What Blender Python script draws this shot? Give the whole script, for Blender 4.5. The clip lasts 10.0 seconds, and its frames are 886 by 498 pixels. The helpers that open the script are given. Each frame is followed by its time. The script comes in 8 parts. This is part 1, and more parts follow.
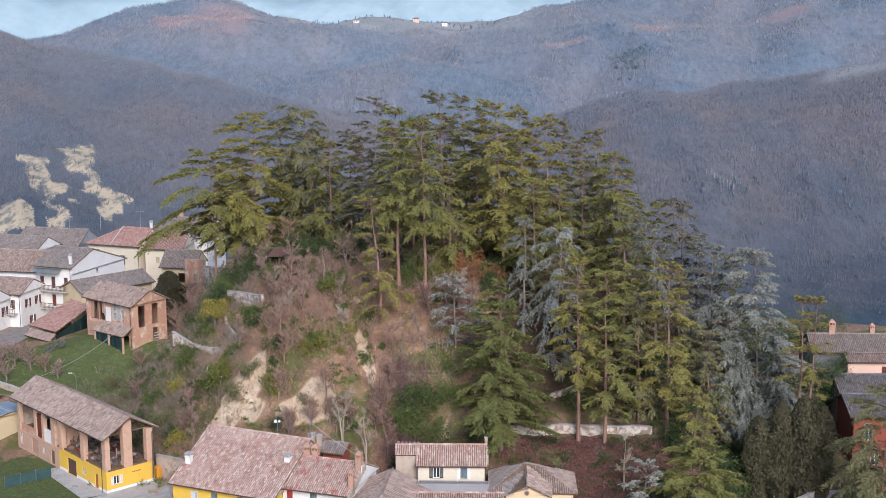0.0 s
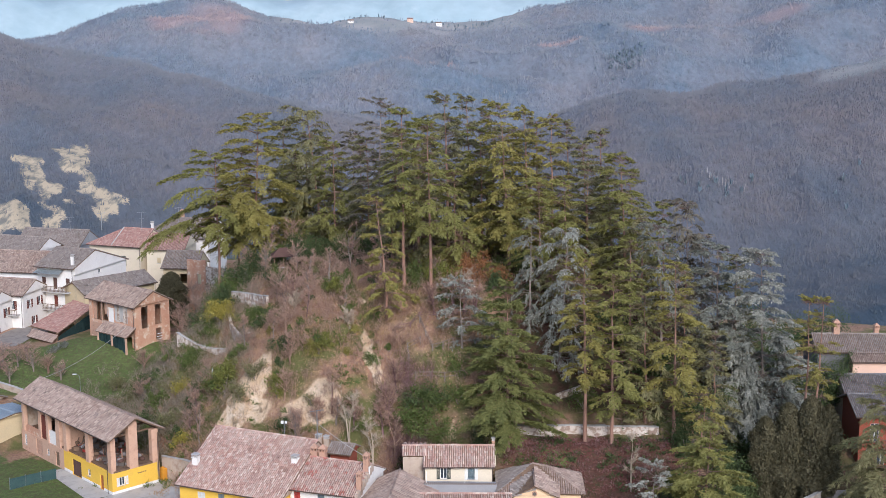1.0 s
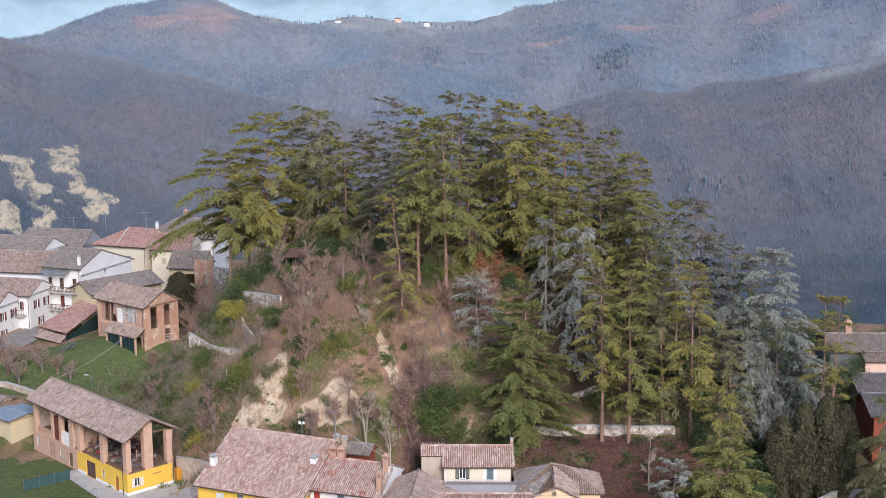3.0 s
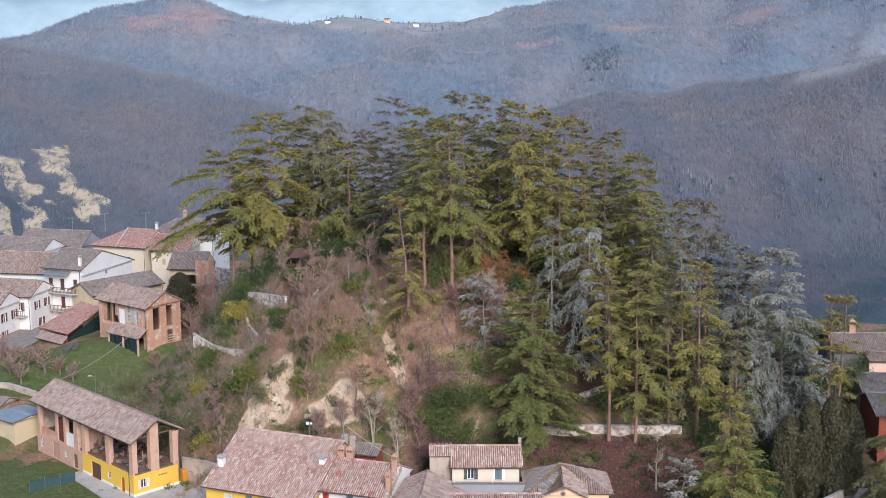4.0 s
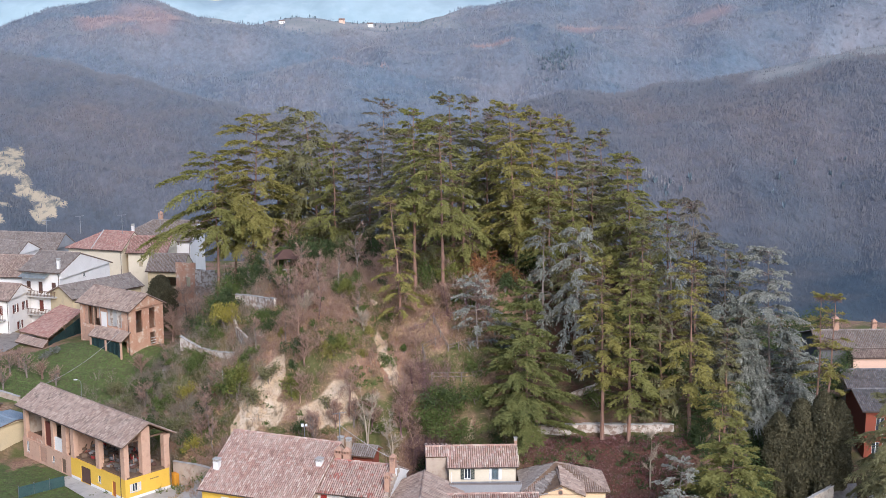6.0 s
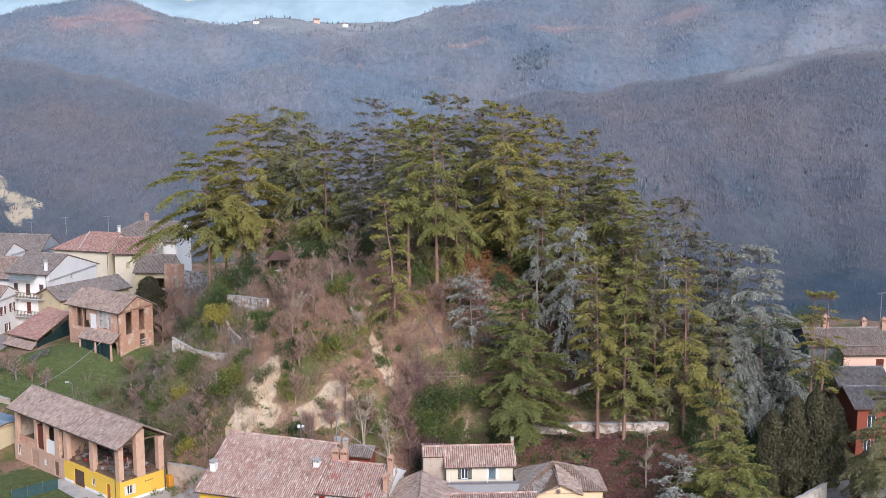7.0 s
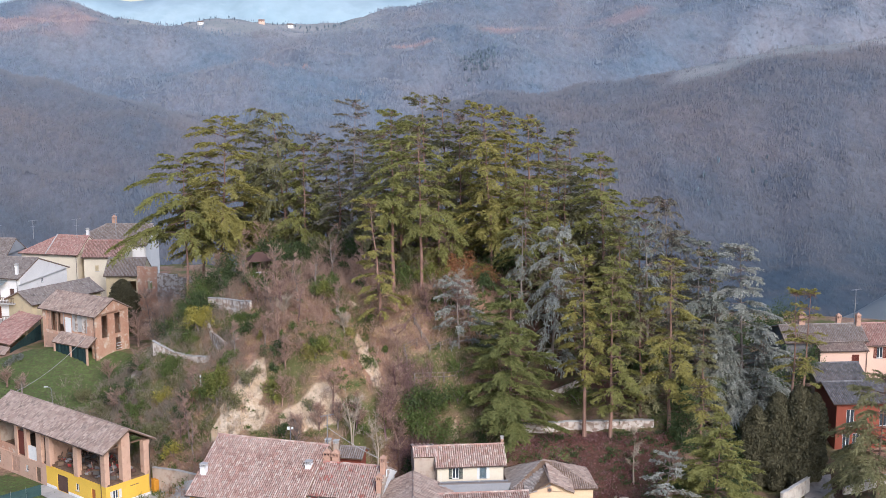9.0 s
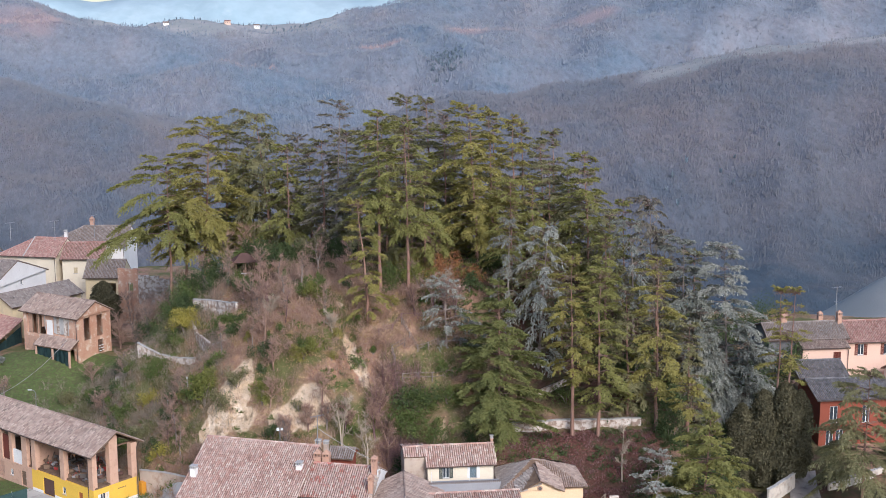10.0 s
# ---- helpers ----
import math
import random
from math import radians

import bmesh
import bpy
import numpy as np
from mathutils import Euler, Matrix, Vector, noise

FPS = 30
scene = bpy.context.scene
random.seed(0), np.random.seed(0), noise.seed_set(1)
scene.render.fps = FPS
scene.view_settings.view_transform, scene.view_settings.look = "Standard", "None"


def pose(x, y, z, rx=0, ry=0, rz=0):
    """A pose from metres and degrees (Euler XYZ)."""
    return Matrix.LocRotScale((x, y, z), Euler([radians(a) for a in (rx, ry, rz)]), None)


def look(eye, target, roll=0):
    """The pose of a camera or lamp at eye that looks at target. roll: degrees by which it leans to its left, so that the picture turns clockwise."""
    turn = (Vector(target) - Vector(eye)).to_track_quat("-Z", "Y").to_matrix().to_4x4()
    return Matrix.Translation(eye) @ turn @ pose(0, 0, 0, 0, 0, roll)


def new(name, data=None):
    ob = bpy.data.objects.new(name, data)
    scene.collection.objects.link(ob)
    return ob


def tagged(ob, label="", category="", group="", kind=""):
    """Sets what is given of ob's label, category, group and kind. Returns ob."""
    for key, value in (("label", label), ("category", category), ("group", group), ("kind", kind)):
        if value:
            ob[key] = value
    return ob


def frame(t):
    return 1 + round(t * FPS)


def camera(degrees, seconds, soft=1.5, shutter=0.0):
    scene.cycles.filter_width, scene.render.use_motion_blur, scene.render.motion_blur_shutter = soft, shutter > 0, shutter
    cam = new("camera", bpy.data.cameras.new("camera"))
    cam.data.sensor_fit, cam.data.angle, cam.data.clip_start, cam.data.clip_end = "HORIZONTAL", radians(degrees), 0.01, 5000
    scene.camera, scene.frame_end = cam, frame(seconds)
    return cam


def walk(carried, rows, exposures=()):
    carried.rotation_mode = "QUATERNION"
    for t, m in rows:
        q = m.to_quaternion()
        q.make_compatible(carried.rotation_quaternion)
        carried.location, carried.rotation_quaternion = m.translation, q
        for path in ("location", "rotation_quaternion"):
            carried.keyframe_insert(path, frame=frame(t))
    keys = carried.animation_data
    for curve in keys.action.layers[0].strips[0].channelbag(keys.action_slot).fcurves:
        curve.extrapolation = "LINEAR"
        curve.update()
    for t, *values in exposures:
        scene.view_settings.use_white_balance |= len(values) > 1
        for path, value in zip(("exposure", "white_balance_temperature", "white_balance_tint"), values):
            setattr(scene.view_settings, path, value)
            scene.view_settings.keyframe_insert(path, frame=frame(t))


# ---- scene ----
# camera and its flight: seconds, place, pitch, roll, yaw
cam = camera(37.645, 10.0, soft=0.65)
PATH = [
    (0, 9.563, -0.126, 63.042, -10.579, -0.096, 1.941),
    (0.5, 8.706, -0.034, 63.056, -10.577, -0.086, 1.790),
    (1, 7.877, -0.003, 63.074, -10.577, -0.104, 1.658),
    (1.5, 6.927, 0.070, 63.060, -10.578, -0.102, 1.503),
    (2, 5.937, 0.073, 63.040, -10.577, -0.064, 1.337),
    (2.5, 4.891, 0.049, 63.044, -10.575, -0.034, 1.170),
    (4, 1.295, 0.025, 63.005, -10.552, 0.017, 0.503),
    (4.5, 0.000, 0.000, 63.000, -10.537, 0.031, 0.000),
    (5, -1.287, -0.054, 63.041, -10.537, 0.035, -0.521),
    (5.5, -2.628, -0.057, 63.054, -10.538, 0.050, -1.041),
    (7, -6.699, -0.027, 63.098, -10.541, 0.029, -2.723),
    (7.5, -8.112, -0.030, 63.126, -10.540, 0.032, -3.289),
    (8, -9.514, 0.047, 63.105, -10.537, 0.044, -3.850),
    (8.5, -10.919, 0.033, 63.087, -10.517, 0.044, -4.511),
    (9, -12.326, 0.075, 63.073, -10.501, 0.051, -5.207),
    (9.5, -13.797, 0.078, 63.032, -10.475, 0.044, -5.999),
    (10, -15.207, 0.121, 63.048, -10.477, 0.038, -6.712),
]
walk(cam, [(t, pose(x, y, z, 90 + p, 0, w) @ pose(0, 0, 0, 0, 0, r)) for t, x, y, z, p, r, w in PATH],
     exposures=((0.0, 0.52, 5890, 15), (10.0, 0.61, 5890, 15)))

# world: soft evening light, broad low sun behind the viewer
world = bpy.data.worlds.new("evening_sky")
scene.world = world
world.use_nodes = True
wn = world.node_tree
sky = wn.nodes.new("ShaderNodeTexSky")
sky.sky_type = 'NISHITA'
sky.sun_disc = False
SUN_ELEV, SUN_AZ = radians(32), radians(163)   # azimuth clockwise from +y
sky.sun_elevation, sky.sun_rotation = SUN_ELEV, SUN_AZ
sky.air_density, sky.dust_density, sky.ozone_density = 1.0, 0.8, 1.7
wn.links.new(sky.outputs[0], wn.nodes["Background"].inputs[0])
wn.nodes["Background"].inputs[1].default_value = 0.125
sun = new("sun", bpy.data.lights.new("sun", 'SUN'))
sun.data.energy, sun.data.angle, sun.data.color = 2.6, radians(26), (1.0, 0.93, 0.84)
sun_dir = Vector((math.sin(SUN_AZ) * math.cos(SUN_ELEV), math.cos(SUN_AZ) * math.cos(SUN_ELEV), math.sin(SUN_ELEV)))
sun.matrix_world = look(sun_dir * 300, (0, 0, 0))


# ---------------------------------------------------------------- materials
def nodes_of(name):
    m = bpy.data.materials.new(name)
    m.use_nodes = True
    nt = m.node_tree
    return m, nt, nt.nodes["Principled BSDF"]


def ramp_mix(nt, fac, a, b):
    mix = nt.nodes.new("ShaderNodeMix")
    mix.data_type = 'RGBA'
    for sock, val in ((mix.inputs[6], a), (mix.inputs[7], b)):
        if isinstance(val, tuple):
            sock.default_value = (*val, 1)
        else:
            nt.links.new(val, sock)
    if isinstance(fac, float):
        mix.inputs[0].default_value = fac
    else:
        nt.links.new(fac, mix.inputs[0])
    return mix.outputs[2]


def noise_fac(nt, scale, lo=0.4, hi=0.6, detail=4.0, stretch=None, rough=0.55):
    tc = nt.nodes.new("ShaderNodeTexCoord")
    src = tc.outputs["Object"]
    if stretch:
        mp = nt.nodes.new("ShaderNodeMapping")
        mp.inputs["Scale"].default_value = stretch
        nt.links.new(src, mp.inputs[0])
        src = mp.outputs[0]
    n = nt.nodes.new("ShaderNodeTexNoise")
    n.inputs["Scale"].default_value, n.inputs["Detail"].default_value = scale, detail
    n.inputs["Roughness"].default_value = rough
    nt.links.new(src, n.inputs["Vector"])
    r = nt.nodes.new("ShaderNodeMapRange")
    r.inputs[1].default_value, r.inputs[2].default_value = lo, hi
    nt.links.new(n.outputs[0], r.inputs[0])
    return r.outputs[0], n.outputs[0]


LEAF_THIN = 0.22   # share of the light that passes through needles and leaves


def mat(name, a, b, scale=0.5, fine=6.0, dirt=None, dirt_amount=(0.55, 0.75), island=0.0, isl_col=None, rough=0.85, bump=0.3, bump_scale=8.0,
        stretch=None, spec=0.25, metal=0.0, bump_dist=0.05, thin=0.0):
    """A weathered surface: two tones at a coarse scale, a fine grain, stains with their own shape, and variation per piece."""
    m, nt, bsdf = nodes_of(name)
    f1, _ = noise_fac(nt, scale, 0.35, 0.65, stretch=stretch)
    col = ramp_mix(nt, f1, a, b)
    f2, raw = noise_fac(nt, fine, 0.3, 0.7, detail=3.0, stretch=stretch)
    dark = tuple(c * 0.78 for c in a)
    mixf = nt.nodes.new("ShaderNodeMath")
    mixf.operation = 'MULTIPLY'
    mixf.inputs[1].default_value = 0.5
    nt.links.new(f2, mixf.inputs[0])
    col = ramp_mix(nt, mixf.outputs[0], col, dark)
    if dirt:
        f3, _ = noise_fac(nt, scale * 2.3, *dirt_amount, stretch=stretch)
        col = ramp_mix(nt, f3, col, dirt)
    if island or isl_col:
        geo = nt.nodes.new("ShaderNodeNewGeometry")
        rnd = geo.outputs["Random Per Island"]
        if isl_col:
            mr = nt.nodes.new("ShaderNodeMapRange")
            mr.inputs[1].default_value, mr.inputs[2].default_value = 0.45, 1.0
            mr.inputs[4].default_value = 0.55 if thin == LEAF_THIN else 0.9
            nt.links.new(rnd, mr.inputs[0])
            col = ramp_mix(nt, mr.outputs[0], col, isl_col)
        if island:
            wh = nt.nodes.new("ShaderNodeTexWhiteNoise")
            wh.noise_dimensions = '1D'
            nt.links.new(rnd, wh.inputs["W"])
            hsv = nt.nodes.new("ShaderNodeHueSaturation")
            mr = nt.nodes.new("ShaderNodeMapRange")
            mr.inputs[3].default_value, mr.inputs[4].default_value = 1 - island, 1 + island
            nt.links.new(wh.outputs[0], mr.inputs[0])
            nt.links.new(mr.outputs[0], hsv.inputs["Value"])
            nt.links.new(col, hsv.inputs["Color"])
            col = hsv.outputs[0]
    nt.links.new(col, bsdf.inputs["Base Color"])
    bsdf.inputs["Roughness"].default_value, bsdf.inputs["Metallic"].default_value = rough, metal
    bsdf.inputs["Specular IOR Level"].default_value = spec
    if thin:
        tr = nt.nodes.new("ShaderNodeBsdfTranslucent")
        nt.links.new(col, tr.inputs["Color"])
        mx = nt.nodes.new("ShaderNodeMixShader")
        mx.inputs[0].default_value = thin
        nt.links.new(bsdf.outputs[0], mx.inputs[1])
        nt.links.new(tr.outputs[0], mx.inputs[2])
        nt.links.new(mx.outputs[0], nt.nodes["Material Output"].inputs["Surface"])
    if bump:
        _, bn = noise_fac(nt, bump_scale, detail=5.0)
        bp = nt.nodes.new("ShaderNodeBump")
        bp.inputs["Strength"].default_value, bp.inputs["Distance"].default_value = bump, bump_dist
        nt.links.new(bn, bp.inputs["Height"])
        nt.links.new(bp.outputs[0], bsdf.inputs["Normal"])
    return m


M = {}
M["tile_old"] = mat("old_clay_tiles", (0.30, 0.21, 0.17), (0.38, 0.29, 0.24), 0.35, 3.0, (0.17, 0.135, 0.115), (0.50, 0.74), 0.16, (0.42, 0.33, 0.27))
M["tile_pink"] = mat("pinkish_clay_tiles", (0.42, 0.25, 0.20), (0.50, 0.36, 0.30), 0.3, 3.0, (0.27, 0.16, 0.13), (0.55, 0.78), 0.18, (0.55, 0.45, 0.38))
M["tile_grey"] = mat("lichen_grey_tiles", (0.235, 0.195, 0.17), (0.30, 0.25, 0.215), 0.4, 3.0, (0.13, 0.11, 0.10), (0.55, 0.8), 0.16, (0.30, 0.265, 0.24))
M["tile_red"] = mat("faded_red_clay_tiles", (0.36, 0.185, 0.15), (0.41, 0.25, 0.21), 0.3, 3.0, (0.24, 0.13, 0.11), (0.55, 0.78), 0.14, (0.45, 0.31, 0.26))
M["tile_patched"] = mat("patched_red_tiles", (0.44, 0.28, 0.23), (0.50, 0.36, 0.30), 0.35, 3.0, (0.38, 0.14, 0.11), (0.5, 0.62), 0.18, (0.54, 0.44, 0.37))
M["peach"] = mat("peach_render", (0.78, 0.57, 0.36), (0.72, 0.52, 0.33), 0.3, 5.0, (0.55, 0.40, 0.26), (0.6, 0.9))
M["white"] = mat("white_render", (0.80, 0.77, 0.73), (0.73, 0.70, 0.66), 0.3, 5.0, (0.52, 0.50, 0.47), (0.58, 0.85))
M["yellow"] = mat("bright_yellow_render", (0.80, 0.50, 0.075), (0.74, 0.45, 0.07), 0.3, 5.0, (0.60, 0.38, 0.08), (0.6, 0.9))
M["cream"] = mat("cream_render", (0.73, 0.64, 0.49), (0.66, 0.57, 0.43), 0.3, 5.0, (0.53, 0.44, 0.32), (0.58, 0.85))
M["ochre"] = mat("pale_ochre_render", (0.62, 0.50, 0.31), (0.55, 0.45, 0.29), 0.25, 5.0, (0.42, 0.35, 0.25), (0.5, 0.8))
M["pink"] = mat("salmon_pink_render", (0.74, 0.50, 0.38), (0.68, 0.46, 0.35), 0.3, 5.0, (0.5, 0.33, 0.25), (0.6, 0.9))
M["redwall"] = mat("rust_red_render", (0.27, 0.075, 0.045), (0.235, 0.068, 0.042), 0.3, 5.0, (0.22, 0.07, 0.05), (0.55, 0.85))
M["plaster"] = mat("stained_beige_plaster", (0.52, 0.42, 0.33), (0.44, 0.35, 0.28), 0.4, 5.0, (0.33, 0.22, 0.16), (0.5, 0.7))
M["brick"] = mat("weathered_brick_wall", (0.50, 0.26, 0.17), (0.58, 0.38, 0.27), 0.5, 7.0, (0.62, 0.50, 0.39), (0.52, 0.66), bump=0.6, bump_scale=12)
M["pillar"] = mat("pale_brick_pillar", (0.60, 0.38, 0.27), (0.54, 0.35, 0.25), 0.6, 8.0, (0.40, 0.23, 0.16), (0.55, 0.75), bump=0.5, bump_scale=14)
M["grey"] = mat("grey_render", (0.36, 0.36, 0.36), (0.30, 0.30, 0.31), 0.3, 5.0, (0.22, 0.22, 0.22), (0.55, 0.85))
# grey render darkened: the shade on the wall is put into its colour
M["shaded_grey"] = mat("shaded_grey_render", (0.19, 0.185, 0.19), (0.15, 0.15, 0.155), 0.3, 5.0, (0.11, 0.11, 0.11), (0.5, 0.8))
M["concrete"] = mat("pale_concrete", (0.50, 0.48, 0.45), (0.42, 0.40, 0.38), 0.4, 6.0, (0.28, 0.27, 0.25), (0.5, 0.8))
M["wallstone"] = mat("flaking_whitewashed_wall", (0.66, 0.59, 0.52), (0.52, 0.44, 0.37), 0.7, 5.0, (0.30, 0.22, 0.17), (0.46, 0.58), bump=0.7, bump_scale=5)
M["wood"] = mat("aged_wood", (0.16, 0.10, 0.065), (0.22, 0.15, 0.10), 0.8, 8.0, (0.09, 0.06, 0.045), (0.5, 0.8))
M["door_brown"] = mat("brown_painted_door", (0.10, 0.055, 0.045), (0.12, 0.07, 0.055), 1.0, 8.0)
M["door_orange"] = mat("orange_brown_door", (0.38, 0.13, 0.045), (0.33, 0.11, 0.04), 1.0, 8.0)
M["shutter"] = mat("dark_green_shutter", (0.045, 0.06, 0.055), (0.06, 0.075, 0.07), 1.0, 9.0)
M["shutter_brown"] = mat("red_brown_shutter", (0.16, 0.045, 0.03), (0.13, 0.04, 0.03), 1.0, 9.0)
M["shutter_grey"] = mat("blue_grey_shutter", (0.15, 0.20, 0.22), (0.19, 0.24, 0.26), 1.0, 9.0)
M["frame_white"] = mat("white_painted_wood", (0.74, 0.74, 0.72), (0.66, 0.66, 0.64), 1.0, 8.0, bump=0.1)
M["metal"] = mat("galvanised_metal", (0.42, 0.43, 0.44), (0.34, 0.35, 0.37), 1.0, 9.0, rough=0.45, metal=0.8, bump=0.1)
M["gutter"] = mat("brown_gutter_metal", (0.13, 0.09, 0.075), (0.10, 0.075, 0.06), 1.0, 9.0, rough=0.5, metal=0.3, bump=0.05)
M["bark"] = mat("reddish_cedar_bark", (0.26, 0.145, 0.105), (0.34, 0.21, 0.16), 1.2, 6.0, (0.12, 0.085, 0.07), (0.5, 0.75), bump=0.8, bump_scale=5, stretch=(1, 1, 0.25))
M["bark_grey"] = mat("grey_bark", (0.24, 0.19, 0.16), (0.32, 0.27, 0.23), 1.2, 6.0, (0.13, 0.10, 0.09), (0.5, 0.75), bump=0.6, bump_scale=5, stretch=(1, 1, 0.25))
M["limb"] = mat("dark_limb_bark", (0.16, 0.105, 0.08), (0.22, 0.15, 0.115), 1.2, 6.0, bump=0)
M["litter_leaf"] = mat("fallen_leaves", (0.112, 0.039, 0.034), (0.150, 0.058, 0.046), 0.5, 2.0, None, island=0.25, isl_col=(0.19, 0.10, 0.078), bump=0)
M["deadwood"] = mat("dead_cedar_twigs", (0.20, 0.125, 0.10), (0.27, 0.18, 0.15), 0.5, 3.0, None, island=0.25, bump=0)
M["clay"] = mat("terracotta_chimney", (0.50, 0.30, 0.21), (0.42, 0.26, 0.19), 1.0, 8.0, (0.25, 0.17, 0.13), (0.52, 0.75))
M["tarp"] = mat("dark_teal_net", (0.035, 0.075, 0.075), (0.055, 0.10, 0.095), 0.8, 7.0, (0.02, 0.04, 0.05), rough=0.7)
M["bluetarp"] = mat("blue_grey_sheet_roof", (0.20, 0.26, 0.32), (0.26, 0.31, 0.36), 0.8, 7.0, rough=0.5)
M["sheet_pale"] = mat("pale_corrugated_sheet", (0.46, 0.50, 0.50), (0.38, 0.42, 0.43), 1.5, 6.0, (0.30, 0.31, 0.30), (0.5, 0.7), rough=0.5)
M["cloth"] = mat("jumbled_stored_goods", (0.20, 0.18, 0.17), (0.08, 0.075, 0.08), 2.0, 5.0, (0.30, 0.12, 0.09), (0.6, 0.66), 0.4, (0.24, 0.22, 0.21))
M["lane_wall"] = mat("dull_cream_render", (0.60, 0.54, 0.46), (0.52, 0.46, 0.39), 0.5, 5.0, (0.36, 0.30, 0.25), (0.48, 0.68), bump=0.5, bump_scale=4)
M["lane"] = mat("worn_lane_surface", (0.30, 0.265, 0.235), (0.24, 0.21, 0.185), 0.5, 4.0, (0.17, 0.15, 0.13), (0.5, 0.75))
M["twig_grey"] = mat("grey_olive_twigs", (0.31, 0.25, 0.19), (0.40, 0.33, 0.25), 0.15, 2.0, None, island=0.3, isl_col=(0.48, 0.41, 0.30), bump=0, thin=0.4)
M["slate"] = mat("dark_slate_tiles", (0.155, 0.15, 0.155), (0.20, 0.19, 0.19), 0.4, 3.0, (0.10, 0.095, 0.095), (0.5, 0.75), 0.2, (0.25, 0.235, 0.225))
M["red_paint"] = mat("red_painted_board", (0.45, 0.06, 0.05), (0.38, 0.05, 0.045), 1.0, 8.0)
M["tank"] = mat("orange_plastic", (0.62, 0.28, 0.03), (0.55, 0.24, 0.03), 1.0, 8.0, rough=0.5, bump=0.1)
M["dark"] = mat("dark_goods_and_opening", (0.10, 0.085, 0.075), (0.14, 0.12, 0.105), 0.6, 5.0)


def glass_mat():
    m, nt, b = nodes_of("window_glass")
    b.inputs["Base Color"].default_value = (0.04, 0.05, 0.06, 1)
    b.inputs["Roughness"].default_value = 0.08
    b.inputs["Specular IOR Level"].default_value = 0.6
    return m


M["glass"] = glass_mat()


def leaf_mat(name, a, b, tip, isl=0.14):
    m = mat(name, a, b, 0.35, 2.5, None, island=isl, isl_col=tip, rough=0.75, bump=0, spec=0.15, thin=LEAF_THIN)
    return m


M["olive"] = leaf_mat("olive_cedar_needles", (0.235, 0.212, 0.06), (0.31, 0.268, 0.078), (0.41, 0.36, 0.128))
M["green"] = leaf_mat("green_cedar_needles", (0.19, 0.19, 0.058), (0.252, 0.246, 0.075), (0.345, 0.318, 0.118))
M["deep_green"] = leaf_mat("deep_green_cedar_needles", (0.14, 0.152, 0.05), (0.19, 0.198, 0.065), (0.29, 0.28, 0.105))
M["dull"] = leaf_mat("dull_green_needles", (0.18, 0.175, 0.082), (0.24, 0.225, 0.107), (0.335, 0.30, 0.16))
M["blue"] = leaf_mat("blue_grey_needles", (0.165, 0.175, 0.14), (0.245, 0.255, 0.21), (0.40, 0.405, 0.345))
M["silver"] = leaf_mat("silvery_needles", (0.25, 0.255, 0.21), (0.36, 0.365, 0.31), (0.60, 0.59, 0.515))
M["browny"] = leaf_mat("brownish_needles", (0.17, 0.15, 0.11), (0.21, 0.19, 0.14), (0.28, 0.26, 0.20))
M["cypress"] = leaf_mat("dark_cypress_scale", (0.088, 0.082, 0.048), (0.125, 0.112, 0.064), (0.19, 0.17, 0.10))
M["shrub"] = leaf_mat("broadleaf_green", (0.105, 0.145, 0.042), (0.145, 0.18, 0.052), (0.23, 0.24, 0.09))
M["shrub_yellow"] = leaf_mat("yellow_shrub_leaf", (0.34, 0.29, 0.06), (0.40, 0.335, 0.08), (0.48, 0.42, 0.13))
M["shrub_lime"] = leaf_mat("yellow_green_leaf", (0.17, 0.185, 0.045), (0.225, 0.225, 0.055), (0.31, 0.295, 0.10))
M["russet"] = leaf_mat("russet_withered_leaf", (0.29, 0.12, 0.055), (0.36, 0.17, 0.075), (0.42, 0.25, 0.12))
M["lawn"] = leaf_mat("lawn_grass_blades", (0.13, 0.20, 0.055), (0.175, 0.24, 0.072), (0.23, 0.265, 0.10))
M["ivy"] = leaf_mat("dark_ivy_leaf", (0.062, 0.094, 0.036), (0.092, 0.125, 0.046), (0.15, 0.175, 0.078))
M["twig"] = mat("bare_twigs", (0.38, 0.24, 0.185), (0.48, 0.325, 0.245), 0.15, 2.0, None, island=0.3, isl_col=(0.58, 0.42, 0.32), bump=0, thin=0.4)
M["twig_red"] = mat("reddish_bare_twigs", (0.26, 0.155, 0.155), (0.34, 0.21, 0.205), 0.15, 2.0, None, island=0.3, isl_col=(0.41, 0.28, 0.255), bump=0, thin=0.4)
M["dry_grass"] = mat("dry_tan_grass", (0.42, 0.27, 0.14), (0.48, 0.34, 0.19), 0.3, 3.0, None, island=0.25, isl_col=(0.40, 0.27, 0.15), bump=0)
M["twig_pale"] = mat("pale_bare_twigs", (0.38, 0.31, 0.23), (0.46, 0.38, 0.29), 0.3, 3.0, None, island=0.2, bump=0)
# conifers paled to blue: distance haze painted into their colour
M["wood_pine"] = mat("hazed_far_conifers", (0.19, 0.245, 0.275), (0.22, 0.265, 0.285), 0.01, 0.05, None, island=0.25, bump=0, thin=0.4)
M["wood_pale"] = mat("pale_bare_poplars", (0.42, 0.39, 0.37), (0.48, 0.45, 0.43), 0.05, 0.2, None, island=0.15, bump=0, thin=0.4)


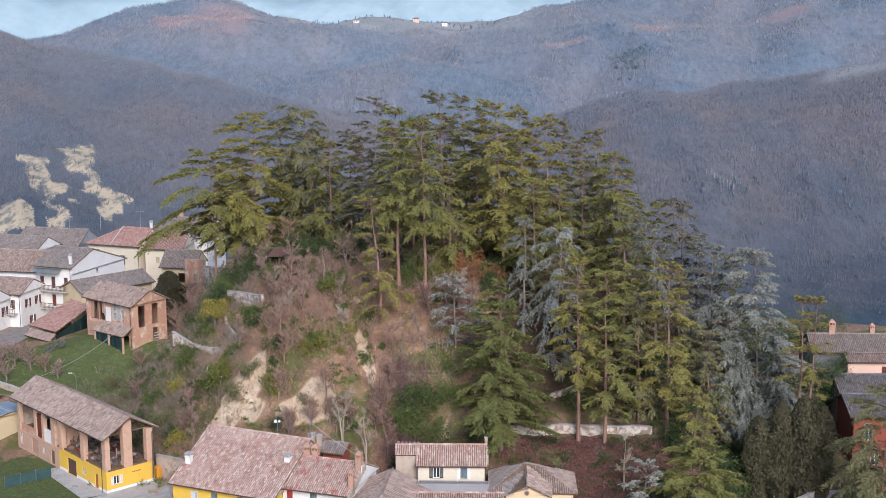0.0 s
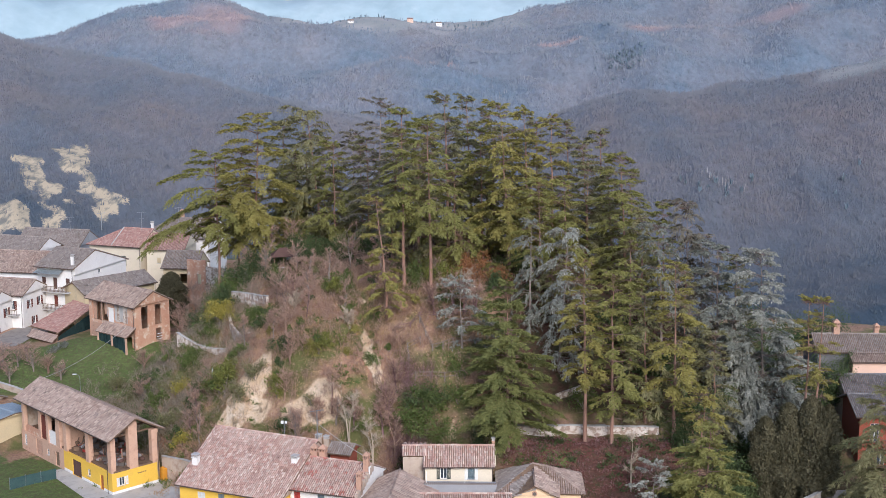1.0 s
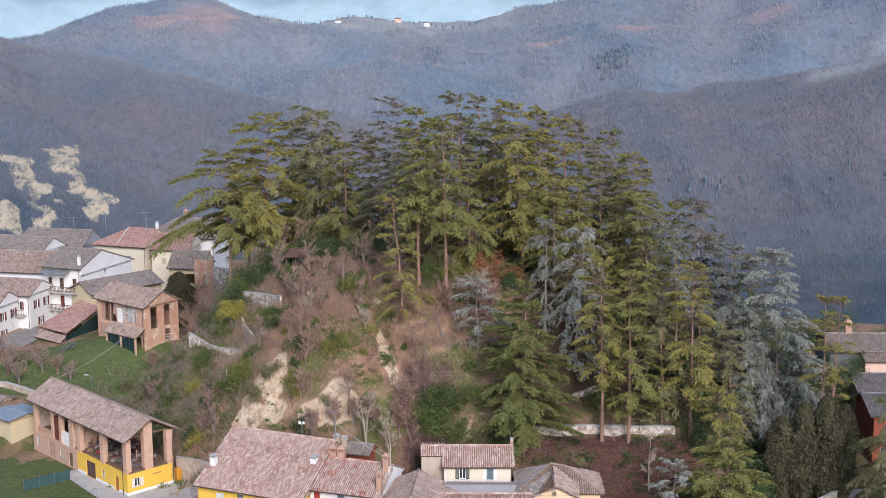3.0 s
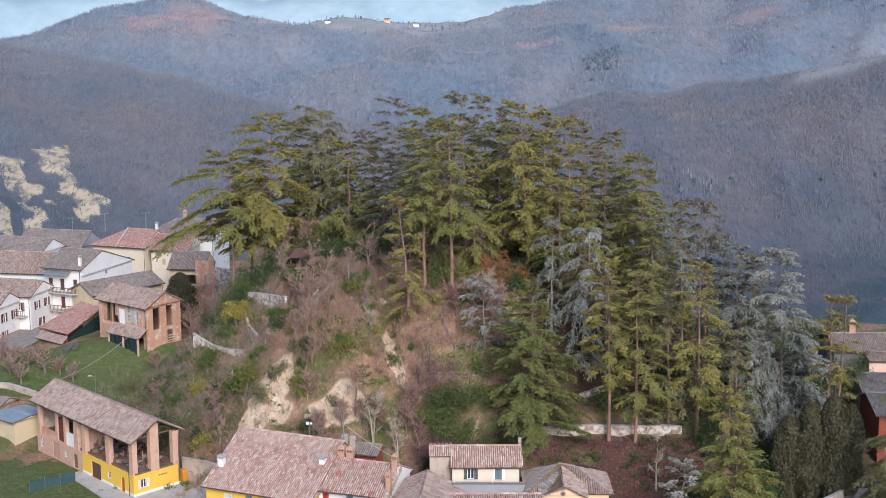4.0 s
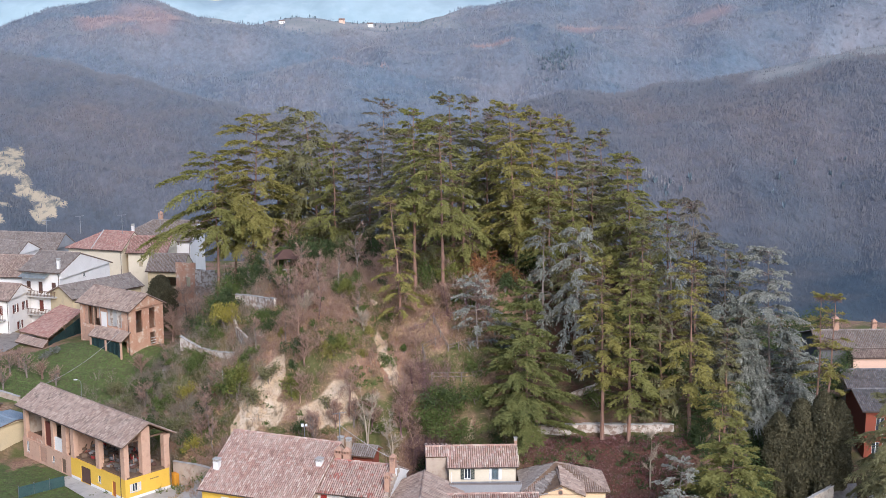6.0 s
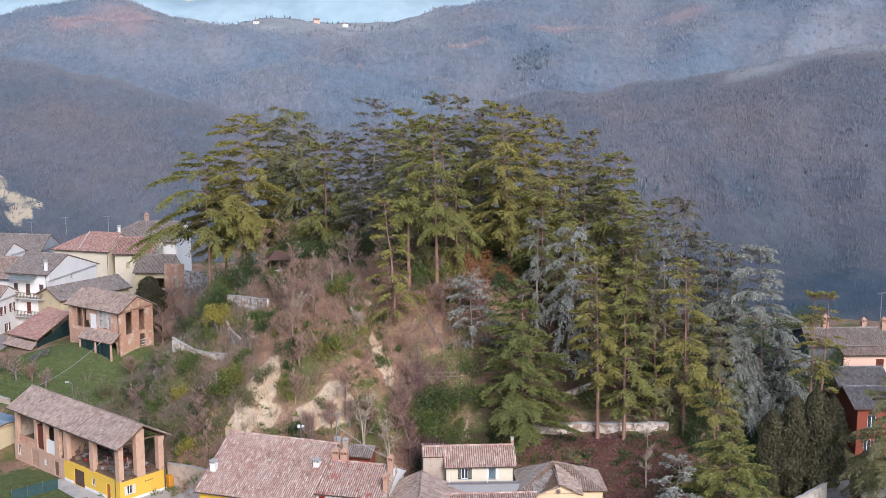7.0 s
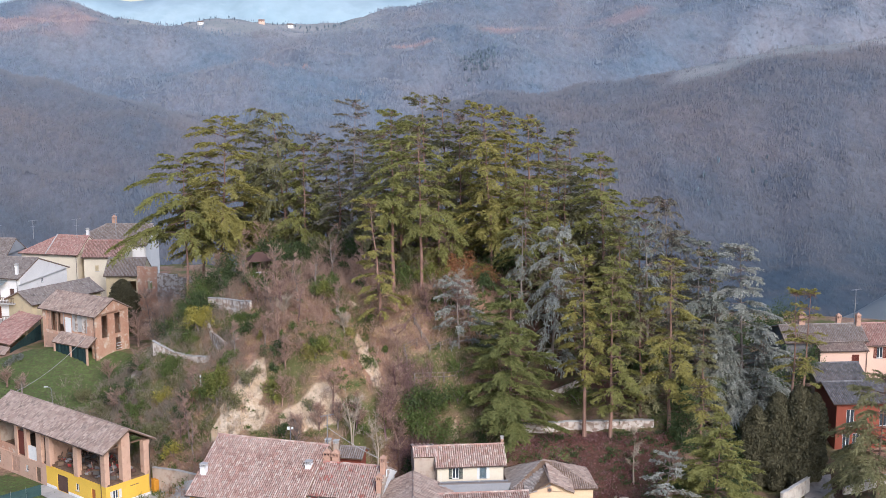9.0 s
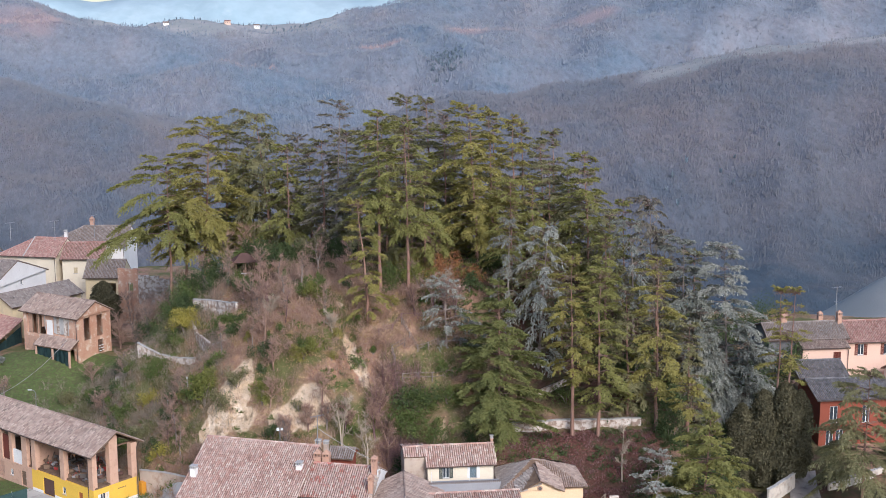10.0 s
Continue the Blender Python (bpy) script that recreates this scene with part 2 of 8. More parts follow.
# ---------------------------------------------------------------- building helpers
def mesh_np(name, verts, faces, material):
    """A mesh from an (n, 3) array and an (m, 3 or 4) index array."""
    me = bpy.data.meshes.new(name)
    n, k = faces.shape
    me.vertices.add(len(verts))
    me.vertices.foreach_set("co", np.asarray(verts, dtype=np.float32).ravel())
    me.loops.add(n * k)
    me.loops.foreach_set("vertex_index", np.asarray(faces, dtype=np.int32).ravel())
    me.polygons.add(n)
    me.polygons.foreach_set("loop_start", np.arange(n, dtype=np.int32) * k)
    me.polygons.foreach_set("loop_total", np.full(n, k, dtype=np.int32))
    me.materials.append(material)
    me.update(calc_edges=True)
    return me


def child(name, me, parent, label="", kind=""):
    ob = new(name, me)
    ob.parent = parent
    if label or kind:
        tagged(ob, label, kind=kind)
    return ob


def part(name, bm, material, parent, label="", kind=""):
    me = bpy.data.meshes.new(name)
    bmesh.ops.recalc_face_normals(bm, faces=bm.faces)
    bm.to_mesh(me)
    bm.free()
    me.materials.append(material)
    return child(name, me, parent, label, kind)


def box(bm, x0, y0, z0, x1, y1, z1, bevel=0.0, m=None):
    r = bmesh.ops.create_cube(bm, size=1.0)
    vs = r["verts"]
    for v in vs:
        v.co = Vector((x0 + (v.co.x + 0.5) * (x1 - x0), y0 + (v.co.y + 0.5) * (y1 - y0), z0 + (v.co.z + 0.5) * (z1 - z0)))
    if bevel:
        es = list({e for v in vs for e in v.link_edges})
        got = bmesh.ops.bevel(bm, geom=es, offset=bevel, segments=1, affect='EDGES')
        vs = list({v for f in got["faces"] for v in f.verts} | {v for v in vs if v.is_valid})
    if m is not None:
        bmesh.ops.transform(bm, matrix=m, verts=vs)
    return vs


def tube(bm, pts, radii, sides=8, cap=True):
    """A round bar along pts with a radius at each."""
    rings = []
    for i, p in enumerate(pts):
        p = Vector(p)
        d = Vector(pts[min(i + 1, len(pts) - 1)]) - Vector(pts[max(i - 1, 0)])
        d.normalize()
        a = d.cross(Vector((0.31, 0.95, 0.05))).normalized()
        b = d.cross(a)
        r = radii[i] if isinstance(radii, (list, tuple)) else radii
        rings.append([bm.verts.new(p + (a * math.cos(k * 2 * math.pi / sides) + b * math.sin(k * 2 * math.pi / sides)) * r) for k in range(sides)])
    for r0, r1 in zip(rings, rings[1:]):
        for k in range(sides):
            bm.faces.new((r0[k], r0[(k + 1) % sides], r1[(k + 1) % sides], r1[k]))
    if cap:
        bm.faces.new(rings[0])
        bm.faces.new(rings[-1])


def thing(name, x, y, z, yaw=0.0, label="", category="", group="", kind=""):
    ob = new(name)
    ob.matrix_world = pose(x, y, z, 0, 0, yaw)
    ob.empty_display_size = 0.3
    return tagged(ob, label, category, group, kind)


# ---------------------------------------------------------------- ground: one sheet from the village to the horizon
def smooth01(t):
    t = np.clip(t, 0, 1)
    return t * t * (3 - 2 * t)


def fbm(x, y, freq, octaves=4, seed=0):
    """Layered value noise on numpy arrays, about -1 to 1."""
    total, amp, norm = np.zeros_like(x, dtype=float), 1.0, 0.0
    for o in range(octaves):
        fx, fy = x * freq + 17.3 * o + seed * 7.1, y * freq - 9.7 * o + seed * 3.3
        ix, iy = np.floor(fx), np.floor(fy)
        tx, ty = smooth01(fx - ix), smooth01(fy - iy)

        def rnd(a, b):
            s = np.sin(a * 127.1 + b * 311.7 + seed * 74.7) * 43758.5453
            return s - np.floor(s)
        v = (rnd(ix, iy) * (1 - tx) + rnd(ix + 1, iy) * tx) * (1 - ty) + (rnd(ix, iy + 1) * (1 - tx) + rnd(ix + 1, iy + 1) * tx) * ty
        total += amp * (v * 2 - 1)
        norm += amp
        amp *= 0.5
        freq *= 2.03
    return total / norm


def gauss(x, y, cx, cy, sx, sy):
    return np.exp(-((x - cx) / sx) ** 2 - ((y - cy) / sy) ** 2)


VALLEY = -125.0


def layer(d, a, crest_d, foot_d, az, crest, back=0.3, spurs=0.0, seed=0):
    """A long ridge: its crest height by bearing, rising from foot_d to crest_d and falling behind."""
    c = np.interp(a, az, crest)
    t = np.clip((d - foot_d) / (crest_d - foot_d), 0, 1)
    front = VALLEY + (c - VALLEY) * (0.62 * t + 0.38 * smooth01(t))
    if spurs:   # side valleys and spurs running down the face
        n = fbm(a * 0.16 + 0.0012 * d, d * 0.0016 - 0.05 * a, 1.0, 3, 50 + seed)
        front = front + spurs * 4 * t * (1 - t) * (0.25 - 1.5 * np.abs(n))
    return np.where(d < crest_d, front, c - (d - crest_d) * back)


def knoll_r(x, y):
    dx, dy = x - 2.0, y - 199.0
    rx = np.where(dx < 0, 47.0, 50.0)
    ry = np.where(dy < 0, 40.0, 46.0)
    pw = np.where((dx < 0) & (dy < 0), 2.6, 2.1)
    return (np.abs(dx / rx) ** pw + np.abs(dy / ry) ** pw) ** (1 / pw)


def ground_near(x, y):
    left = smooth01((10 - x) / 50)
    base = -2.0 + (5.0 + 2.4 * left) * smooth01((y - 168) / 62) + (2.0 + 1.5 * smooth01((y - 171) / 19)) * smooth01((x - 42) / 12) * smooth01((y - 163) / 6)
    r = knoll_r(x, y) + 0.035 * fbm(x, y, 0.09, 3, 2)
    k = np.interp(r, [0, 0.3, 0.48, 0.60, 0.72, 0.84, 0.96, 1.06], [1.0, 0.99, 0.93, 0.83, 0.66, 0.38, 0.12, 0.0])
    z = base * (1 - 0.75 * smooth01(k * 1.5)) + 25.2 * k
    # gullied sandy face
    gully = smooth01((k - 0.1) * 4) * smooth01((0.95 - k) * 5) * smooth01((12 - x) / 8) * smooth01((x + 36) / 8) * smooth01((195 - y) / 8)
    z = z + gully * (1.9 * fbm(x + 0.3 * y, y * 0.35, 0.17, 4, 5) + 0.5 * fbm(x, y, 0.6, 3, 6)) + 0.25 * fbm(x, y, 0.3, 3, 8)
    z = z - 3.6 * gauss(x, y, -31, 183.2, 7, 2.8) - 3.0 * gauss(x, y, -7.6, 175.8, 1.6, 3.0) - 3.2 * gauss(x, y, -30.5, 187.0, 4.0, 2.6) - 3.0 * gauss(x, y, -24.0, 190.0, 3.6, 2.6) + 4.4 * gauss(x, y, -38.8, 192.6, 3.8, 4.5)
    z = z + 2.6 * gauss(x, y, -54.5, 215.5, 13, 8)
    # terrace with retaining wall at the foot of the cedars
    ter = smooth01((x - 6) / 9) * smooth01((44 - x) / 11)
    bank = np.interp(y, [156, 159.5, 164.2, 166.8, 167.4, 172, 182], [-0.5, 1.0, 6.1, 6.4, 7.9, 10.5, 19.0])
    wt = ter * smooth01((y - 154) / 3) * smooth01((181 - y) / 8)
    z = z * (1 - wt) + bank * wt
    # the level yard on which the barn stands
    bx, by = 0.7096 * (x + 60.6) - 0.7046 * (y - 184.3), 0.7046 * (x + 60.6) + 0.7096 * (y - 184.3)
    yard = smooth01((bx + 4) / 4) * smooth01((33 - bx) / 4) * smooth01((by + 11) / 5) * smooth01((10.5 - by) / 2.5)
    z = z * (1 - yard) - 1.95 * yard
    # the plateau ends and drops to the valley
    edge = 292 - 62 * smooth01((x + 42) / 30) - 10 * smooth01((x - 60) / 40)
    drop = np.clip(y - edge, 0, None)
    z = z - 0.62 * drop * smooth01(drop / 30)
    side = np.clip(np.abs(x) - 170, 0, None)
    return z - 0.25 * side - 0.06 * np.clip(140 - y, 0, 160)


def ground(x, y):
    x, y = np.asarray(x, dtype=float), np.asarray(y, dtype=float)
    d = np.hypot(x, y)
    a = np.degrees(np.arctan2(x, y))
    near = ground_near(x, y)
    wob = 45 * fbm(x, y, 1 / 260, 3, 11)
    l1 = layer(d + wob, a, 1500, 720, [-2, 2, 5.4, 7.1, 12.6, 17, 19, 25.5, 40], [-120, -85, -47, -35, -21, -1, 11, 34, 60], spurs=11, seed=1)
    l2 = layer(d + wob, a, 1650, 640, [-40, -21, -18.8, -14, -9.5, -6, -2, 3], [90, 51, 27, -6, -40, -64, -100, -124], spurs=30, seed=2)
    l3 = layer(d + 2 * wob, a, 2800, 1650, [-40, -20, -17.5, -15, -12.5, -11, -9, -5.6, 0.4, 2.1, 5.4, 10, 25, 40],
               [-20, -20, 4, 66, 86, 82, 50, 30, 30, 50, 82, 122, 150, 170], 0.12, 60, 3)
    l3b = layer(d + wob, a, 2150, 1500, [-14, -8, -3, 0, 3, 6, 12], [-110, -60, -20, -45, -50, -90, -125])
    mead = layer(d, a, 520, 330, [15, 20, 22, 24, 26, 30, 45], [-125, -64, -56, -43, -33, -20, -15], 0.35)
    far = np.maximum.reduce([np.full_like(d, VALLEY), l1, l2, l3, l3b, mead])
    rough = smooth01((d - 420) / 250)
    far = far + rough * (17 * fbm(x, y, 1 / 170, 4, 3) + 2.5 * fbm(x, y, 1 / 28, 3, 4)) * np.where(d > 1500, 1.5, 1.0)
    w = smooth01((d - 250) / 120) * 1.0
    low = np.maximum(near, far - 60 * (1 - w))
    return np.where(np.abs(a) < 100, low, near)


def ground1(x, y):
    return float(ground(np.array([x]), np.array([y]))[0])


def ground_zones(x, y, z):
    """What covers the ground: grass, bare sandy clay, woodland floor, meadow (0 to 1 each)."""
    d = np.hypot(x, y)
    n1, n2 = fbm(x, y, 0.11, 4, 21), fbm(x, y, 0.45, 3, 22)
    grass = gauss(x, y, -66, 207, 16, 9) + 0.8 * gauss(x, y, -55, 211, 12, 6) + 0.5 * gauss(x, y, -52, 200, 7, 4) + 0.9 * gauss(x, y, -58, 170, 12, 12) + 0.35 * gauss(x, y, 6, 178, 9, 4) \
        + 0.3 * gauss(x, y, 19, 174, 9, 3) + 0.5 * gauss(x, y, -14, 186, 5, 4) + 0.6 * gauss(x, y, 18, 163, 6, 1.5) + 0.4 * gauss(x, y, -46, 160, 14, 10)
    grass = smooth01((grass + 0.25 * n2 - 0.22) * 2.5)
    # sandy clay laid bare: the long cliff, the rounded bluff, the narrow chute and small slips
    bare = ((-22.2, 174.2, 1.1, 1.1, 1.0), (-22.2, 172.8, 1.4, 1.0, 1.0), (-23.6, 172.0, 1.7, 0.9, 1.0), (-21.8, 171.5, 1.1, 0.8, 0.8), (-25.5, 171.3, 1.7, 1.1, 1.0), (-24.5, 170.0, 2.1, 1.1, 1.1),
            (-22.4, 169.2, 1.9, 0.9, 0.9), (-26.9, 170.8, 1.6, 1.2, 0.9), (-13.6, 168.2, 1.7, 0.8, 1.1), (-11.8, 167.5, 1.5, 0.8, 1.1), (-15.4, 167.9, 1.8, 0.8, 1.0), (-17.5, 167.9, 1.5, 0.8, 1.0),
            (-12.8, 166.6, 2.2, 0.8, 1.1), (-16.0, 167.0, 1.8, 0.8, 0.9), (-8.2, 175.0, 0.6, 1.2, 1.0), (-7.9, 173.6, 0.7, 1.3, 1.2), (-7.3, 171.8, 0.8, 1.3, 1.2), (-6.5, 170.4, 0.9, 1.0, 1.0),
            (-6.0, 169.3, 0.7, 0.9, 0.7), (-8.9, 179.3, 0.9, 0.8, 1.0), (4.0, 165.3, 1.0, 0.8, 1.0), (-33.0, 173.5, 2.4, 2.4, 0.45), (-19.0, 186.0, 1.2, 0.8, 0.6))
    sand = sum(w_ * gauss(x, y, cx_, cy_, sx_, sy_) for cx_, cy_, sx_, sy_, w_ in bare)
    sand = smooth01((sand * (1.0 + 0.8 * n1) + 0.6 * n2 * np.clip(sand * 3, 0, 1) - 0.36) * 2.6)
    a = np.degrees(np.arctan2(x, y))
    # eroded clay faces on the valley side, parted by overgrown gullies
    faces = ((-359, 1022, 7, 12, 1.0), (-349, 1009, 7, 14, 1.1), (-336, 990, 7, 16, 0.9), (-324, 968, 6, 16, 0.7), (-312, 945, 5, 18, 0.6), (-340, 1068, 6, 16, 1.0), (-331, 1090, 8, 22, 1.3),
             (-322, 1050, 9, 24, 1.3), (-314, 1022, 7, 18, 1.0), (-298, 1000, 6, 10, 0.9), (-284, 978, 6, 12, 0.7), (-267, 957, 9, 14, 1.3), (-268, 936, 7, 14, 1.2), (-318, 880, 10, 20, 1.2), (-310, 856, 13, 16, 1.3), (-313, 969, 7, 20, 0.62), (-299, 980, 6, 16, 0.5), (-292, 931, 6, 18, 0.5), (-347, 1032, 6, 10, 0.6), (-290, 892, 7, 14, 0.45))
    scar = sum(w_ * gauss(x, y, cx_, cy_, sx_, sy_) for cx_, cy_, sx_, sy_, w_ in faces)
    scar = smooth01((scar * (1.05 + 0.9 * fbm(x, y * 0.3, 1 / 12, 4, 31) + 0.9 * fbm(x, y * 0.2, 1 / 5, 3, 36)) - 0.19) * 2.6)
    # grey scree, half grown over, running down from the faces
    runs = ((-344, 988, 6, 14, 1.0), (-335, 972, 7, 16, 1.0), (-325, 956, 8, 18, 1.1), (-314, 938, 9, 18, 1.1), (-304, 920, 10, 18, 1.1), (-296, 900, 11, 18, 1.1), (-288, 880, 12, 18, 1.0), (-300, 955, 6, 16, 0.7), (-292, 975, 6, 14, 0.8))
    scree = sum(w_ * gauss(x, y, cx_, cy_, sx_, sy_) for cx_, cy_, sx_, sy_, w_ in runs)
    scree = 0.62 * smooth01((scree * (0.85 + 1.5 * fbm(x, y * 0.35, 1 / 5, 3, 37) + 0.5 * fbm(x, y * 0.3, 1 / 14, 3, 38)) - 0.42) * 2.2)
    sand = np.maximum(np.maximum(sand * (d < 300), scar), scree)
    mead = smooth01((a - 17) / 4) * smooth01((d - 330) / 40) * smooth01((640 - d) / 60)
    mead = np.maximum(mead, smooth01((d - 2540) / 110) * smooth01((a + 9.5) / 1.5) * smooth01((3.0 - a) / 1.5) * smooth01((fbm(x, y, 1 / 220, 3, 33) + 0.35) * 3))
    mead = np.maximum(mead, 0.9 * smooth01((d - 1400) / 40) * smooth01((1620 - d) / 60) * smooth01((a - 12) / 4) * smooth01((fbm(x, y, 1 / 120, 3, 35) + 0.15) * 4))
    return grass * (d < 330), sand, smooth01((d - 330) / 60), mead


def duff_shade_at(x, y):
    """Where dark needle litter and moss lie under the cedars; shade there and beside the lane is painted in too."""
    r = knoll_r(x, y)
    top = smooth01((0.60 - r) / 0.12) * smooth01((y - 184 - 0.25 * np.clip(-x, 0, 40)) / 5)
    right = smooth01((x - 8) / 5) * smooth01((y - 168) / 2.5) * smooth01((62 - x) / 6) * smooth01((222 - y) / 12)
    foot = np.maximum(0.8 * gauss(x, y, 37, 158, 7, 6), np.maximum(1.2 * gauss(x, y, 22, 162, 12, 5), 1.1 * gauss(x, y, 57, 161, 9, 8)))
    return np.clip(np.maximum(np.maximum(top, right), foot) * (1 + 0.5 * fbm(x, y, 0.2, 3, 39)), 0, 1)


def russet_at(x, y):
    """Where the far ridge shows reddish or tan scrub in place of grey woods."""
    n = fbm(x, y, 1 / 90, 4, 37)
    r = 1.2 * gauss(x, y, -530, 2480, 90, 200) + 1.0 * gauss(x, y, -78, 2190, 60, 70) + 1.0 * gauss(x, y, 156, 2330, 45, 60) + 0.8 * gauss(x, y, 330, 2420, 110, 60) + 0.7 * gauss(x, y, 30, 2360, 70, 50) \
        + 0.8 * gauss(x, y, 520, 2380, 90, 60)
    return smooth01((r * (1 + 0.9 * n) - 0.3) * 1.8)


def grain(nt, col, scale):
    """An uneven mottling finer than the stands, stretched along the camera's view to read as crowns of single trees."""
    f, _ = noise_fac(nt, scale, 0.30, 0.70, detail=3, rough=0.7, stretch=(1, 0.2, 1))
    dark = nt.nodes.new("ShaderNodeHueSaturation")
    dark.inputs["Value"].default_value = 0.84
    nt.links.new(col, dark.inputs["Color"])
    pale = nt.nodes.new("ShaderNodeHueSaturation")
    pale.inputs["Value"].default_value = 1.12
    nt.links.new(col, pale.inputs["Color"])
    return ramp_mix(nt, f, dark.outputs[0], pale.outputs[0])


def hazy_woods_colour(nt, high, k=1.0):
    """Leafless woods from afar: brownish stands and blue-grey ones, distance haze painted in, alike on the ground and
    on the stems.
    """
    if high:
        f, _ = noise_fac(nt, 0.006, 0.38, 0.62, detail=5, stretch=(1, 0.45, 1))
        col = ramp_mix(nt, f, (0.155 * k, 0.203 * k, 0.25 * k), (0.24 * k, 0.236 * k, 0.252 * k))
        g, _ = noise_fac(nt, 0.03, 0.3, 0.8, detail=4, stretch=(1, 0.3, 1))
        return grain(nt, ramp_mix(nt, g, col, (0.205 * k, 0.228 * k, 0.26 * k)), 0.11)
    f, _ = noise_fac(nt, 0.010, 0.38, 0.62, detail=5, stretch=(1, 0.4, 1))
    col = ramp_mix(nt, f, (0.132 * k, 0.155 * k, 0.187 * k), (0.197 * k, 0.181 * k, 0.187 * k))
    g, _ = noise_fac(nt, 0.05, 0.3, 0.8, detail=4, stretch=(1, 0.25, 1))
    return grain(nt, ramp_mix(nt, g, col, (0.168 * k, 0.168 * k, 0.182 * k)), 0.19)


def valley_shade_at(x, y):
    """The woods low in the valley behind the village, where valley shade is painted in."""
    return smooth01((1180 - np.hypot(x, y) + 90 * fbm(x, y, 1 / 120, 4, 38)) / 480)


def valley_shade_colour(nt, k=1.0):
    # dark blue tones that paint the valley's shade into the woods
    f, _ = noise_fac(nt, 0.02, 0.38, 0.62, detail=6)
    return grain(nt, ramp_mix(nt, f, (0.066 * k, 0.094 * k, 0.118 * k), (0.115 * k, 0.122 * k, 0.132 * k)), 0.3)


def attribute_fac(nt, name):
    at = nt.nodes.new("ShaderNodeAttribute")
    at.attribute_name = name
    return at.outputs["Fac"]


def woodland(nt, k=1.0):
    """The woods' colour by place: brownish slopes, valley floor with painted shade, ridges with painted blue-grey haze
    and russet scrub.
    """
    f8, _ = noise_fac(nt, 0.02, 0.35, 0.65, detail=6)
    high = ramp_mix(nt, attribute_fac(nt, "russet"), hazy_woods_colour(nt, True, k), ramp_mix(nt, f8, (0.30 * k, 0.235 * k, 0.235 * k), (0.34 * k, 0.28 * k, 0.275 * k)))
    low = ramp_mix(nt, attribute_fac(nt, "valley_shade"), hazy_woods_colour(nt, False, k), valley_shade_colour(nt, k))
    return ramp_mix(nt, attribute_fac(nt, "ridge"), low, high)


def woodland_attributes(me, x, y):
    # ridge rises with distance and mixes in the painted haze
    for name, values in (("ridge", smooth01((np.hypot(x, y) - 1330) / 560)), ("valley_shade", valley_shade_at(x, y)), ("russet", russet_at(x, y))):
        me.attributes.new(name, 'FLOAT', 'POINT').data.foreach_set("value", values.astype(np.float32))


# stems share the woods' colour, with haze and valley shade painted in
m_, nt_, b_ = nodes_of("hazy_winter_woods")
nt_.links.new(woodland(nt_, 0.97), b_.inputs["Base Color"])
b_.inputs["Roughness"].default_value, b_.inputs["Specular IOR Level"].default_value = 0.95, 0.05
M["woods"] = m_


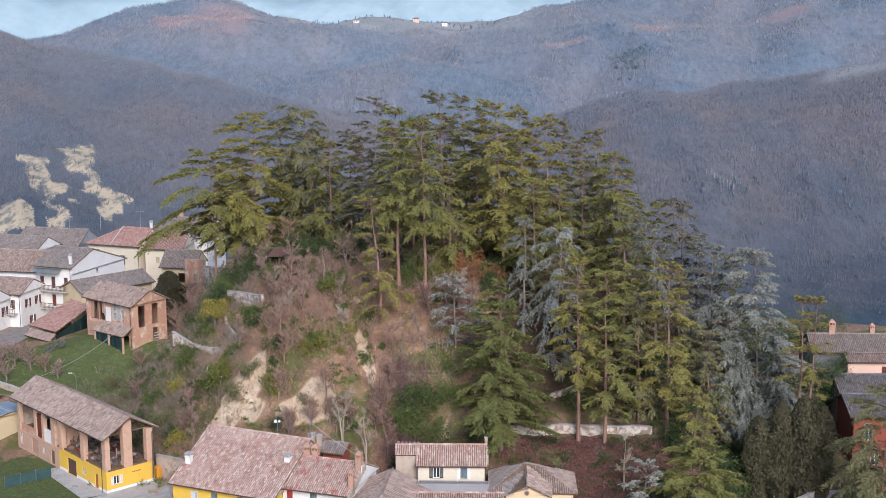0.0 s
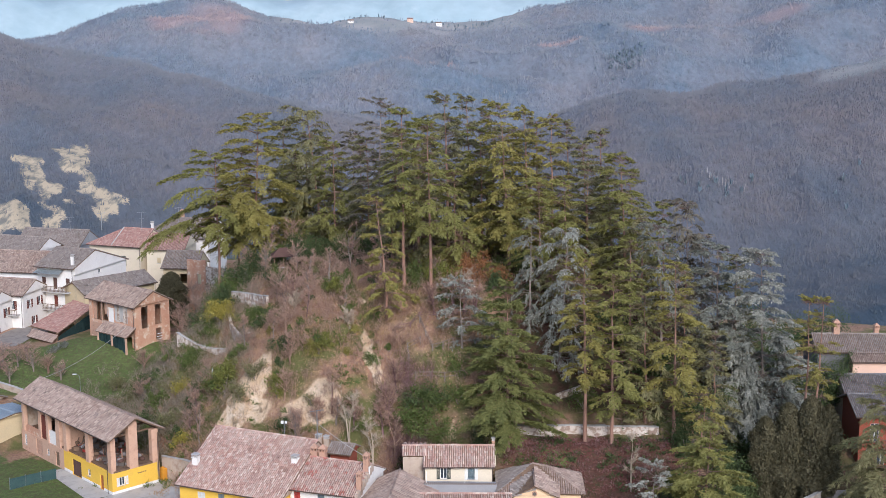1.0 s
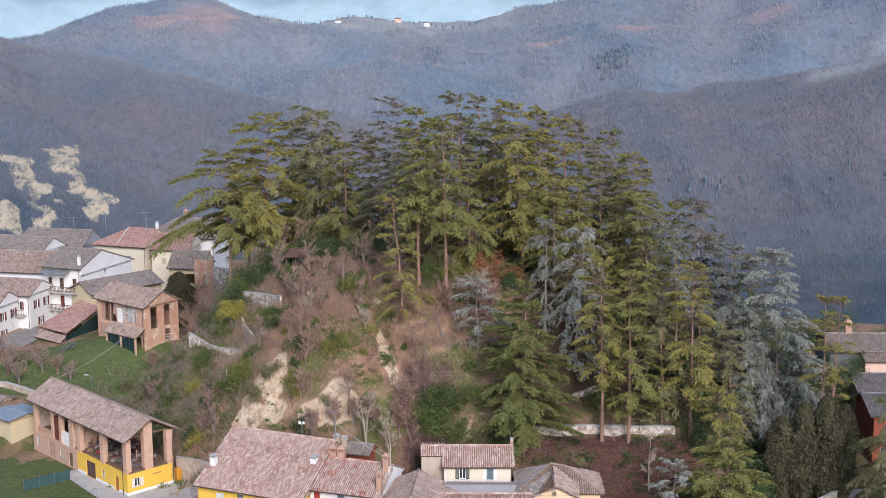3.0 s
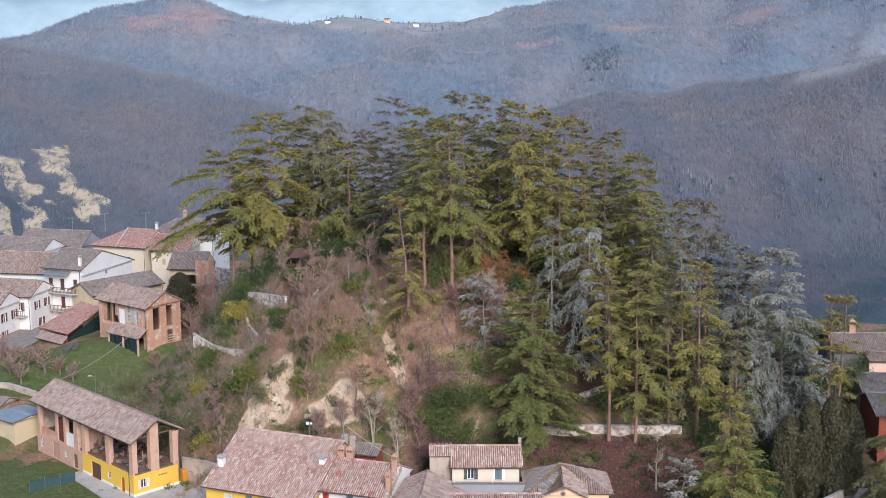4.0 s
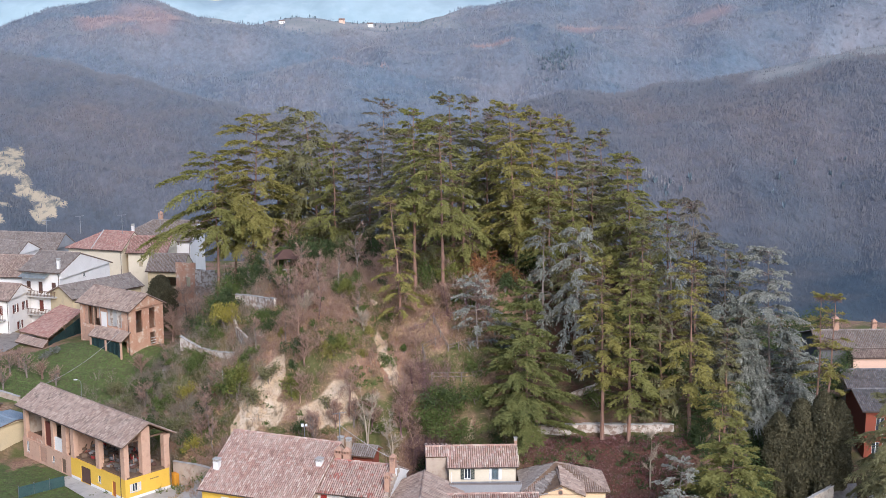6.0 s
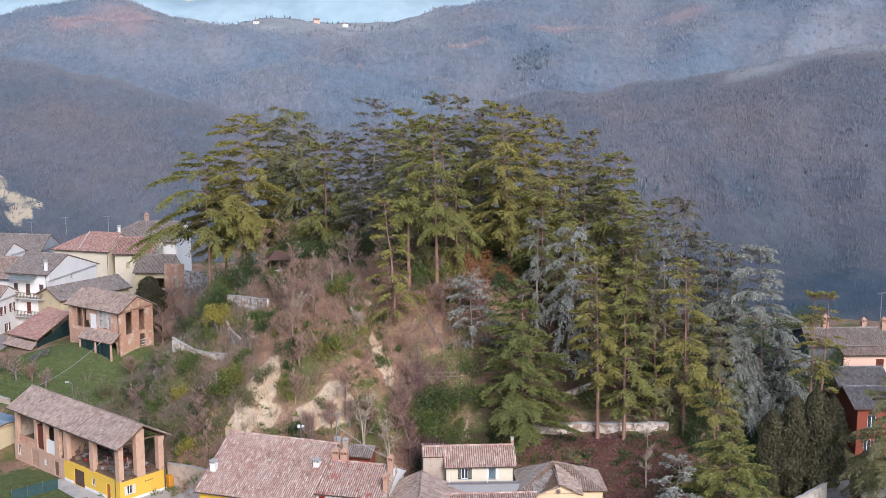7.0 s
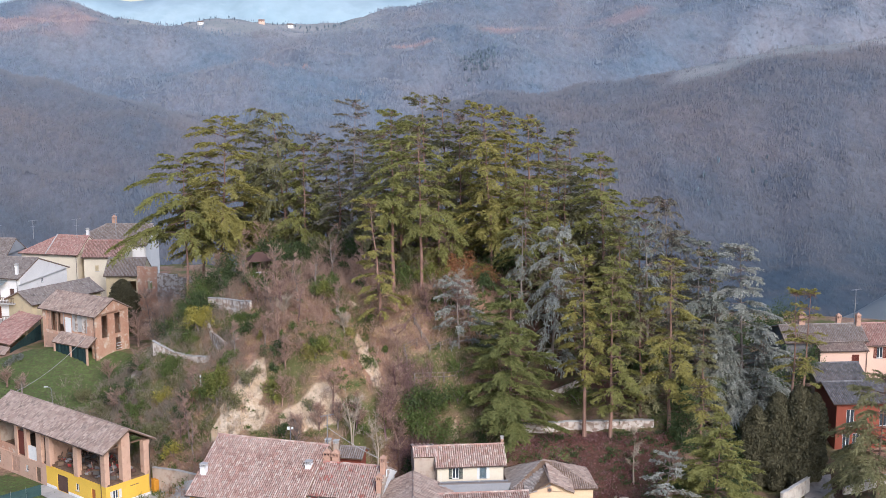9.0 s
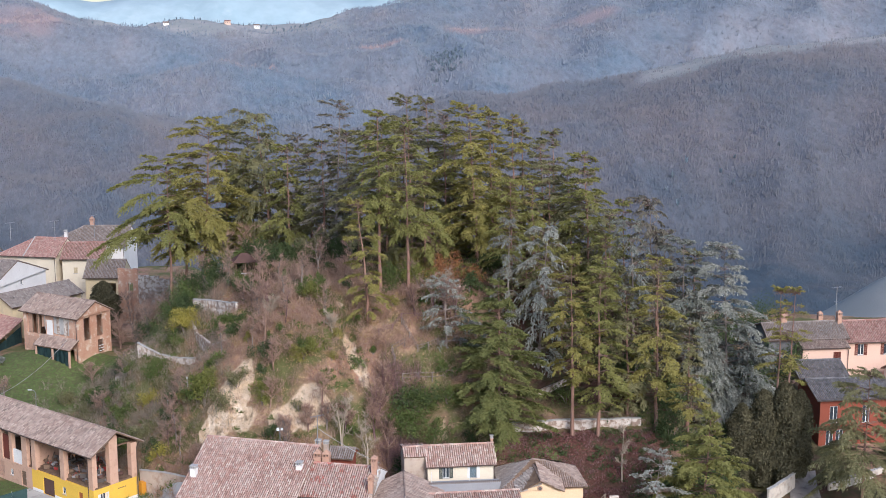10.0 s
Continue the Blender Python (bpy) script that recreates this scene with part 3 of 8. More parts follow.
def build_ground():
    az = np.radians(np.concatenate([np.arange(-180, -40, 4.0), np.arange(-40, -24, 0.5), np.arange(-24, 31, 0.23), np.arange(31, 44, 0.5), np.arange(44, 180.1, 4.0)]))
    rs = [0.01, 40, 80, 110, 130]
    while rs[-1] < 4900:
        r = rs[-1]
        rs.append(r + (1.6 if r < 146 else 0.8 if r < 225 else 1.6 if r < 310 else r * 0.015))
    rr, aa = np.meshgrid(np.array(rs), az, indexing='ij')
    x, y = rr * np.sin(aa), rr * np.cos(aa)
    z = ground(x, y)
    na, nr = len(az), len(rs)
    idx = np.arange(nr * na).reshape(nr, na)
    f = np.stack([idx[:-1, :-1], idx[:-1, 1:], idx[1:, 1:], idx[1:, :-1]], -1).reshape(-1, 4)[:, ::-1]
    m, nt, bsdf = nodes_of("hillside_ground")
    at = nt.nodes.new("ShaderNodeAttribute")
    at.attribute_name = "cover"
    sep = nt.nodes.new("ShaderNodeSeparateColor")
    nt.links.new(at.outputs["Color"], sep.inputs[0])
    f1, _ = noise_fac(nt, 0.25, 0.35, 0.65)
    f2, _ = noise_fac(nt, 2.2, 0.35, 0.65)
    f3, raw = noise_fac(nt, 0.9, 0.4, 0.6, detail=6)
    litter = ramp_mix(nt, f1, (0.42, 0.235, 0.15), (0.49, 0.33, 0.21))
    litter = ramp_mix(nt, f2, litter, (0.32, 0.195, 0.14))
    f5, _ = noise_fac(nt, 0.16, 0.43, 0.57, detail=7)
    litter = ramp_mix(nt, f5, litter, (0.155, 0.155, 0.06))
    grass = ramp_mix(nt, f3, (0.125, 0.185, 0.055), (0.175, 0.235, 0.075))
    grass = ramp_mix(nt, f2, grass, (0.13, 0.125, 0.06))
    sand = ramp_mix(nt, f3, (0.68, 0.48, 0.30), (0.82, 0.66, 0.49))
    sand = ramp_mix(nt, f1, sand, (0.66, 0.50, 0.34))
    duff_shade = nt.nodes.new("ShaderNodeAttribute")
    duff_shade.attribute_name = "duff_shade"
    # needle litter tones, dark enough to paint in the shade under trees
    litter = ramp_mix(nt, duff_shade.outputs["Fac"], litter, ramp_mix(nt, f3, (0.12, 0.065, 0.05), (0.085, 0.078, 0.042)))
    f9, _ = noise_fac(nt, 0.8, 0.55, 0.68, detail=8, stretch=(1, 1, 0.4), rough=0.65)
    sand = ramp_mix(nt, f9, sand, (0.25, 0.185, 0.12))
    f10, _ = noise_fac(nt, 0.16, 0.46, 0.60, detail=5, rough=0.65, stretch=(1, 0.25, 1))
    sand = ramp_mix(nt, sep.outputs[2], sand, ramp_mix(nt, f10, (0.58, 0.47, 0.32), (0.23, 0.22, 0.185)))
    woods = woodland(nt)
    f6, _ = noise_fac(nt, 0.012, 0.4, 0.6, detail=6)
    # meadow paled towards grey: distance haze put into its colour
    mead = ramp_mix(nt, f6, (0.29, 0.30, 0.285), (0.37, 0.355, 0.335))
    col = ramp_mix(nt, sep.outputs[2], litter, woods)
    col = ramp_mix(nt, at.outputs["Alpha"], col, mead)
    def ragged(value, scale, amount):
        _, n_ = noise_fac(nt, scale, detail=7, rough=0.65)
        ad = nt.nodes.new("ShaderNodeMath")
        ad.operation = 'MULTIPLY_ADD'
        nt.links.new(n_, ad.inputs[0])
        ad.inputs[1].default_value = amount
        nt.links.new(value, ad.inputs[2])
        mr = nt.nodes.new("ShaderNodeMapRange")
        mr.inputs[1].default_value, mr.inputs[2].default_value = 0.42 + amount / 2, 0.66 + amount / 2
        nt.links.new(ad.outputs[0], mr.inputs[0])
        return mr.outputs[0]
    col = ramp_mix(nt, ragged(sep.outputs[0], 0.5, 1.1), col, grass)
    col = ramp_mix(nt, ragged(sep.outputs[1], 0.55, 1.3), col, sand)
    nt.links.new(col, bsdf.inputs["Base Color"])
    bsdf.inputs["Roughness"].default_value = 0.95
    bsdf.inputs["Specular IOR Level"].default_value = 0.1
    _, bn = noise_fac(nt, 1.6, detail=8, rough=0.7)
    bp = nt.nodes.new("ShaderNodeBump")
    bp.inputs["Strength"].default_value, bp.inputs["Distance"].default_value = 1.0, 0.7
    nt.links.new(bn, bp.inputs["Height"])
    nt.links.new(bp.outputs[0], bsdf.inputs["Normal"])
    me = mesh_np("ground", np.stack([x, y, z], -1).reshape(-1, 3), f, m)
    cover = np.stack(ground_zones(x.ravel(), y.ravel(), z.ravel()), -1)
    la = me.color_attributes.new("cover", 'FLOAT_COLOR', 'POINT')
    la.data.foreach_set("color", cover.astype(np.float32).ravel())
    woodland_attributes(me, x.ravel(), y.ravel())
    du = me.attributes.new("duff_shade", 'FLOAT', 'POINT')
    du.data.foreach_set("value", duff_shade_at(x.ravel(), y.ravel()).astype(np.float32))
    me.polygons.foreach_set("use_smooth", [True] * len(me.polygons))
    return tagged(new("ground", me), "rolling hill country with leaf litter, grass and sandy clay", "ground", kind="structure")


build_ground()


def far_mountains():
    """Mountains on the skyline, far beyond the wooded ridges, distance haze painted in as pale blue."""
    az = np.radians(np.arange(-40, 41, 0.25))
    deg = np.degrees(az)
    crest = np.interp(deg, [-40, -24, -20.8, -19.5, -18.4, -17.2, -15.9, -14, -10, -8.3, -6, -3, 0, 3, 8, 40], [60, 116, 114, 110, 92, 92, 100, 106, 100, 84, 104, 125, 120, 105, 130, 150])
    crest = crest + 9 * fbm(deg, deg * 0, 0.5, 4, 41)
    rows = []
    for d, drop in ((4050, 320), (4200, 130), (4330, 40), (4420, 0), (4550, 30), (4800, 300)):
        rr = d + 60 * fbm(deg, deg * 0 + d, 0.4, 3, 43)
        rows.append(np.stack([rr * np.sin(az), rr * np.cos(az), crest - drop + 16 * fbm(deg, deg * 0 + d * 0.01, 0.8, 3, 44) * (drop > 0)], -1))
    v = np.stack(rows)
    nr, na = v.shape[:2]
    idx = np.arange(nr * na).reshape(nr, na)
    f = np.stack([idx[:-1, :-1], idx[:-1, 1:], idx[1:, 1:], idx[1:, :-1]], -1).reshape(-1, 4)[:, ::-1]
    m = mat("haze_blue_mountains", (0.33, 0.44, 0.475), (0.40, 0.495, 0.52), 0.004, 0.02, (0.45, 0.53, 0.55), (0.6, 0.8), bump=0)
    tagged(new("backdrop", mesh_np("backdrop", v.reshape(-1, 3), f, m)), "mountains far on the skyline, painted pale blue as by haze", "mountains", kind="structure")


far_mountains()


# ---------------------------------------------------------------- houses
def poly_inside(u, v, poly):
    inside = np.zeros_like(u, dtype=bool)
    n = len(poly)
    for i in range(n):
        (x0, y0), (x1, y1) = poly[i], poly[(i + 1) % n]
        hit = ((y0 > v) != (y1 > v)) & (u < (x1 - x0) * (v - y0) / ((y1 - y0) + 1e-12) + x0)
        inside ^= hit
    return inside


def roof_plane(parent, corners, material, pitch=0.27, row=0.42, seed=1, slab=0.14, name="roof_slope"):
    """One slope of a clay roof: a board slab and courses of rounded tiles. corners: eave left, eave right, then up and round, in the house's frame."""
    rng = np.random.default_rng(seed)
    c = [Vector(p) for p in corners]
    u = (c[1] - c[0]).normalized()
    n = u.cross(c[2] - c[0]).normalized()
    if n.z < 0:
        n = -n
    v = n.cross(u).normalized()
    if v.z < 0:
        v = -v
    poly = [((p - c[0]).dot(u), (p - c[0]).dot(v)) for p in c]
    bm = bmesh.new()
    top = [bm.verts.new(p) for p in c]
    low = [bm.verts.new(p - n * slab) for p in c]
    bm.faces.new(top)
    bm.faces.new(low[::-1])
    for i in range(len(c)):
        j = (i + 1) % len(c)
        bm.faces.new((top[i], low[i], low[j], top[j]))
    slope = part(name, bm, M["wood"], parent)
    umin, umax = min(p[0] for p in poly), max(p[0] for p in poly)
    vmax = max(p[1] for p in poly)
    nu, nv = max(2, int((umax - umin) / pitch)), max(2, int(vmax / row))
    pu = (umax - umin) / nu
    gu, gv = np.meshgrid(umin + (np.arange(nu) + 0.5) * pu, (np.arange(nv) + 0.5) * vmax / nv, indexing='ij')
    gu, gv = gu.ravel(), gv.ravel()
    keep = poly_inside(gu, gv, poly)
    gu, gv = gu[keep], gv[keep]
    k = len(gu)
    if not k:
        return slope
    hl = vmax / nv * 0.56
    gu = gu + rng.normal(0, pu * 0.025, k)
    lift = np.abs(rng.normal(0, 0.006, k)) + 0.012 * np.sin(gu * 0.9 + gv * 0.4 + seed) * (rng.random() < 0.9)
    tw = rng.normal(0, 0.015, k)
    prof = np.array([(-0.42, -0.01), (-0.22, 0.10), (0.22, 0.10), (0.42, -0.01)])
    vs = np.zeros((k, 8, 3))
    for e, (dv, wid, up) in enumerate(((-hl, 1.0, 0.045), (hl, 0.85, 0.0))):
        for q, (a, h) in enumerate(prof):
            vs[:, e * 4 + q, 0] = gu + a * pu * wid + tw * dv
            vs[:, e * 4 + q, 1] = gv + dv
            vs[:, e * 4 + q, 2] = h + up + lift
    base = np.arange(k)[:, None, None] * 8
    quad = np.array([[0, 1, 5, 4], [1, 2, 6, 5], [2, 3, 7, 6]])
    f = (base + quad[None]).reshape(-1, 4)
    w = np.array(c[0])[None, None] + vs[..., 0:1] * np.array(u) + vs[..., 1:2] * np.array(v) + vs[..., 2:3] * np.array(n)
    child("roof_tiles", mesh_np("roof_tiles", w.reshape(-1, 3), f, material), slope, kind="stuff")
    return slope


def ridge_cap(parent, p0, p1, material, r=0.13):
    """A row of half-round cap tiles along a ridge or hip."""
    p0, p1 = Vector(p0), Vector(p1)
    n = max(2, int((p1 - p0).length / 0.42))
    bm = bmesh.new()
    rnd = random.Random(int(abs(p0.x * 13 + p1.y * 7)))
    d = (p1 - p0) / n
    for i in range(n):
        a = p0 + d * i
        jit = Vector((rnd.uniform(-.015, .015), rnd.uniform(-.015, .015), rnd.uniform(0, .03) + 0.05))
        tube(bm, [a + jit, a + d * 1.08 + jit], [r * 1.1, r * 0.9], 6)
    return part("ridge_cap", bm, material, parent, kind="stuff")


def wall(parent, p0, p1, z0, z1, material, holes=(), thick=0.35, name="wall", label=""):
    """A straight wall from p0 to p1 (its outer face on the right-hand side of that way), cut through by holes (s0, s1, z0, z1)."""
    p0, p1 = Vector((*p0, 0)), Vector((*p1, 0))
    d = (p1 - p0)
    ln = d.length
    d.normalize()
    inn = Vector((-d.y, d.x, 0))
    m = Matrix((( d.x, inn.x, 0, p0.x), (d.y, inn.y, 0, p0.y), (0, 0, 1, 0), (0, 0, 0, 1)))
    ss = sorted({0.0, ln, *[h[0] for h in holes], *[h[1] for h in holes]})
    zs = sorted({z0, z1, *[h[2] for h in holes], *[h[3] for h in holes]})
    ss = [s for s in ss if 0 <= s <= ln]
    zs = [z for z in zs if z0 <= z <= z1]

    def solid(i, j):
        if not (0 <= i < len(ss) - 1 and 0 <= j < len(zs) - 1):
            return False
        cs, cz = (ss[i] + ss[i + 1]) / 2, (zs[j] + zs[j + 1]) / 2
        return not any(h[0] < cs < h[1] and h[2] < cz < h[3] for h in holes)
    bm = bmesh.new()
    vert = {}

    def vt(s, y, z):
        key = (round(s, 4), y, round(z, 4))
        if key not in vert:
            vert[key] = bm.verts.new(m @ Vector((s, y, z)))
        return vert[key]
    for i in range(len(ss) - 1):
        for j in range(len(zs) - 1):
            if not solid(i, j):
                continue
            s0, s1, a, b = ss[i], ss[i + 1], zs[j], zs[j + 1]
            bm.faces.new((vt(s0, 0, a), vt(s1, 0, a), vt(s1, 0, b), vt(s0, 0, b)))
            bm.faces.new((vt(s0, thick, a), vt(s0, thick, b), vt(s1, thick, b), vt(s1, thick, a)))
            if not solid(i - 1, j):
                bm.faces.new((vt(s0, 0, a), vt(s0, 0, b), vt(s0, thick, b), vt(s0, thick, a)))
            if not solid(i + 1, j):
                bm.faces.new((vt(s1, 0, a), vt(s1, thick, a), vt(s1, thick, b), vt(s1, 0, b)))
            if not solid(i, j - 1):
                bm.faces.new((vt(s0, 0, a), vt(s0, thick, a), vt(s1, thick, a), vt(s1, 0, a)))
            if not solid(i, j + 1):
                bm.faces.new((vt(s0, 0, b), vt(s1, 0, b), vt(s1, thick, b), vt(s0, thick, b)))
    ob = part(name, bm, material, parent, label)
    return ob, m


def gable(parent, pts, material, thick=0.35, name="gable"):
    """A flat-sided piece of wall from its outline, thickened inward."""
    c = [Vector(p) for p in pts]
    n = (c[1] - c[0]).cross(c[2] - c[0]).normalized()
    bm = bmesh.new()
    a = [bm.verts.new(p) for p in c]
    b = [bm.verts.new(p - n * thick) for p in c]
    bm.faces.new(a)
    bm.faces.new(b[::-1])
    for i in range(len(c)):
        j = (i + 1) % len(c)
        bm.faces.new((a[i], b[i], b[j], a[j]))
    return part(name, bm, material, parent)


def window(parent, m, s0, s1, z0, z1, shutters="shutter", style="open", frame_mat="frame_white"):
    """A casement in a wall's hole: frame, glazed panes, sill and shutters."""
    win = new("window")
    win.parent = parent
    win.matrix_local = m
    w, h = s1 - s0, z1 - z0
    if style != "closed":
        bm = bmesh.new()
        t = 0.07
        box(bm, s0, 0.10, z0, s0 + t, 0.18, z1)
        box(bm, s1 - t, 0.10, z0, s1, 0.18, z1)
        box(bm, s0 + t, 0.10, z0, s1 - t, 0.18, z0 + t)
        box(bm, s0 + t, 0.10, z1 - t, s1 - t, 0.18, z1)
        box(bm, (s0 + s1) / 2 - 0.05, 0.095, z0 + t, (s0 + s1) / 2 + 0.05, 0.175, z1 - t)
        part("window_frame", bm, M[frame_mat], win)
        for a, b in ((s0 + t, (s0 + s1) / 2 - 0.05), ((s0 + s1) / 2 + 0.05, s1 - t)):
            bm = bmesh.new()
            box(bm, a, 0.13, z0 + t, b, 0.145, z1 - t)
            part("pane", bm, M["glass"], win)
    bm = bmesh.new()
    box(bm, s0 - 0.08, -0.07, z0 - 0.07, s1 + 0.08, 0.12, z0 - 0.005)
    part("window_sill", bm, M["concrete"], win)
    if shutters:
        half = w / 2
        spots = ((s0 - half - 0.02, s0 - 0.02, -0.07), (s1 + 0.02, s1 + half + 0.02, -0.07)) if style == "open" else ((s0, s0 + half - 0.01, 0.03), (s0 + half + 0.01, s1, 0.03))
        for a, b, y in spots:
            bm = bmesh.new()
            box(bm, a, y, z0, a + 0.06, y + 0.05, z1)
            box(bm, b - 0.06, y, z0, b, y + 0.05, z1)
            box(bm, a + 0.06, y, z1 - 0.08, b - 0.06, y + 0.05, z1)
            box(bm, a + 0.06, y, z0, b - 0.06, y + 0.05, z0 + 0.08)
            k = int((h - 0.16) / 0.12)
            for i in range(k):
                zz = z0 + 0.08 + (i + 0.15) * (h - 0.16) / k
                box(bm, a + 0.06, y + 0.008, zz, b - 0.06, y + 0.035, zz + 0.085)
            part("shutter", bm, M[shutters], win)
    return win


def door(parent, m, s0, s1, z0, z1, material):
    """A boarded door leaf set back in its hole, with a handle."""
    bm = bmesh.new()
    k = max(2, int((s1 - s0) / 0.25))
    for i in range(k):
        box(bm, s0 + (s1 - s0) * i / k + 0.005, 0.12, z0, s0 + (s1 - s0) * (i + 1) / k - 0.005, 0.17 + 0.006 * (i % 2), z1)
    d = part("door", bm, M[material], parent)
    d.matrix_local = m
    bm = bmesh.new()
    box(bm, s1 - 0.16, 0.07, z0 + 1.0, s1 - 0.12, 0.12, z0 + 1.14)
    part("door_handle", bm, M["metal"], d)
    return d


def gutter(parent, p0, p1, down=None, ground_z=0.0):
    """An eaves gutter with a downpipe."""
    bm = bmesh.new()
    tube(bm, [p0, p1], 0.07, 6)
    if down is not None:
        q = Vector(down)
        tube(bm, [q, q + Vector((0, 0.3, -0.35)), Vector((q.x, q.y + 0.3, ground_z))], 0.05, 6)
    return part("gutter", bm, M["gutter"], parent)


def chimney(parent, x, y, z0, z1, w=0.6, d=0.6, material="clay", cap="slab"):
    """A chimney stack with a collar and a capped, vented head."""
    bm = bmesh.new()
    box(bm, x - w / 2, y - d / 2, z0, x + w / 2, y + d / 2, z1 - 0.5, 0.02)
    box(bm, x - w / 2 - 0.06, y - d / 2 - 0.06, z1 - 0.5, x + w / 2 + 0.06, y + d / 2 + 0.06, z1 - 0.42)
    ch = part("chimney", bm, M[material], parent)
    bm = bmesh.new()
    for sx in (-1, 1):
        for sy in (-1, 1):
            box(bm, x + sx * (w / 2 - 0.06) - 0.06, y + sy * (d / 2 - 0.06) - 0.06, z1 - 0.42, x + sx * (w / 2 - 0.06) + 0.06, y + sy * (d / 2 - 0.06) + 0.06, z1 - 0.1)
    box(bm, x - 0.06, y - d / 2, z1 - 0.42, x + 0.06, y + d / 2, z1 - 0.1)
    if cap == "slab":
        box(bm, x - w / 2 - 0.08, y - d / 2 - 0.08, z1 - 0.1, x + w / 2 + 0.08, y + d / 2 + 0.08, z1, 0.02)
        mt = M["concrete"]
    else:
        mt = M["clay"]
        box(bm, x - w / 2 - 0.03, y - d / 2 - 0.03, z1 - 0.1, x + w / 2 + 0.03, y + d / 2 + 0.03, z1)
        top = [bm.verts.new(Vector((x + a * (w / 2 + 0.05), y + b * (d / 2 + 0.05), z1))) for a, b in ((-1, -1), (1, -1), (1, 1), (-1, 1))]
        ap = bm.verts.new(Vector((x, y, z1 + w * 0.55)))
        for i in range(4):
            bm.faces.new((top[i], top[(i + 1) % 4], ap))
    part("chimney_cap", bm, mt, ch)
    return ch


def gable_house(name, o, yaw, ln, dp, ridge, ze, zr, zb, walls, roof, label, category="house", og=0.4, oe=0.6, zeb=None, front=(), right=(), left=(), seed=1, gutters=True, gable_mat=None, hip=0.0):
    """A plain gabled house. Frame: origin at the ground corner, x along the front eave, y inward; ridge parallel to x at y = ridge.
    front / right / left: openings as (s0, s1, z0, z1, kind, shutter). hip: how far the ridge stops short of the left end, for a hipped end."""
    zeb = ze if zeb is None else zeb
    h = thing(name, o[0], o[1], zb, yaw, label, category)
    ze, zr, zeb = ze - zb, zr - zb, zeb - zb
    mt = M[walls]
    sf, sb = (zr - ze) / ridge, (zr - zeb) / (dp - ridge)
    for p0, p1, top, ops in (((0, 0), (ln, 0), ze, front), ((ln, 0.35), (ln, dp - 0.35), min(ze, zeb), right), ((0, dp - 0.35), (0, 0.35), min(ze, zeb), left)):
        hs = [q[:4] for q in ops]
        w, m = wall(h, p0, p1, -1.5, top - 0.05, mt, hs)
        for s0, s1, a, b, kind, sh in ops:
            if kind == "door":
                door(w, m, s0, s1, a, b, sh)
            elif kind in ("open", "closed", "bare"):
                window(w, m, s0, s1, a, b, sh if kind != "bare" else "", kind)
    wall(h, (ln, dp), (0, dp), -1.5, zeb - 0.05, mt)
    lo = min(ze, zeb) - 0.05
    for x in ((ln,) if hip else (ln, 0)):
        pts = [(x, 0.0, lo), (x, dp, lo), (x, dp, zeb - 0.12), (x, ridge, zr - 0.16), (x, 0.0, ze - 0.12)]
        gable(h, pts if x else pts[::-1], M[gable_mat] if gable_mat and x else mt)
    eo, eb = ze - sf * oe, zeb - sb * oe
    r0 = hip or -og
    roof_plane(h, [(-og, -oe, eo), (ln + og, -oe, eo), (ln + og, ridge, zr), (r0, ridge, zr)], M[roof], seed=seed)
    roof_plane(h, [(ln + og, dp + oe, eb), (-og, dp + oe, eb), (r0, ridge, zr), (ln + og, ridge, zr)], M[roof], 0.45, 0.8, seed=seed + 1)
    ridge_cap(h, (r0, ridge, zr), (ln + og, ridge, zr), M[roof])
    if hip:
        roof_plane(h, [(-og, dp + oe, eb), (-og, -oe, eo), (hip, ridge, zr)], M[roof], seed=seed + 2)
        ridge_cap(h, (-og, -oe, eo), (hip, ridge, zr), M[roof])
    if gutters:
        gutter(h, (-og, -oe - 0.07, eo - 0.02), (ln + og, -oe - 0.07, eo - 0.02), (ln - 0.05, -oe - 0.05, eo - 0.05), 0)
    return h


# ---------------------------------------------------------------- the village: houses at the foot of the hill
def antenna(x, y, z, h, yaw=0.0, arms=5, label="thin metal television aerial on the roof"):
    t = thing("tv_aerial", x, y, z, yaw, label, "aerial", "roof aerials")
    bm = bmesh.new()
    tube(bm, [(0, 0, -0.4), (0.02, 0, h)], 0.06, 6)
    part("mast", bm, M["metal"], t)
    bm = bmesh.new()
    tube(bm, [(-0.9, 0, h - 0.1), (0.9, 0, h - 0.02)], 0.04, 5)
    boom = part("boom", bm, M["metal"], t)
    for k in range(arms):
        xx = -0.8 + 1.6 * k / (arms - 1)
        bm = bmesh.new()
        tube(bm, [(xx, -0.35, h - 0.06), (xx, 0.35, h - 0.06)], 0.028, 4)
        part("element", bm, M["metal"], boom)
    bm = bmesh.new()
    tube(bm, [(-0.5, 0, h * 0.62), (0.5, 0, h * 0.62)], 0.02, 5)
    part("crossbar", bm, M["metal"], t)
    return t


# yellow house with the broad roof
yh = gable_house("yellow_house", (-29.45, 152.9), -21.5, 14.4, 14.0, 9.0, 4.95, 9.36, -1.5, "yellow", "tile_pink", "bright yellow house with a broad pinkish clay tile roof", seed=3, gable_mat="plaster",
                 front=((2.6, 3.7, 4.3, 5.5, "closed", "frame_white"), (5.6, 6.5, 3.9, 5.7, "closed", "shutter_grey"), (9.3, 10.2, 3.9, 5.7, "closed", "shutter_grey")))
chimney(yh, 0.55, 2.9, 6.5, 9.2, 0.75, 0.75, "white")
chimney(yh, 13.5, 5.4, 8.0, 10.0, 0.75, 0.75, "white")
chimney(yh, 14.2, 10.2, 9.0, 11.3, 0.62, 0.62, "plaster")
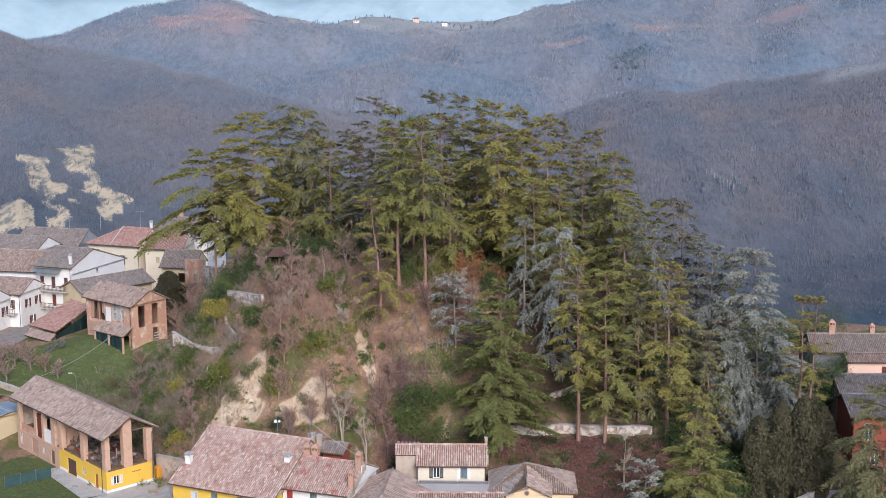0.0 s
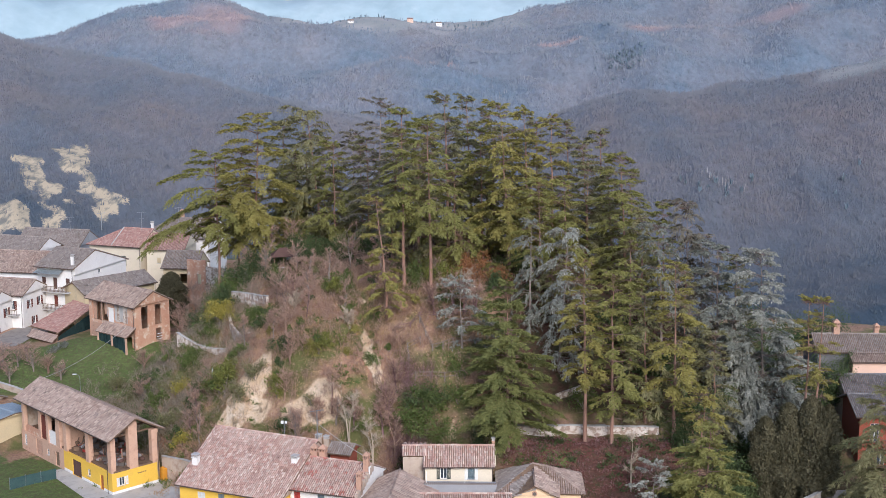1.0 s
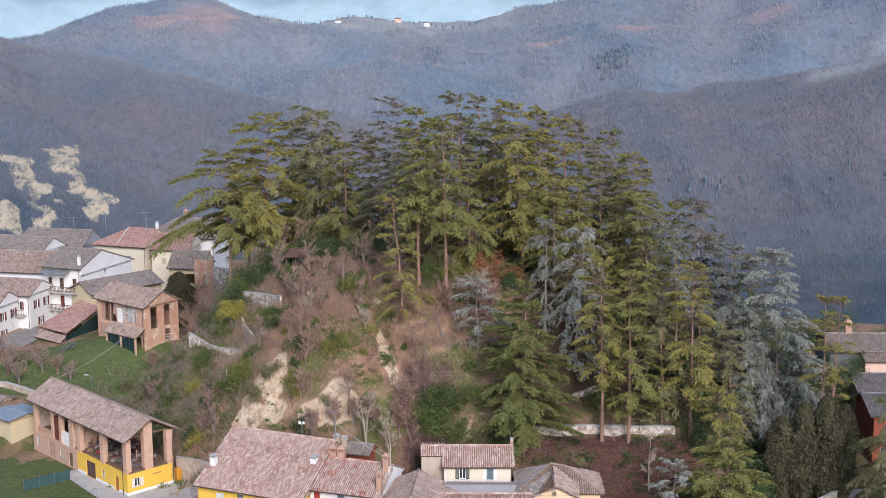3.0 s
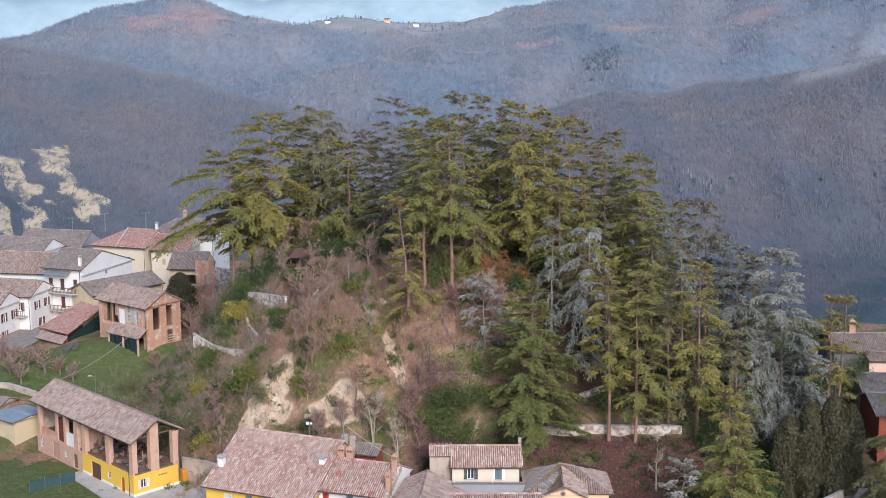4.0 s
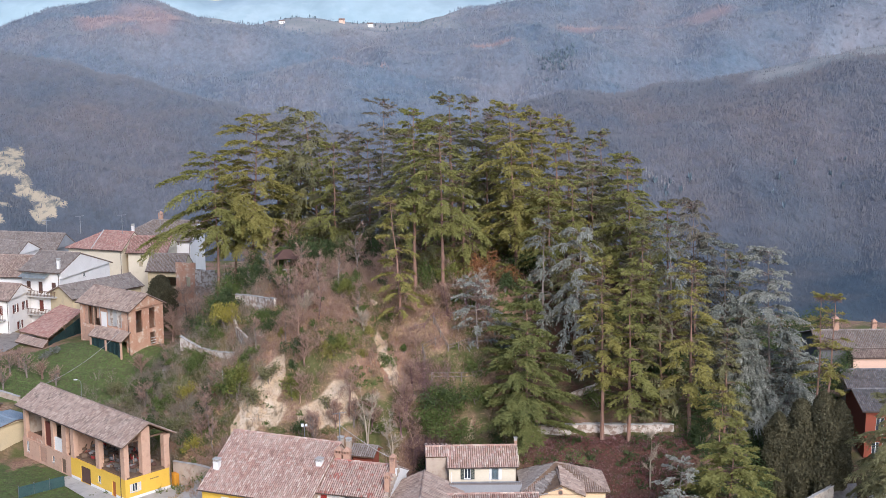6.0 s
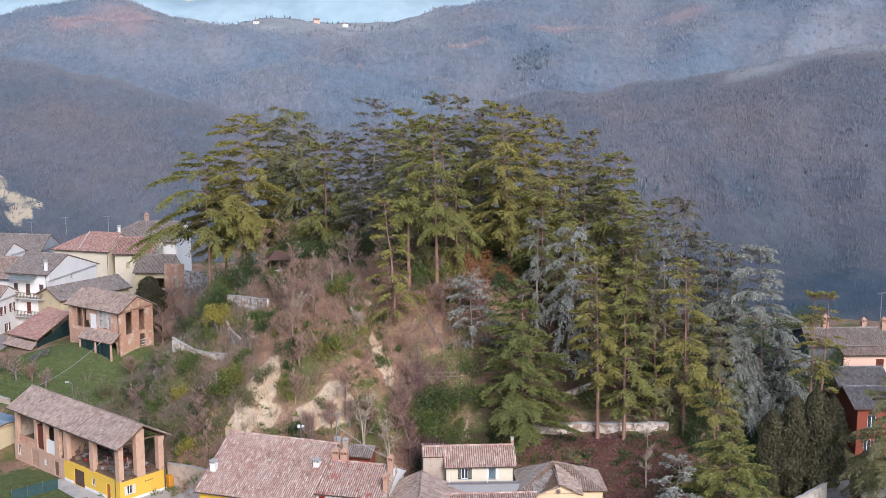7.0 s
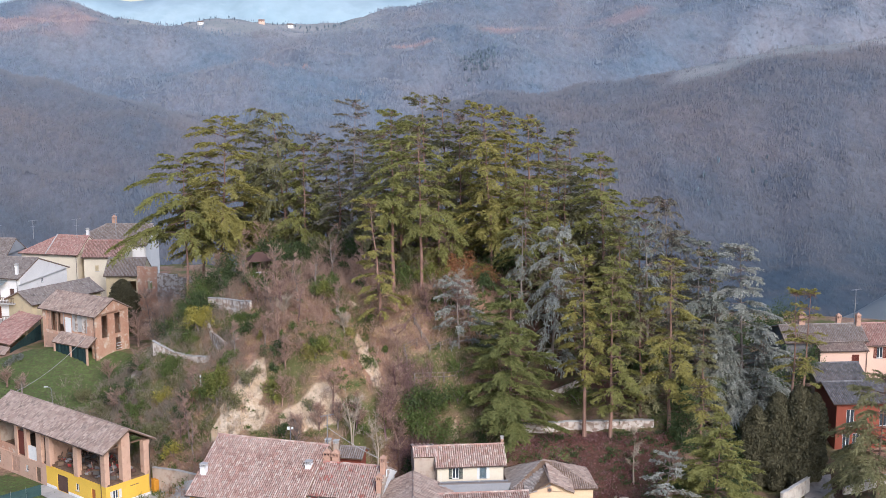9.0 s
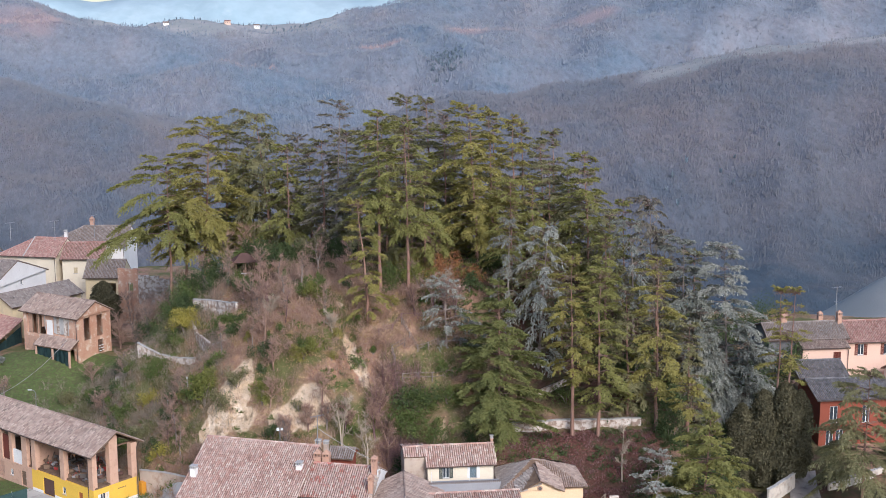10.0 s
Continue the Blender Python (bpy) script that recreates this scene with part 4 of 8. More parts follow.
chimney(yh, 15.1, 10.6, 9.0, 11.1, 0.55, 0.55, "plaster")
antenna(-12.6, 156.6, 9.5, 3.6, 20)
lamp = thing("street_lamp", -17.3, 160.0, ground1(-17.3, 160.0), 0, "white twin-headed lamp on a thin pole behind the roof", "lamp")
bm = bmesh.new()
tube(bm, [(0, 0, -0.3), (0, 0, 10.3 - ground1(-17.3, 160.0))], 0.06, 6)
part("pole", bm, M["metal"], lamp)
for s in (-1, 1):
    bm = bmesh.new()
    zl = 10.4 - ground1(-17.3, 160.0)
    box(bm, s * 0.10, -0.12, zl - 0.16, s * 0.38, 0.12, zl + 0.12, 0.03)
    part("lamp_head", bm, M["frame_white"], lamp)

# attached house with the reddish patched roof
rh = gable_house("terraced_house", (-15.1, 149.55), -16.9, 8.5, 9.4, 4.75, 5.75, 7.9, -1.5, "white", "tile_patched", "white terraced house with a patched reddish tile roof", seed=9, og=0.25,
                 front=((0.5, 1.3, 5.4, 6.9, "closed", "red_paint"), (3.6, 4.5, 5.2, 6.8, "closed", "shutter_grey")))
for i in range(9):
    yy = -0.5 + i * 0.6
    zz = 7.0 + (yy + 0.5) * 0.44
    bm = bmesh.new()
    box(bm, 8.55, yy, zz - 0.6, 9.0, yy + 0.596, zz + 0.28, 0.03)
    part("coping_block", bm, M["plaster"], rh)
chimney(rh, 8.5, 3.8, 8.0, 10.9, 0.7, 0.7, "clay", "peak")
chimney(rh, 8.7, 0.9, 6.8, 9.6, 0.6, 0.6, "clay", "peak")
chimney(rh, 1.0, 5.2, 9.0, 10.6, 0.9, 0.7, "clay", "peak")
chimney(rh, 2.1, 5.2, 9.0, 10.6, 0.9, 0.7, "clay", "peak")
bm = bmesh.new()
tube(bm, [(9.0, 3.4, 8.6), (9.0, 3.4, 9.5), (9.25, 3.3, 9.6)], 0.09, 6)
part("flue", bm, M["frame_white"], rh)
shed = gable_house("brick_shed", (-11.0, 156.6), -16.9, 2.6, 2.6, 1.3, 7.9, 8.5, 4.0, "redwall", "tile_grey", "small red brick shed behind the tiled roofs", "shed", seed=11, gutters=False)

# low house with a grey tile roof whose ridge runs towards the viewer
gable_house("grey_roofed_house", (-6.3, 154.0), -94.0, 9.0, 8.6, 4.3, 4.3, 6.3, -1.5, "plaster", "tile_old", "low plastered house with a grey-brown tile roof", seed=13, gutters=False)

# cream house with a terrace
ch = gable_house("cream_house", (1.1, 154.9), 1.0, 8.5, 5.6, 2.4, 6.65, 8.35, -1.5, "cream", "tile_pink", "cream house with green shutters and a terrace", seed=15, og=0.25, oe=0.35,
                 front=((1.9, 2.75, 6.3, 7.75, "open", "shutter"), (5.35, 6.2, 6.25, 7.8, "closed", "shutter_grey")))
chimney(ch, 8.6, 2.8, 9.3, 10.8, 0.35, 0.35, "clay")
for a, b in ((5.05, 5.33), (6.22, 6.6)):
    bm = bmesh.new()
    box(bm, a, -0.03, 6.2, b, 0.0, 7.9, 0.01)
    part("window_surround", bm, M["frame_white"], ch)
gable_house("cream_house_wing", (-1.75, 156.0), 1.0, 2.83, 4.6, 1.3, 7.45, 8.3, -1.5, "plaster", "tile_pink", "plain plastered wing with a tiled roof beside the cream house", seed=17, og=0.12, oe=0.1, gutters=False)
ter = thing("roof_terrace", 1.0, 152.6, -1.5, 0, "grey rendered terrace with a row of tiles along its edge", "terrace")
bm = bmesh.new()
box(bm, 0, 0, 0, 9.0, 1.9, 6.15, 0.02)
part("terrace_block", bm, M["grey"], ter)
bm = bmesh.new()
box(bm, -0.05, -0.05, 6.16, 9.05, 0.25, 6.5, 0.02)
part("parapet", bm, M["grey"], ter)
tilebm = bmesh.new()
tube(tilebm, [(0, 0, 0), (0, 0.32, 0.02)], [0.12, 0.10], 6)
tme = bpy.data.meshes.new("coping_tile")
tilebm.to_mesh(tme)
tilebm.free()
tme.materials.append(M["tile_grey"])
for i in range(36):
    o = child("coping_tile", tme, ter)
    o.location = (0.1 + i * 0.25, -0.06, 6.52)
for a, b in ((0.35, 8.1), (5.1, 8.3)):
    bm = bmesh.new()
    tube(bm, [(a, 0.05, 6.5), (a, 0.05, b)], 0.035, 6)
    part("terrace_post", bm, M["frame_white"], ter)
gable_house("front_house", (-1.5, 146.2), 1.0, 13.0, 6.0, 3.2, 3.9, 4.95, -1.5, "plaster", "tile_pink", "low house with a pinkish tile roof in front of the terrace", seed=19)

# house with a hipped roof and a round gable opening
hh = thing("hipped_house", 10.2, 150.4, -1.5, 0, "peach house with a hipped grey-brown tile roof", "house")
wall(hh, (1.9, 0.4), (7.1, 0.4), -1.0, 5.8, M["peach"])
wall(hh, (7.1, 0.75), (7.1, 1.6), -1.0, 5.8, M["peach"])
wall(hh, (1.9, 1.6), (1.9, 0.75), -1.0, 5.8, M["peach"])
wall(hh, (0.4, 1.6), (10.2, 1.6), -1.0, 5.6, M["peach"])
wall(hh, (10.2, 1.95), (10.2, 8.05), -1.0, 5.6, M["peach"])
wall(hh, (10.2, 8.4), (0.4, 8.4), -1.0, 5.6, M["peach"])
wall(hh, (0.4, 8.05), (0.4, 1.95), -1.0, 5.6, M["peach"])
gable(hh, [(1.9, 0.4, 5.75), (7.1, 0.4, 5.75), (4.5, 0.4, 6.85)], M["peach"])
bm = bmesh.new()
tube(bm, [(4.45, 0.30, 6.05), (4.45, 0.42, 6.05)], [0.34, 0.34], 14)
part("round_window", bm, M["clay"], hh)
# solid disc in front of the wall, its dark colour painting a shaded opening
bm = bmesh.new()
tube(bm, [(4.45, 0.27, 6.05), (4.45, 0.32, 6.05)], [0.22, 0.22], 14)
part("dark_vent_disc", bm, M["dark"], hh)
ap0, ap1 = (4.3, 5.2, 8.15), (6.2, 5.4, 7.75)
e0, e1, e2, e3 = (-0.2, 1.2, 5.75), (10.7, 1.2, 5.65), (10.7, 9.0, 5.65), (-0.2, 9.0, 5.75)
roof_plane(hh, [e0, e1, ap1, ap0], M["tile_old"], seed=21)
roof_plane(hh, [e1, e2, ap1], M["tile_old"], seed=22)
roof_plane(hh, [e2, e3, ap0, ap1], M["tile_old"], seed=23)
roof_plane(hh, [e3, e0, ap0], M["tile_grey"], seed=24)
gf, gb = (4.5, 0.0, 7.15), (4.4, 4.4, 7.6)
roof_plane(hh, [(1.5, 0.0, 5.65), (1.5, 2.6, 6.3), gb, gf], M["tile_grey"], seed=25)
roof_plane(hh, [(7.5, 2.6, 6.3), (7.5, 0.0, 5.65), gf, gb], M["tile_old"], seed=26)
ridge_cap(hh, gf, gb, M["tile_old"])
ridge_cap(hh, e1, ap1, M["tile_old"])
ridge_cap(hh, ap0, ap1, M["tile_old"])
bm = bmesh.new()
box(bm, 10.9, 0.2, 0, 14.5, 0.6, 4.3, 0.05)
box(bm, 13.3, 0.25, 4.3, 14.5, 0.55, 4.7, 0.05)
part("yard_wall", bm, M["wallstone"], hh)

# ------------------------------------------------ barn with an open loggia above a yellow ground floor
barn = thing("barn_with_loggia", -60.6, 184.3, -1.8, -44.8, "long barn with an open brick-pillared loggia over yellow walls", "barn")
BL, BD, BF = 26.65, 7.35, 2.85
fr_y = ((2.5, 5.0, -0.1, 2.25, "door", "door_brown"), (6.8, 7.6, 0.9, 1.9, "bare", ""), (10.3, 11.2, -0.1, 2.0, "door", "door_orange"))
w, m = wall(barn, (13.1, 0), (BL, 0), -1.5, BF, M["yellow"], [q[:4] for q in fr_y])
for s0, s1, a, b, kind, sh in fr_y:
    if kind == "door":
        door(w, m, s0, s1, a, b, sh)
    else:
        window(w, m, s0, s1, a, b, "", "bare")
w, m = wall(barn, (BL, 0.35), (BL, BD), -1.5, BF, M["yellow"], [(0.75, 1.6, 0.9, 2.1)])
window(w, m, 0.75, 1.6, 0.9, 2.1, "frame_white", "open")
fr_p = ((0.9, 1.7, 0.8, 2.4), (4.6, 6.6, 0.2, 2.5), (8.0, 8.7, 0.9, 1.8), (10.6, 11.7, 0.0, 2.1))
w, m = wall(barn, (0, 0), (13.1, 0), -1.5, BF, M["pillar"], fr_p)
bm = bmesh.new()
for r in range(3):
    for c_ in range(2):
        box(bm, 4.62 + c_ * 1.0, 0.1, 0.22 + r * 0.76, 5.58 + c_ * 1.0, 0.2, 0.94 + r * 0.76, 0.02)
part("brick_infill", bm, M["clay"], w)
window(w, m, 8.0, 8.7, 0.9, 1.8, "", "bare")
window(w, m, 0.9, 1.7, 0.8, 2.4, "", "bare")
door(w, m, 10.6, 11.7, 0.0, 2.1, "wood")
wall(barn, (0, BD), (0, 0.35), -1.5, 7.7, M["plaster"])
wall(barn, (BL, BD), (0, BD), -1.5, BF, M["plaster"])
wall(barn, (13.4, BD - 0.1), (0, BD - 0.1), BF + 0.26, 7.6, M["plaster"], ((2.0, 3.2, 4.0, 6.0), (8.0, 9.0, 4.0, 6.0)))
wall(barn, (BL - 5.6, BD - 0.1), (13.4, BD - 0.1), BF + 0.26, 7.6, M["brick"])
wall(barn, (13.2, BD - 0.4), (13.2, 0.8), BF + 0.26, 8.4, M["pillar"], thick=0.3)
bm = bmesh.new()
box(bm, 0.3, 0.3, BF, BL - 0.02, BD - 0.3, BF + 0.25)
part("loggia_floor", bm, M["wood"], barn)


def pillar(x0, y0, w_, d_, top, label=""):
    bm = bmesh.new()
    box(bm, x0, y0, BF, x0 + w_, y0 + d_, top, 0.03)
    return part("pillar", bm, M["pillar"], barn)


for x0 in (BL - 1.0, BL - 7.1, 13.15):
    pillar(x0, 0.0, 0.95, 0.75, 7.65)
pillar(BL - 0.85, 2.75, 0.85, 1.35, 9.4)
pillar(BL - 0.85, BD - 1.05, 0.85, 1.0, 7.65)
for x0 in (0.4, 5.6, 8.0, 10.9):
    pillar(x0, 0.0, 0.7 if x0 != 10.9 else 1.2, 0.6, 7.65)
bm = bmesh.new()
box(bm, 1.1, 0.15, BF, 5.6, 0.4, BF + 1.0)
part("loggia_parapet", bm, M["brick"], barn)
for a, b, c, d in ((13.15, -0.035, 15.55, -0.004), (18.15, -0.035, 23.35, -0.004), (24.35, -0.035, BL + 0.03, -0.004), (BL + 0.004, 0.0, BL + 0.035, BD)):
    bm = bmesh.new()
    box(bm, a, b, -0.6, c, d, 0.30, 0.01)
    part("plinth", bm, M["white"], barn, "pale stained plinth at the foot of the wall")
bm = bmesh.new()
box(bm, 8.7, 0.15, BF, 10.9, 0.4, BF + 1.9)
part("white_panel", bm, M["white"], barn, "white boarded panel")
bm = bmesh.new()
box(bm, 6.3, 0.2, BF + 0.2, 7.9, 0.35, BF + 3.6)
part("plank_panel", bm, M["shutter_brown"], barn)
for yy in (0.05, BD - 0.3):
    bm = bmesh.new()
    box(bm, 0, yy, 7.66, BL, yy + 0.25, 7.82)
    part("wall_plate", bm, M["wood"], barn)
for k in range(10):
    bm = bmesh.new()
    xx = 0.8 + k * (BL - 1.6) / 9
    box(bm, xx - 0.09, 0.3, 7.55, xx + 0.09, BD - 0.3, 7.75)
    part("tie_beam", bm, M["wood"], barn)
bm = bmesh.new()
box(bm, 0, BD / 2 - 0.12, 9.5, BL, BD / 2 + 0.12, 9.72)
part("ridge_beam", bm, M["wood"], barn)
RZ, EZ = 10.05, 7.62
roof_plane(barn, [(-0.6, -0.65, EZ), (BL + 0.6, -0.65, EZ), (BL + 0.6, BD / 2, RZ), (-0.6, BD / 2, RZ)], M["tile_old"], seed=31)
roof_plane(barn, [(BL + 0.6, BD + 0.65, EZ), (-0.6, BD + 0.65, EZ), (-0.6, BD / 2, RZ), (BL + 0.6, BD / 2, RZ)], M["tile_old"], seed=32)
ridge_cap(barn, (-0.6, BD / 2, RZ), (BL + 0.6, BD / 2, RZ), M["tile_old"])
gutter(barn, (-0.6, -0.72, EZ - 0.03), (BL + 0.6, -0.72, EZ - 0.03), (BL - 0.5, -0.7, EZ - 0.05), 0)
bm = bmesh.new()
tube(bm, [(BL + 0.1, BD + 0.3, EZ), (BL + 0.15, BD - 0.25, EZ - 0.6), (BL + 0.1, BD - 0.2, -0.2)], 0.05, 6)
part("downpipe", bm, M["gutter"], barn)
bm = bmesh.new()
for k in range(5):
    box(bm, BL + 0.0, 3.9 + k * 0.28, 1.95, BL + 0.012, 4.1 + k * 0.28, 2.1)
part("lettering_bar", bm, M["wood"], barn, "unreadable dark lettering on the yellow wall", "stuff")
# goods stored in the loggia
rj = random.Random(4)
for k in range(210):
    gx, gy = rj.uniform(13.9, BL - 1.3), rj.uniform(0.9, BD - 1.2)
    sz = rj.uniform(0.18, 0.50)
    bb = thing("stored_sack" if k % 3 else "storage_box", 0, 0, 0, 0, "filled grey sack stored in the loggia" if k % 3 else "old storage box kept in the loggia", "sack" if k % 3 else "box", "goods stored in the loggia")
    bb.matrix_world = barn.matrix_world @ pose(gx, gy, BF + 0.26 + rj.choice((0, 0, 0.5)), 0, 0, rj.uniform(0, 90))
    bm = bmesh.new()
    if k % 3:
        bmesh.ops.create_icosphere(bm, subdivisions=2, radius=sz)
        for v in bm.verts:
            v.co = Vector((v.co.x * 1.1, v.co.y * 0.9, max(0.0, v.co.z * 0.7 + sz * 0.55))) + Vector((rj.uniform(-.04, .04), rj.uniform(-.04, .04), 0))
        part("sack_body", bm, M[rj.choice(("cloth", "cloth", "door_brown", "wood", "dark"))], bb)
    else:
        box(bm, -sz, -sz * 0.6, 0, sz, sz * 0.6, sz * 1.3, 0.03)
        part("box_body", bm, M[rj.choice(("red_paint", "wood", "cloth", "dark"))], bb)
        bm = bmesh.new()
        box(bm, -sz - 0.02, -sz * 0.6 - 0.02, sz * 1.31, sz + 0.02, sz * 0.6 + 0.02, sz * 1.31 + 0.06, 0.01)
        part("lid", bm, M["wood"], bb)

for k in range(16):
    ww = thing("leaning_plank", 0, 0, 0, 0, "old plank leaning among the goods in the loggia", "plank", "planks in the loggia")
    ww.matrix_world = barn.matrix_world @ pose(rj.uniform(14.2, BL - 1.5), rj.uniform(1.2, BD - 1.2), BF + 0.26, rj.uniform(-24, 24), rj.uniform(-24, 24), rj.uniform(0, 180))
    bm = bmesh.new()
    box(bm, -0.09, -0.03, 0, 0.09, 0.03, rj.uniform(1.2, 2.6), 0.01)
    part("board", bm, M[rj.choice(("wood", "dark", "wood", "clay", "metal"))], ww)


def bicycle(m, colour):
    """A parked bicycle: two wheels, a diamond frame, saddle and bars."""
    t = thing("bicycle", 0, 0, 0, 0, "old bicycle stored in the loggia", "bicycle", "bicycles in the loggia")
    t.matrix_world = m
    for wx in (-0.52, 0.52):
        bm = bmesh.new()
        ring = [(wx + 0.33 * math.cos(a * math.pi / 8), 0, 0.35 + 0.33 * math.sin(a * math.pi / 8)) for a in range(17)]
        tube(bm, ring, 0.025, 5, cap=False)
        wheel = part("wheel", bm, M["door_brown"], t)
        bm = bmesh.new()
        for a in range(6):
            tube(bm, [(wx, 0, 0.35), (wx + 0.32 * math.cos(a * math.pi / 3), 0, 0.35 + 0.32 * math.sin(a * math.pi / 3))], 0.006, 3)
        part("spokes", bm, M["metal"], wheel, kind="stuff")
    bm = bmesh.new()
    for a, b in (((-0.52, 0, 0.35), (-0.15, 0, 0.85)), ((-0.15, 0, 0.85), (0.38, 0, 0.88)), ((-0.05, 0, 0.32), (0.38, 0, 0.80)), ((-0.05, 0, 0.32), (-0.15, 0, 0.90)), ((-0.52, 0, 0.35), (-0.05, 0, 0.32)), ((0.52, 0, 0.35), (0.36, 0, 1.0))):
        tube(bm, [a, b], 0.02, 5)
    part("bicycle_frame", bm, M[colour], t)
    bm = bmesh.new()
    box(bm, -0.28, -0.07, 0.90, -0.04, 0.07, 0.96, 0.02)
    part("saddle", bm, M["dark"], t)
    bm = bmesh.new()
    tube(bm, [(0.30, -0.28, 1.02), (0.36, 0, 1.02), (0.30, 0.28, 1.02)], 0.016, 5)
    part("handlebar", bm, M["metal"], t)


for k, (bx_, by_, br) in enumerate(((15.2, 1.4, 20), (16.4, 1.2, -30), (18.6, 1.5, 10), (21.5, 1.3, 60), (22.8, 1.6, -10), (24.4, 4.8, 80), (24.3, 2.0, 95))):
    bicycle(barn.matrix_world @ pose(bx_, by_, BF + 0.26, 6, 0, br), ("red_paint", "metal", "shutter_grey")[k % 3])

# ------------------------------------------------ brick farmhouse with tall loft openings
bk = gable_house("brick_farmhouse", (-60.4, 219.6), -37.0, 12.6, 7.4, 3.7, 13.5, 15.5, 4.6, "brick", "tile_old", "weathered brick farmhouse with tall open loft bays", seed=7, og=0.5, oe=0.55,
                 front=((1.0, 5.2, 5.0, 8.5, "none", ""), (7.0, 10.6, 5.4, 8.4, "none", ""), (5.2, 11.6, 0.4, 3.3, "none", "")),
                 right=((1.0, 2.5, 4.6, 8.4, "none", ""), (3.9, 5.3, 4.8, 8.4, "none", ""), (4.0, 5.2, 1.9, 4.2, "none", "")))
rk = random.Random(21)
for k in range(13):   # hanging boards of the large bay, some gone, some short
    if k in (4, 5, 9):
        continue
    bm = bmesh.new()
    xx = 1.02 + 4.15 * k / 13
    box(bm, xx, 0.14, 5.0 + (rk.uniform(0, 1.4) if k > 5 else 0.1), xx + 0.27, 0.18 + 0.02 * rk.random(), 8.4)
    part("slat", bm, M[rk.choice(("wood", "wood", "concrete", "clay"))], bk)
bm = bmesh.new()
box(bm, 3.0, 0.05, 4.9, 3.22, 0.28, 8.5)
part("bay_post", bm, M["wood"], bk)
for k in range(11):
    bm = bmesh.new()
    xx = 7.0 + 3.6 * k / 11
    box(bm, xx + 0.01, 0.10, 5.4 + rk.uniform(0, 0.25), xx + 0.31, 0.14 + 0.02 * rk.random(), 8.4)
    part("board", bm, M[rk.choice(("concrete", "plaster", "concrete", "wallstone"))], bk)
bm = bmesh.new()
for k in range(3):
    box(bm, 12.62, 4.45, 2.2 + k * 0.45, 12.67, 5.62, 2.3 + k * 0.45)
part("railing", bm, M["frame_white"], bk, "white railing in the lower gable opening")
for (x0, z0, x1, z1), mt in (((0.4, 2.2, 3.4, 4.4), "clay"), ((-0.02, -0.6, 5.0, 1.2), "wallstone"), ((5.6, 5.2, 6.8, 7.6), "white")):
    bm = bmesh.new()
    box(bm, x0, -0.03, z0, x1, -0.004, z1, 0.01)
    bmesh.ops.subdivide_edges(bm, edges=bm.edges[:], cuts=3, use_grid_fill=True)
    for v in bm.verts:
        v.co += Vector((rk.uniform(-.12, .12), 0, rk.uniform(-.12, .12)))
    part("render_patch", bm, M[mt], bk)
can = roof_plane(bk, [(4.4, -2.2, 3.75), (12.8, -2.2, 3.75), (12.8, -0.02, 5.1), (4.4, -0.02, 5.1)], M["tile_old"], seed=41, name="canopy")
for xx in (4.8, 8.6, 12.4):
    bm = bmesh.new()
    box(bm, xx - 0.14, -2.05, -1.2, xx + 0.14, -1.77, 3.8)
    part("post", bm, M["pillar"], bk)
for a, b in ((5.0, 8.4), (8.8, 12.2)):
    bm = bmesh.new()
    n = 14
    top = [bm.verts.new((a + (b - a) * i / n, -1.9 + 0.06 * math.sin(i * 1.7), 3.5)) for i in range(n + 1)]
    low = [bm.verts.new((a + (b - a) * i / n, -1.9 + 0.12 * math.sin(i * 1.3 + 1), 0.2)) for i in range(n + 1)]
    for i in range(n):
        bm.faces.new((top[i], top[i + 1], low[i + 1], low[i]))
    bmesh.ops.solidify(bm, geom=bm.faces[:], thickness=0.02)
    part("net", bm, M["tarp"], bk, "dark green netting")

# red-roofed lean-to beside it
ln_ = thing("lean_to_shed", -66.0, 218.3, 4.6, 0, "lean-to shed with a reddish tile roof and teal netting", "shed")
q = [(-6.2, 5.0, 2.5), (0.2, 0.2, 2.5), (3.8, 9.6, 5.0), (-0.9, 14.6, 5.0)]
roof_plane(ln_, q, M["tile_red"], seed=43)
q2 = [(-6.4, 3.2, 0.7), (-0.4, -1.4, 0.7), (0.2, 0.3, 1.6), (-6.0, 4.9, 1.6)]
roof_plane(ln_, [(a, b, c + 0.4) for a, b, c in q2], M["tile_old"], seed=44)
for a, b, h_ in ((0.0, 0.4, 2.4), (1.8, 5.0, 3.6), (3.5, 9.2, 4.7), (-5.9, 4.9, 2.4), (-6.1, 3.4, 0.9), (-0.5, -1.1, 0.9)):
    bm = bmesh.new()
    box(bm, a - 0.1, b - 0.1, -2.0, a + 0.1, b + 0.1, h_)
    part("post", bm, M["wood"], ln_)
bm = bmesh.new()
n = 24
top = [bm.verts.new((0.15 + 3.4 * i / n, 0.4 + 8.9 * i / n, 1.7 + 2.3 * i / n)) for i in range(n + 1)]
low = [bm.verts.new((0.15 + 3.4 * i / n + 0.15 * math.sin(i * 1.1), 0.4 + 8.9 * i / n, -0.9)) for i in range(n + 1)]
for i in range(n):
    bm.faces.new((top[i], top[i + 1], low[i + 1], low[i]))
bmesh.ops.solidify(bm, geom=bm.faces[:], thickness=0.03)
part("net", bm, M["tarp"], ln_, "teal netting along the open side")

# ochre house behind it
gable_house("ochre_house", (-64.3, 229.8), 48.0, 15.0, 7.2, 3.6, 11.7, 13.3, 5.5, "ochre", "tile_grey", "pale ochre house with a grey tile roof", seed=45)
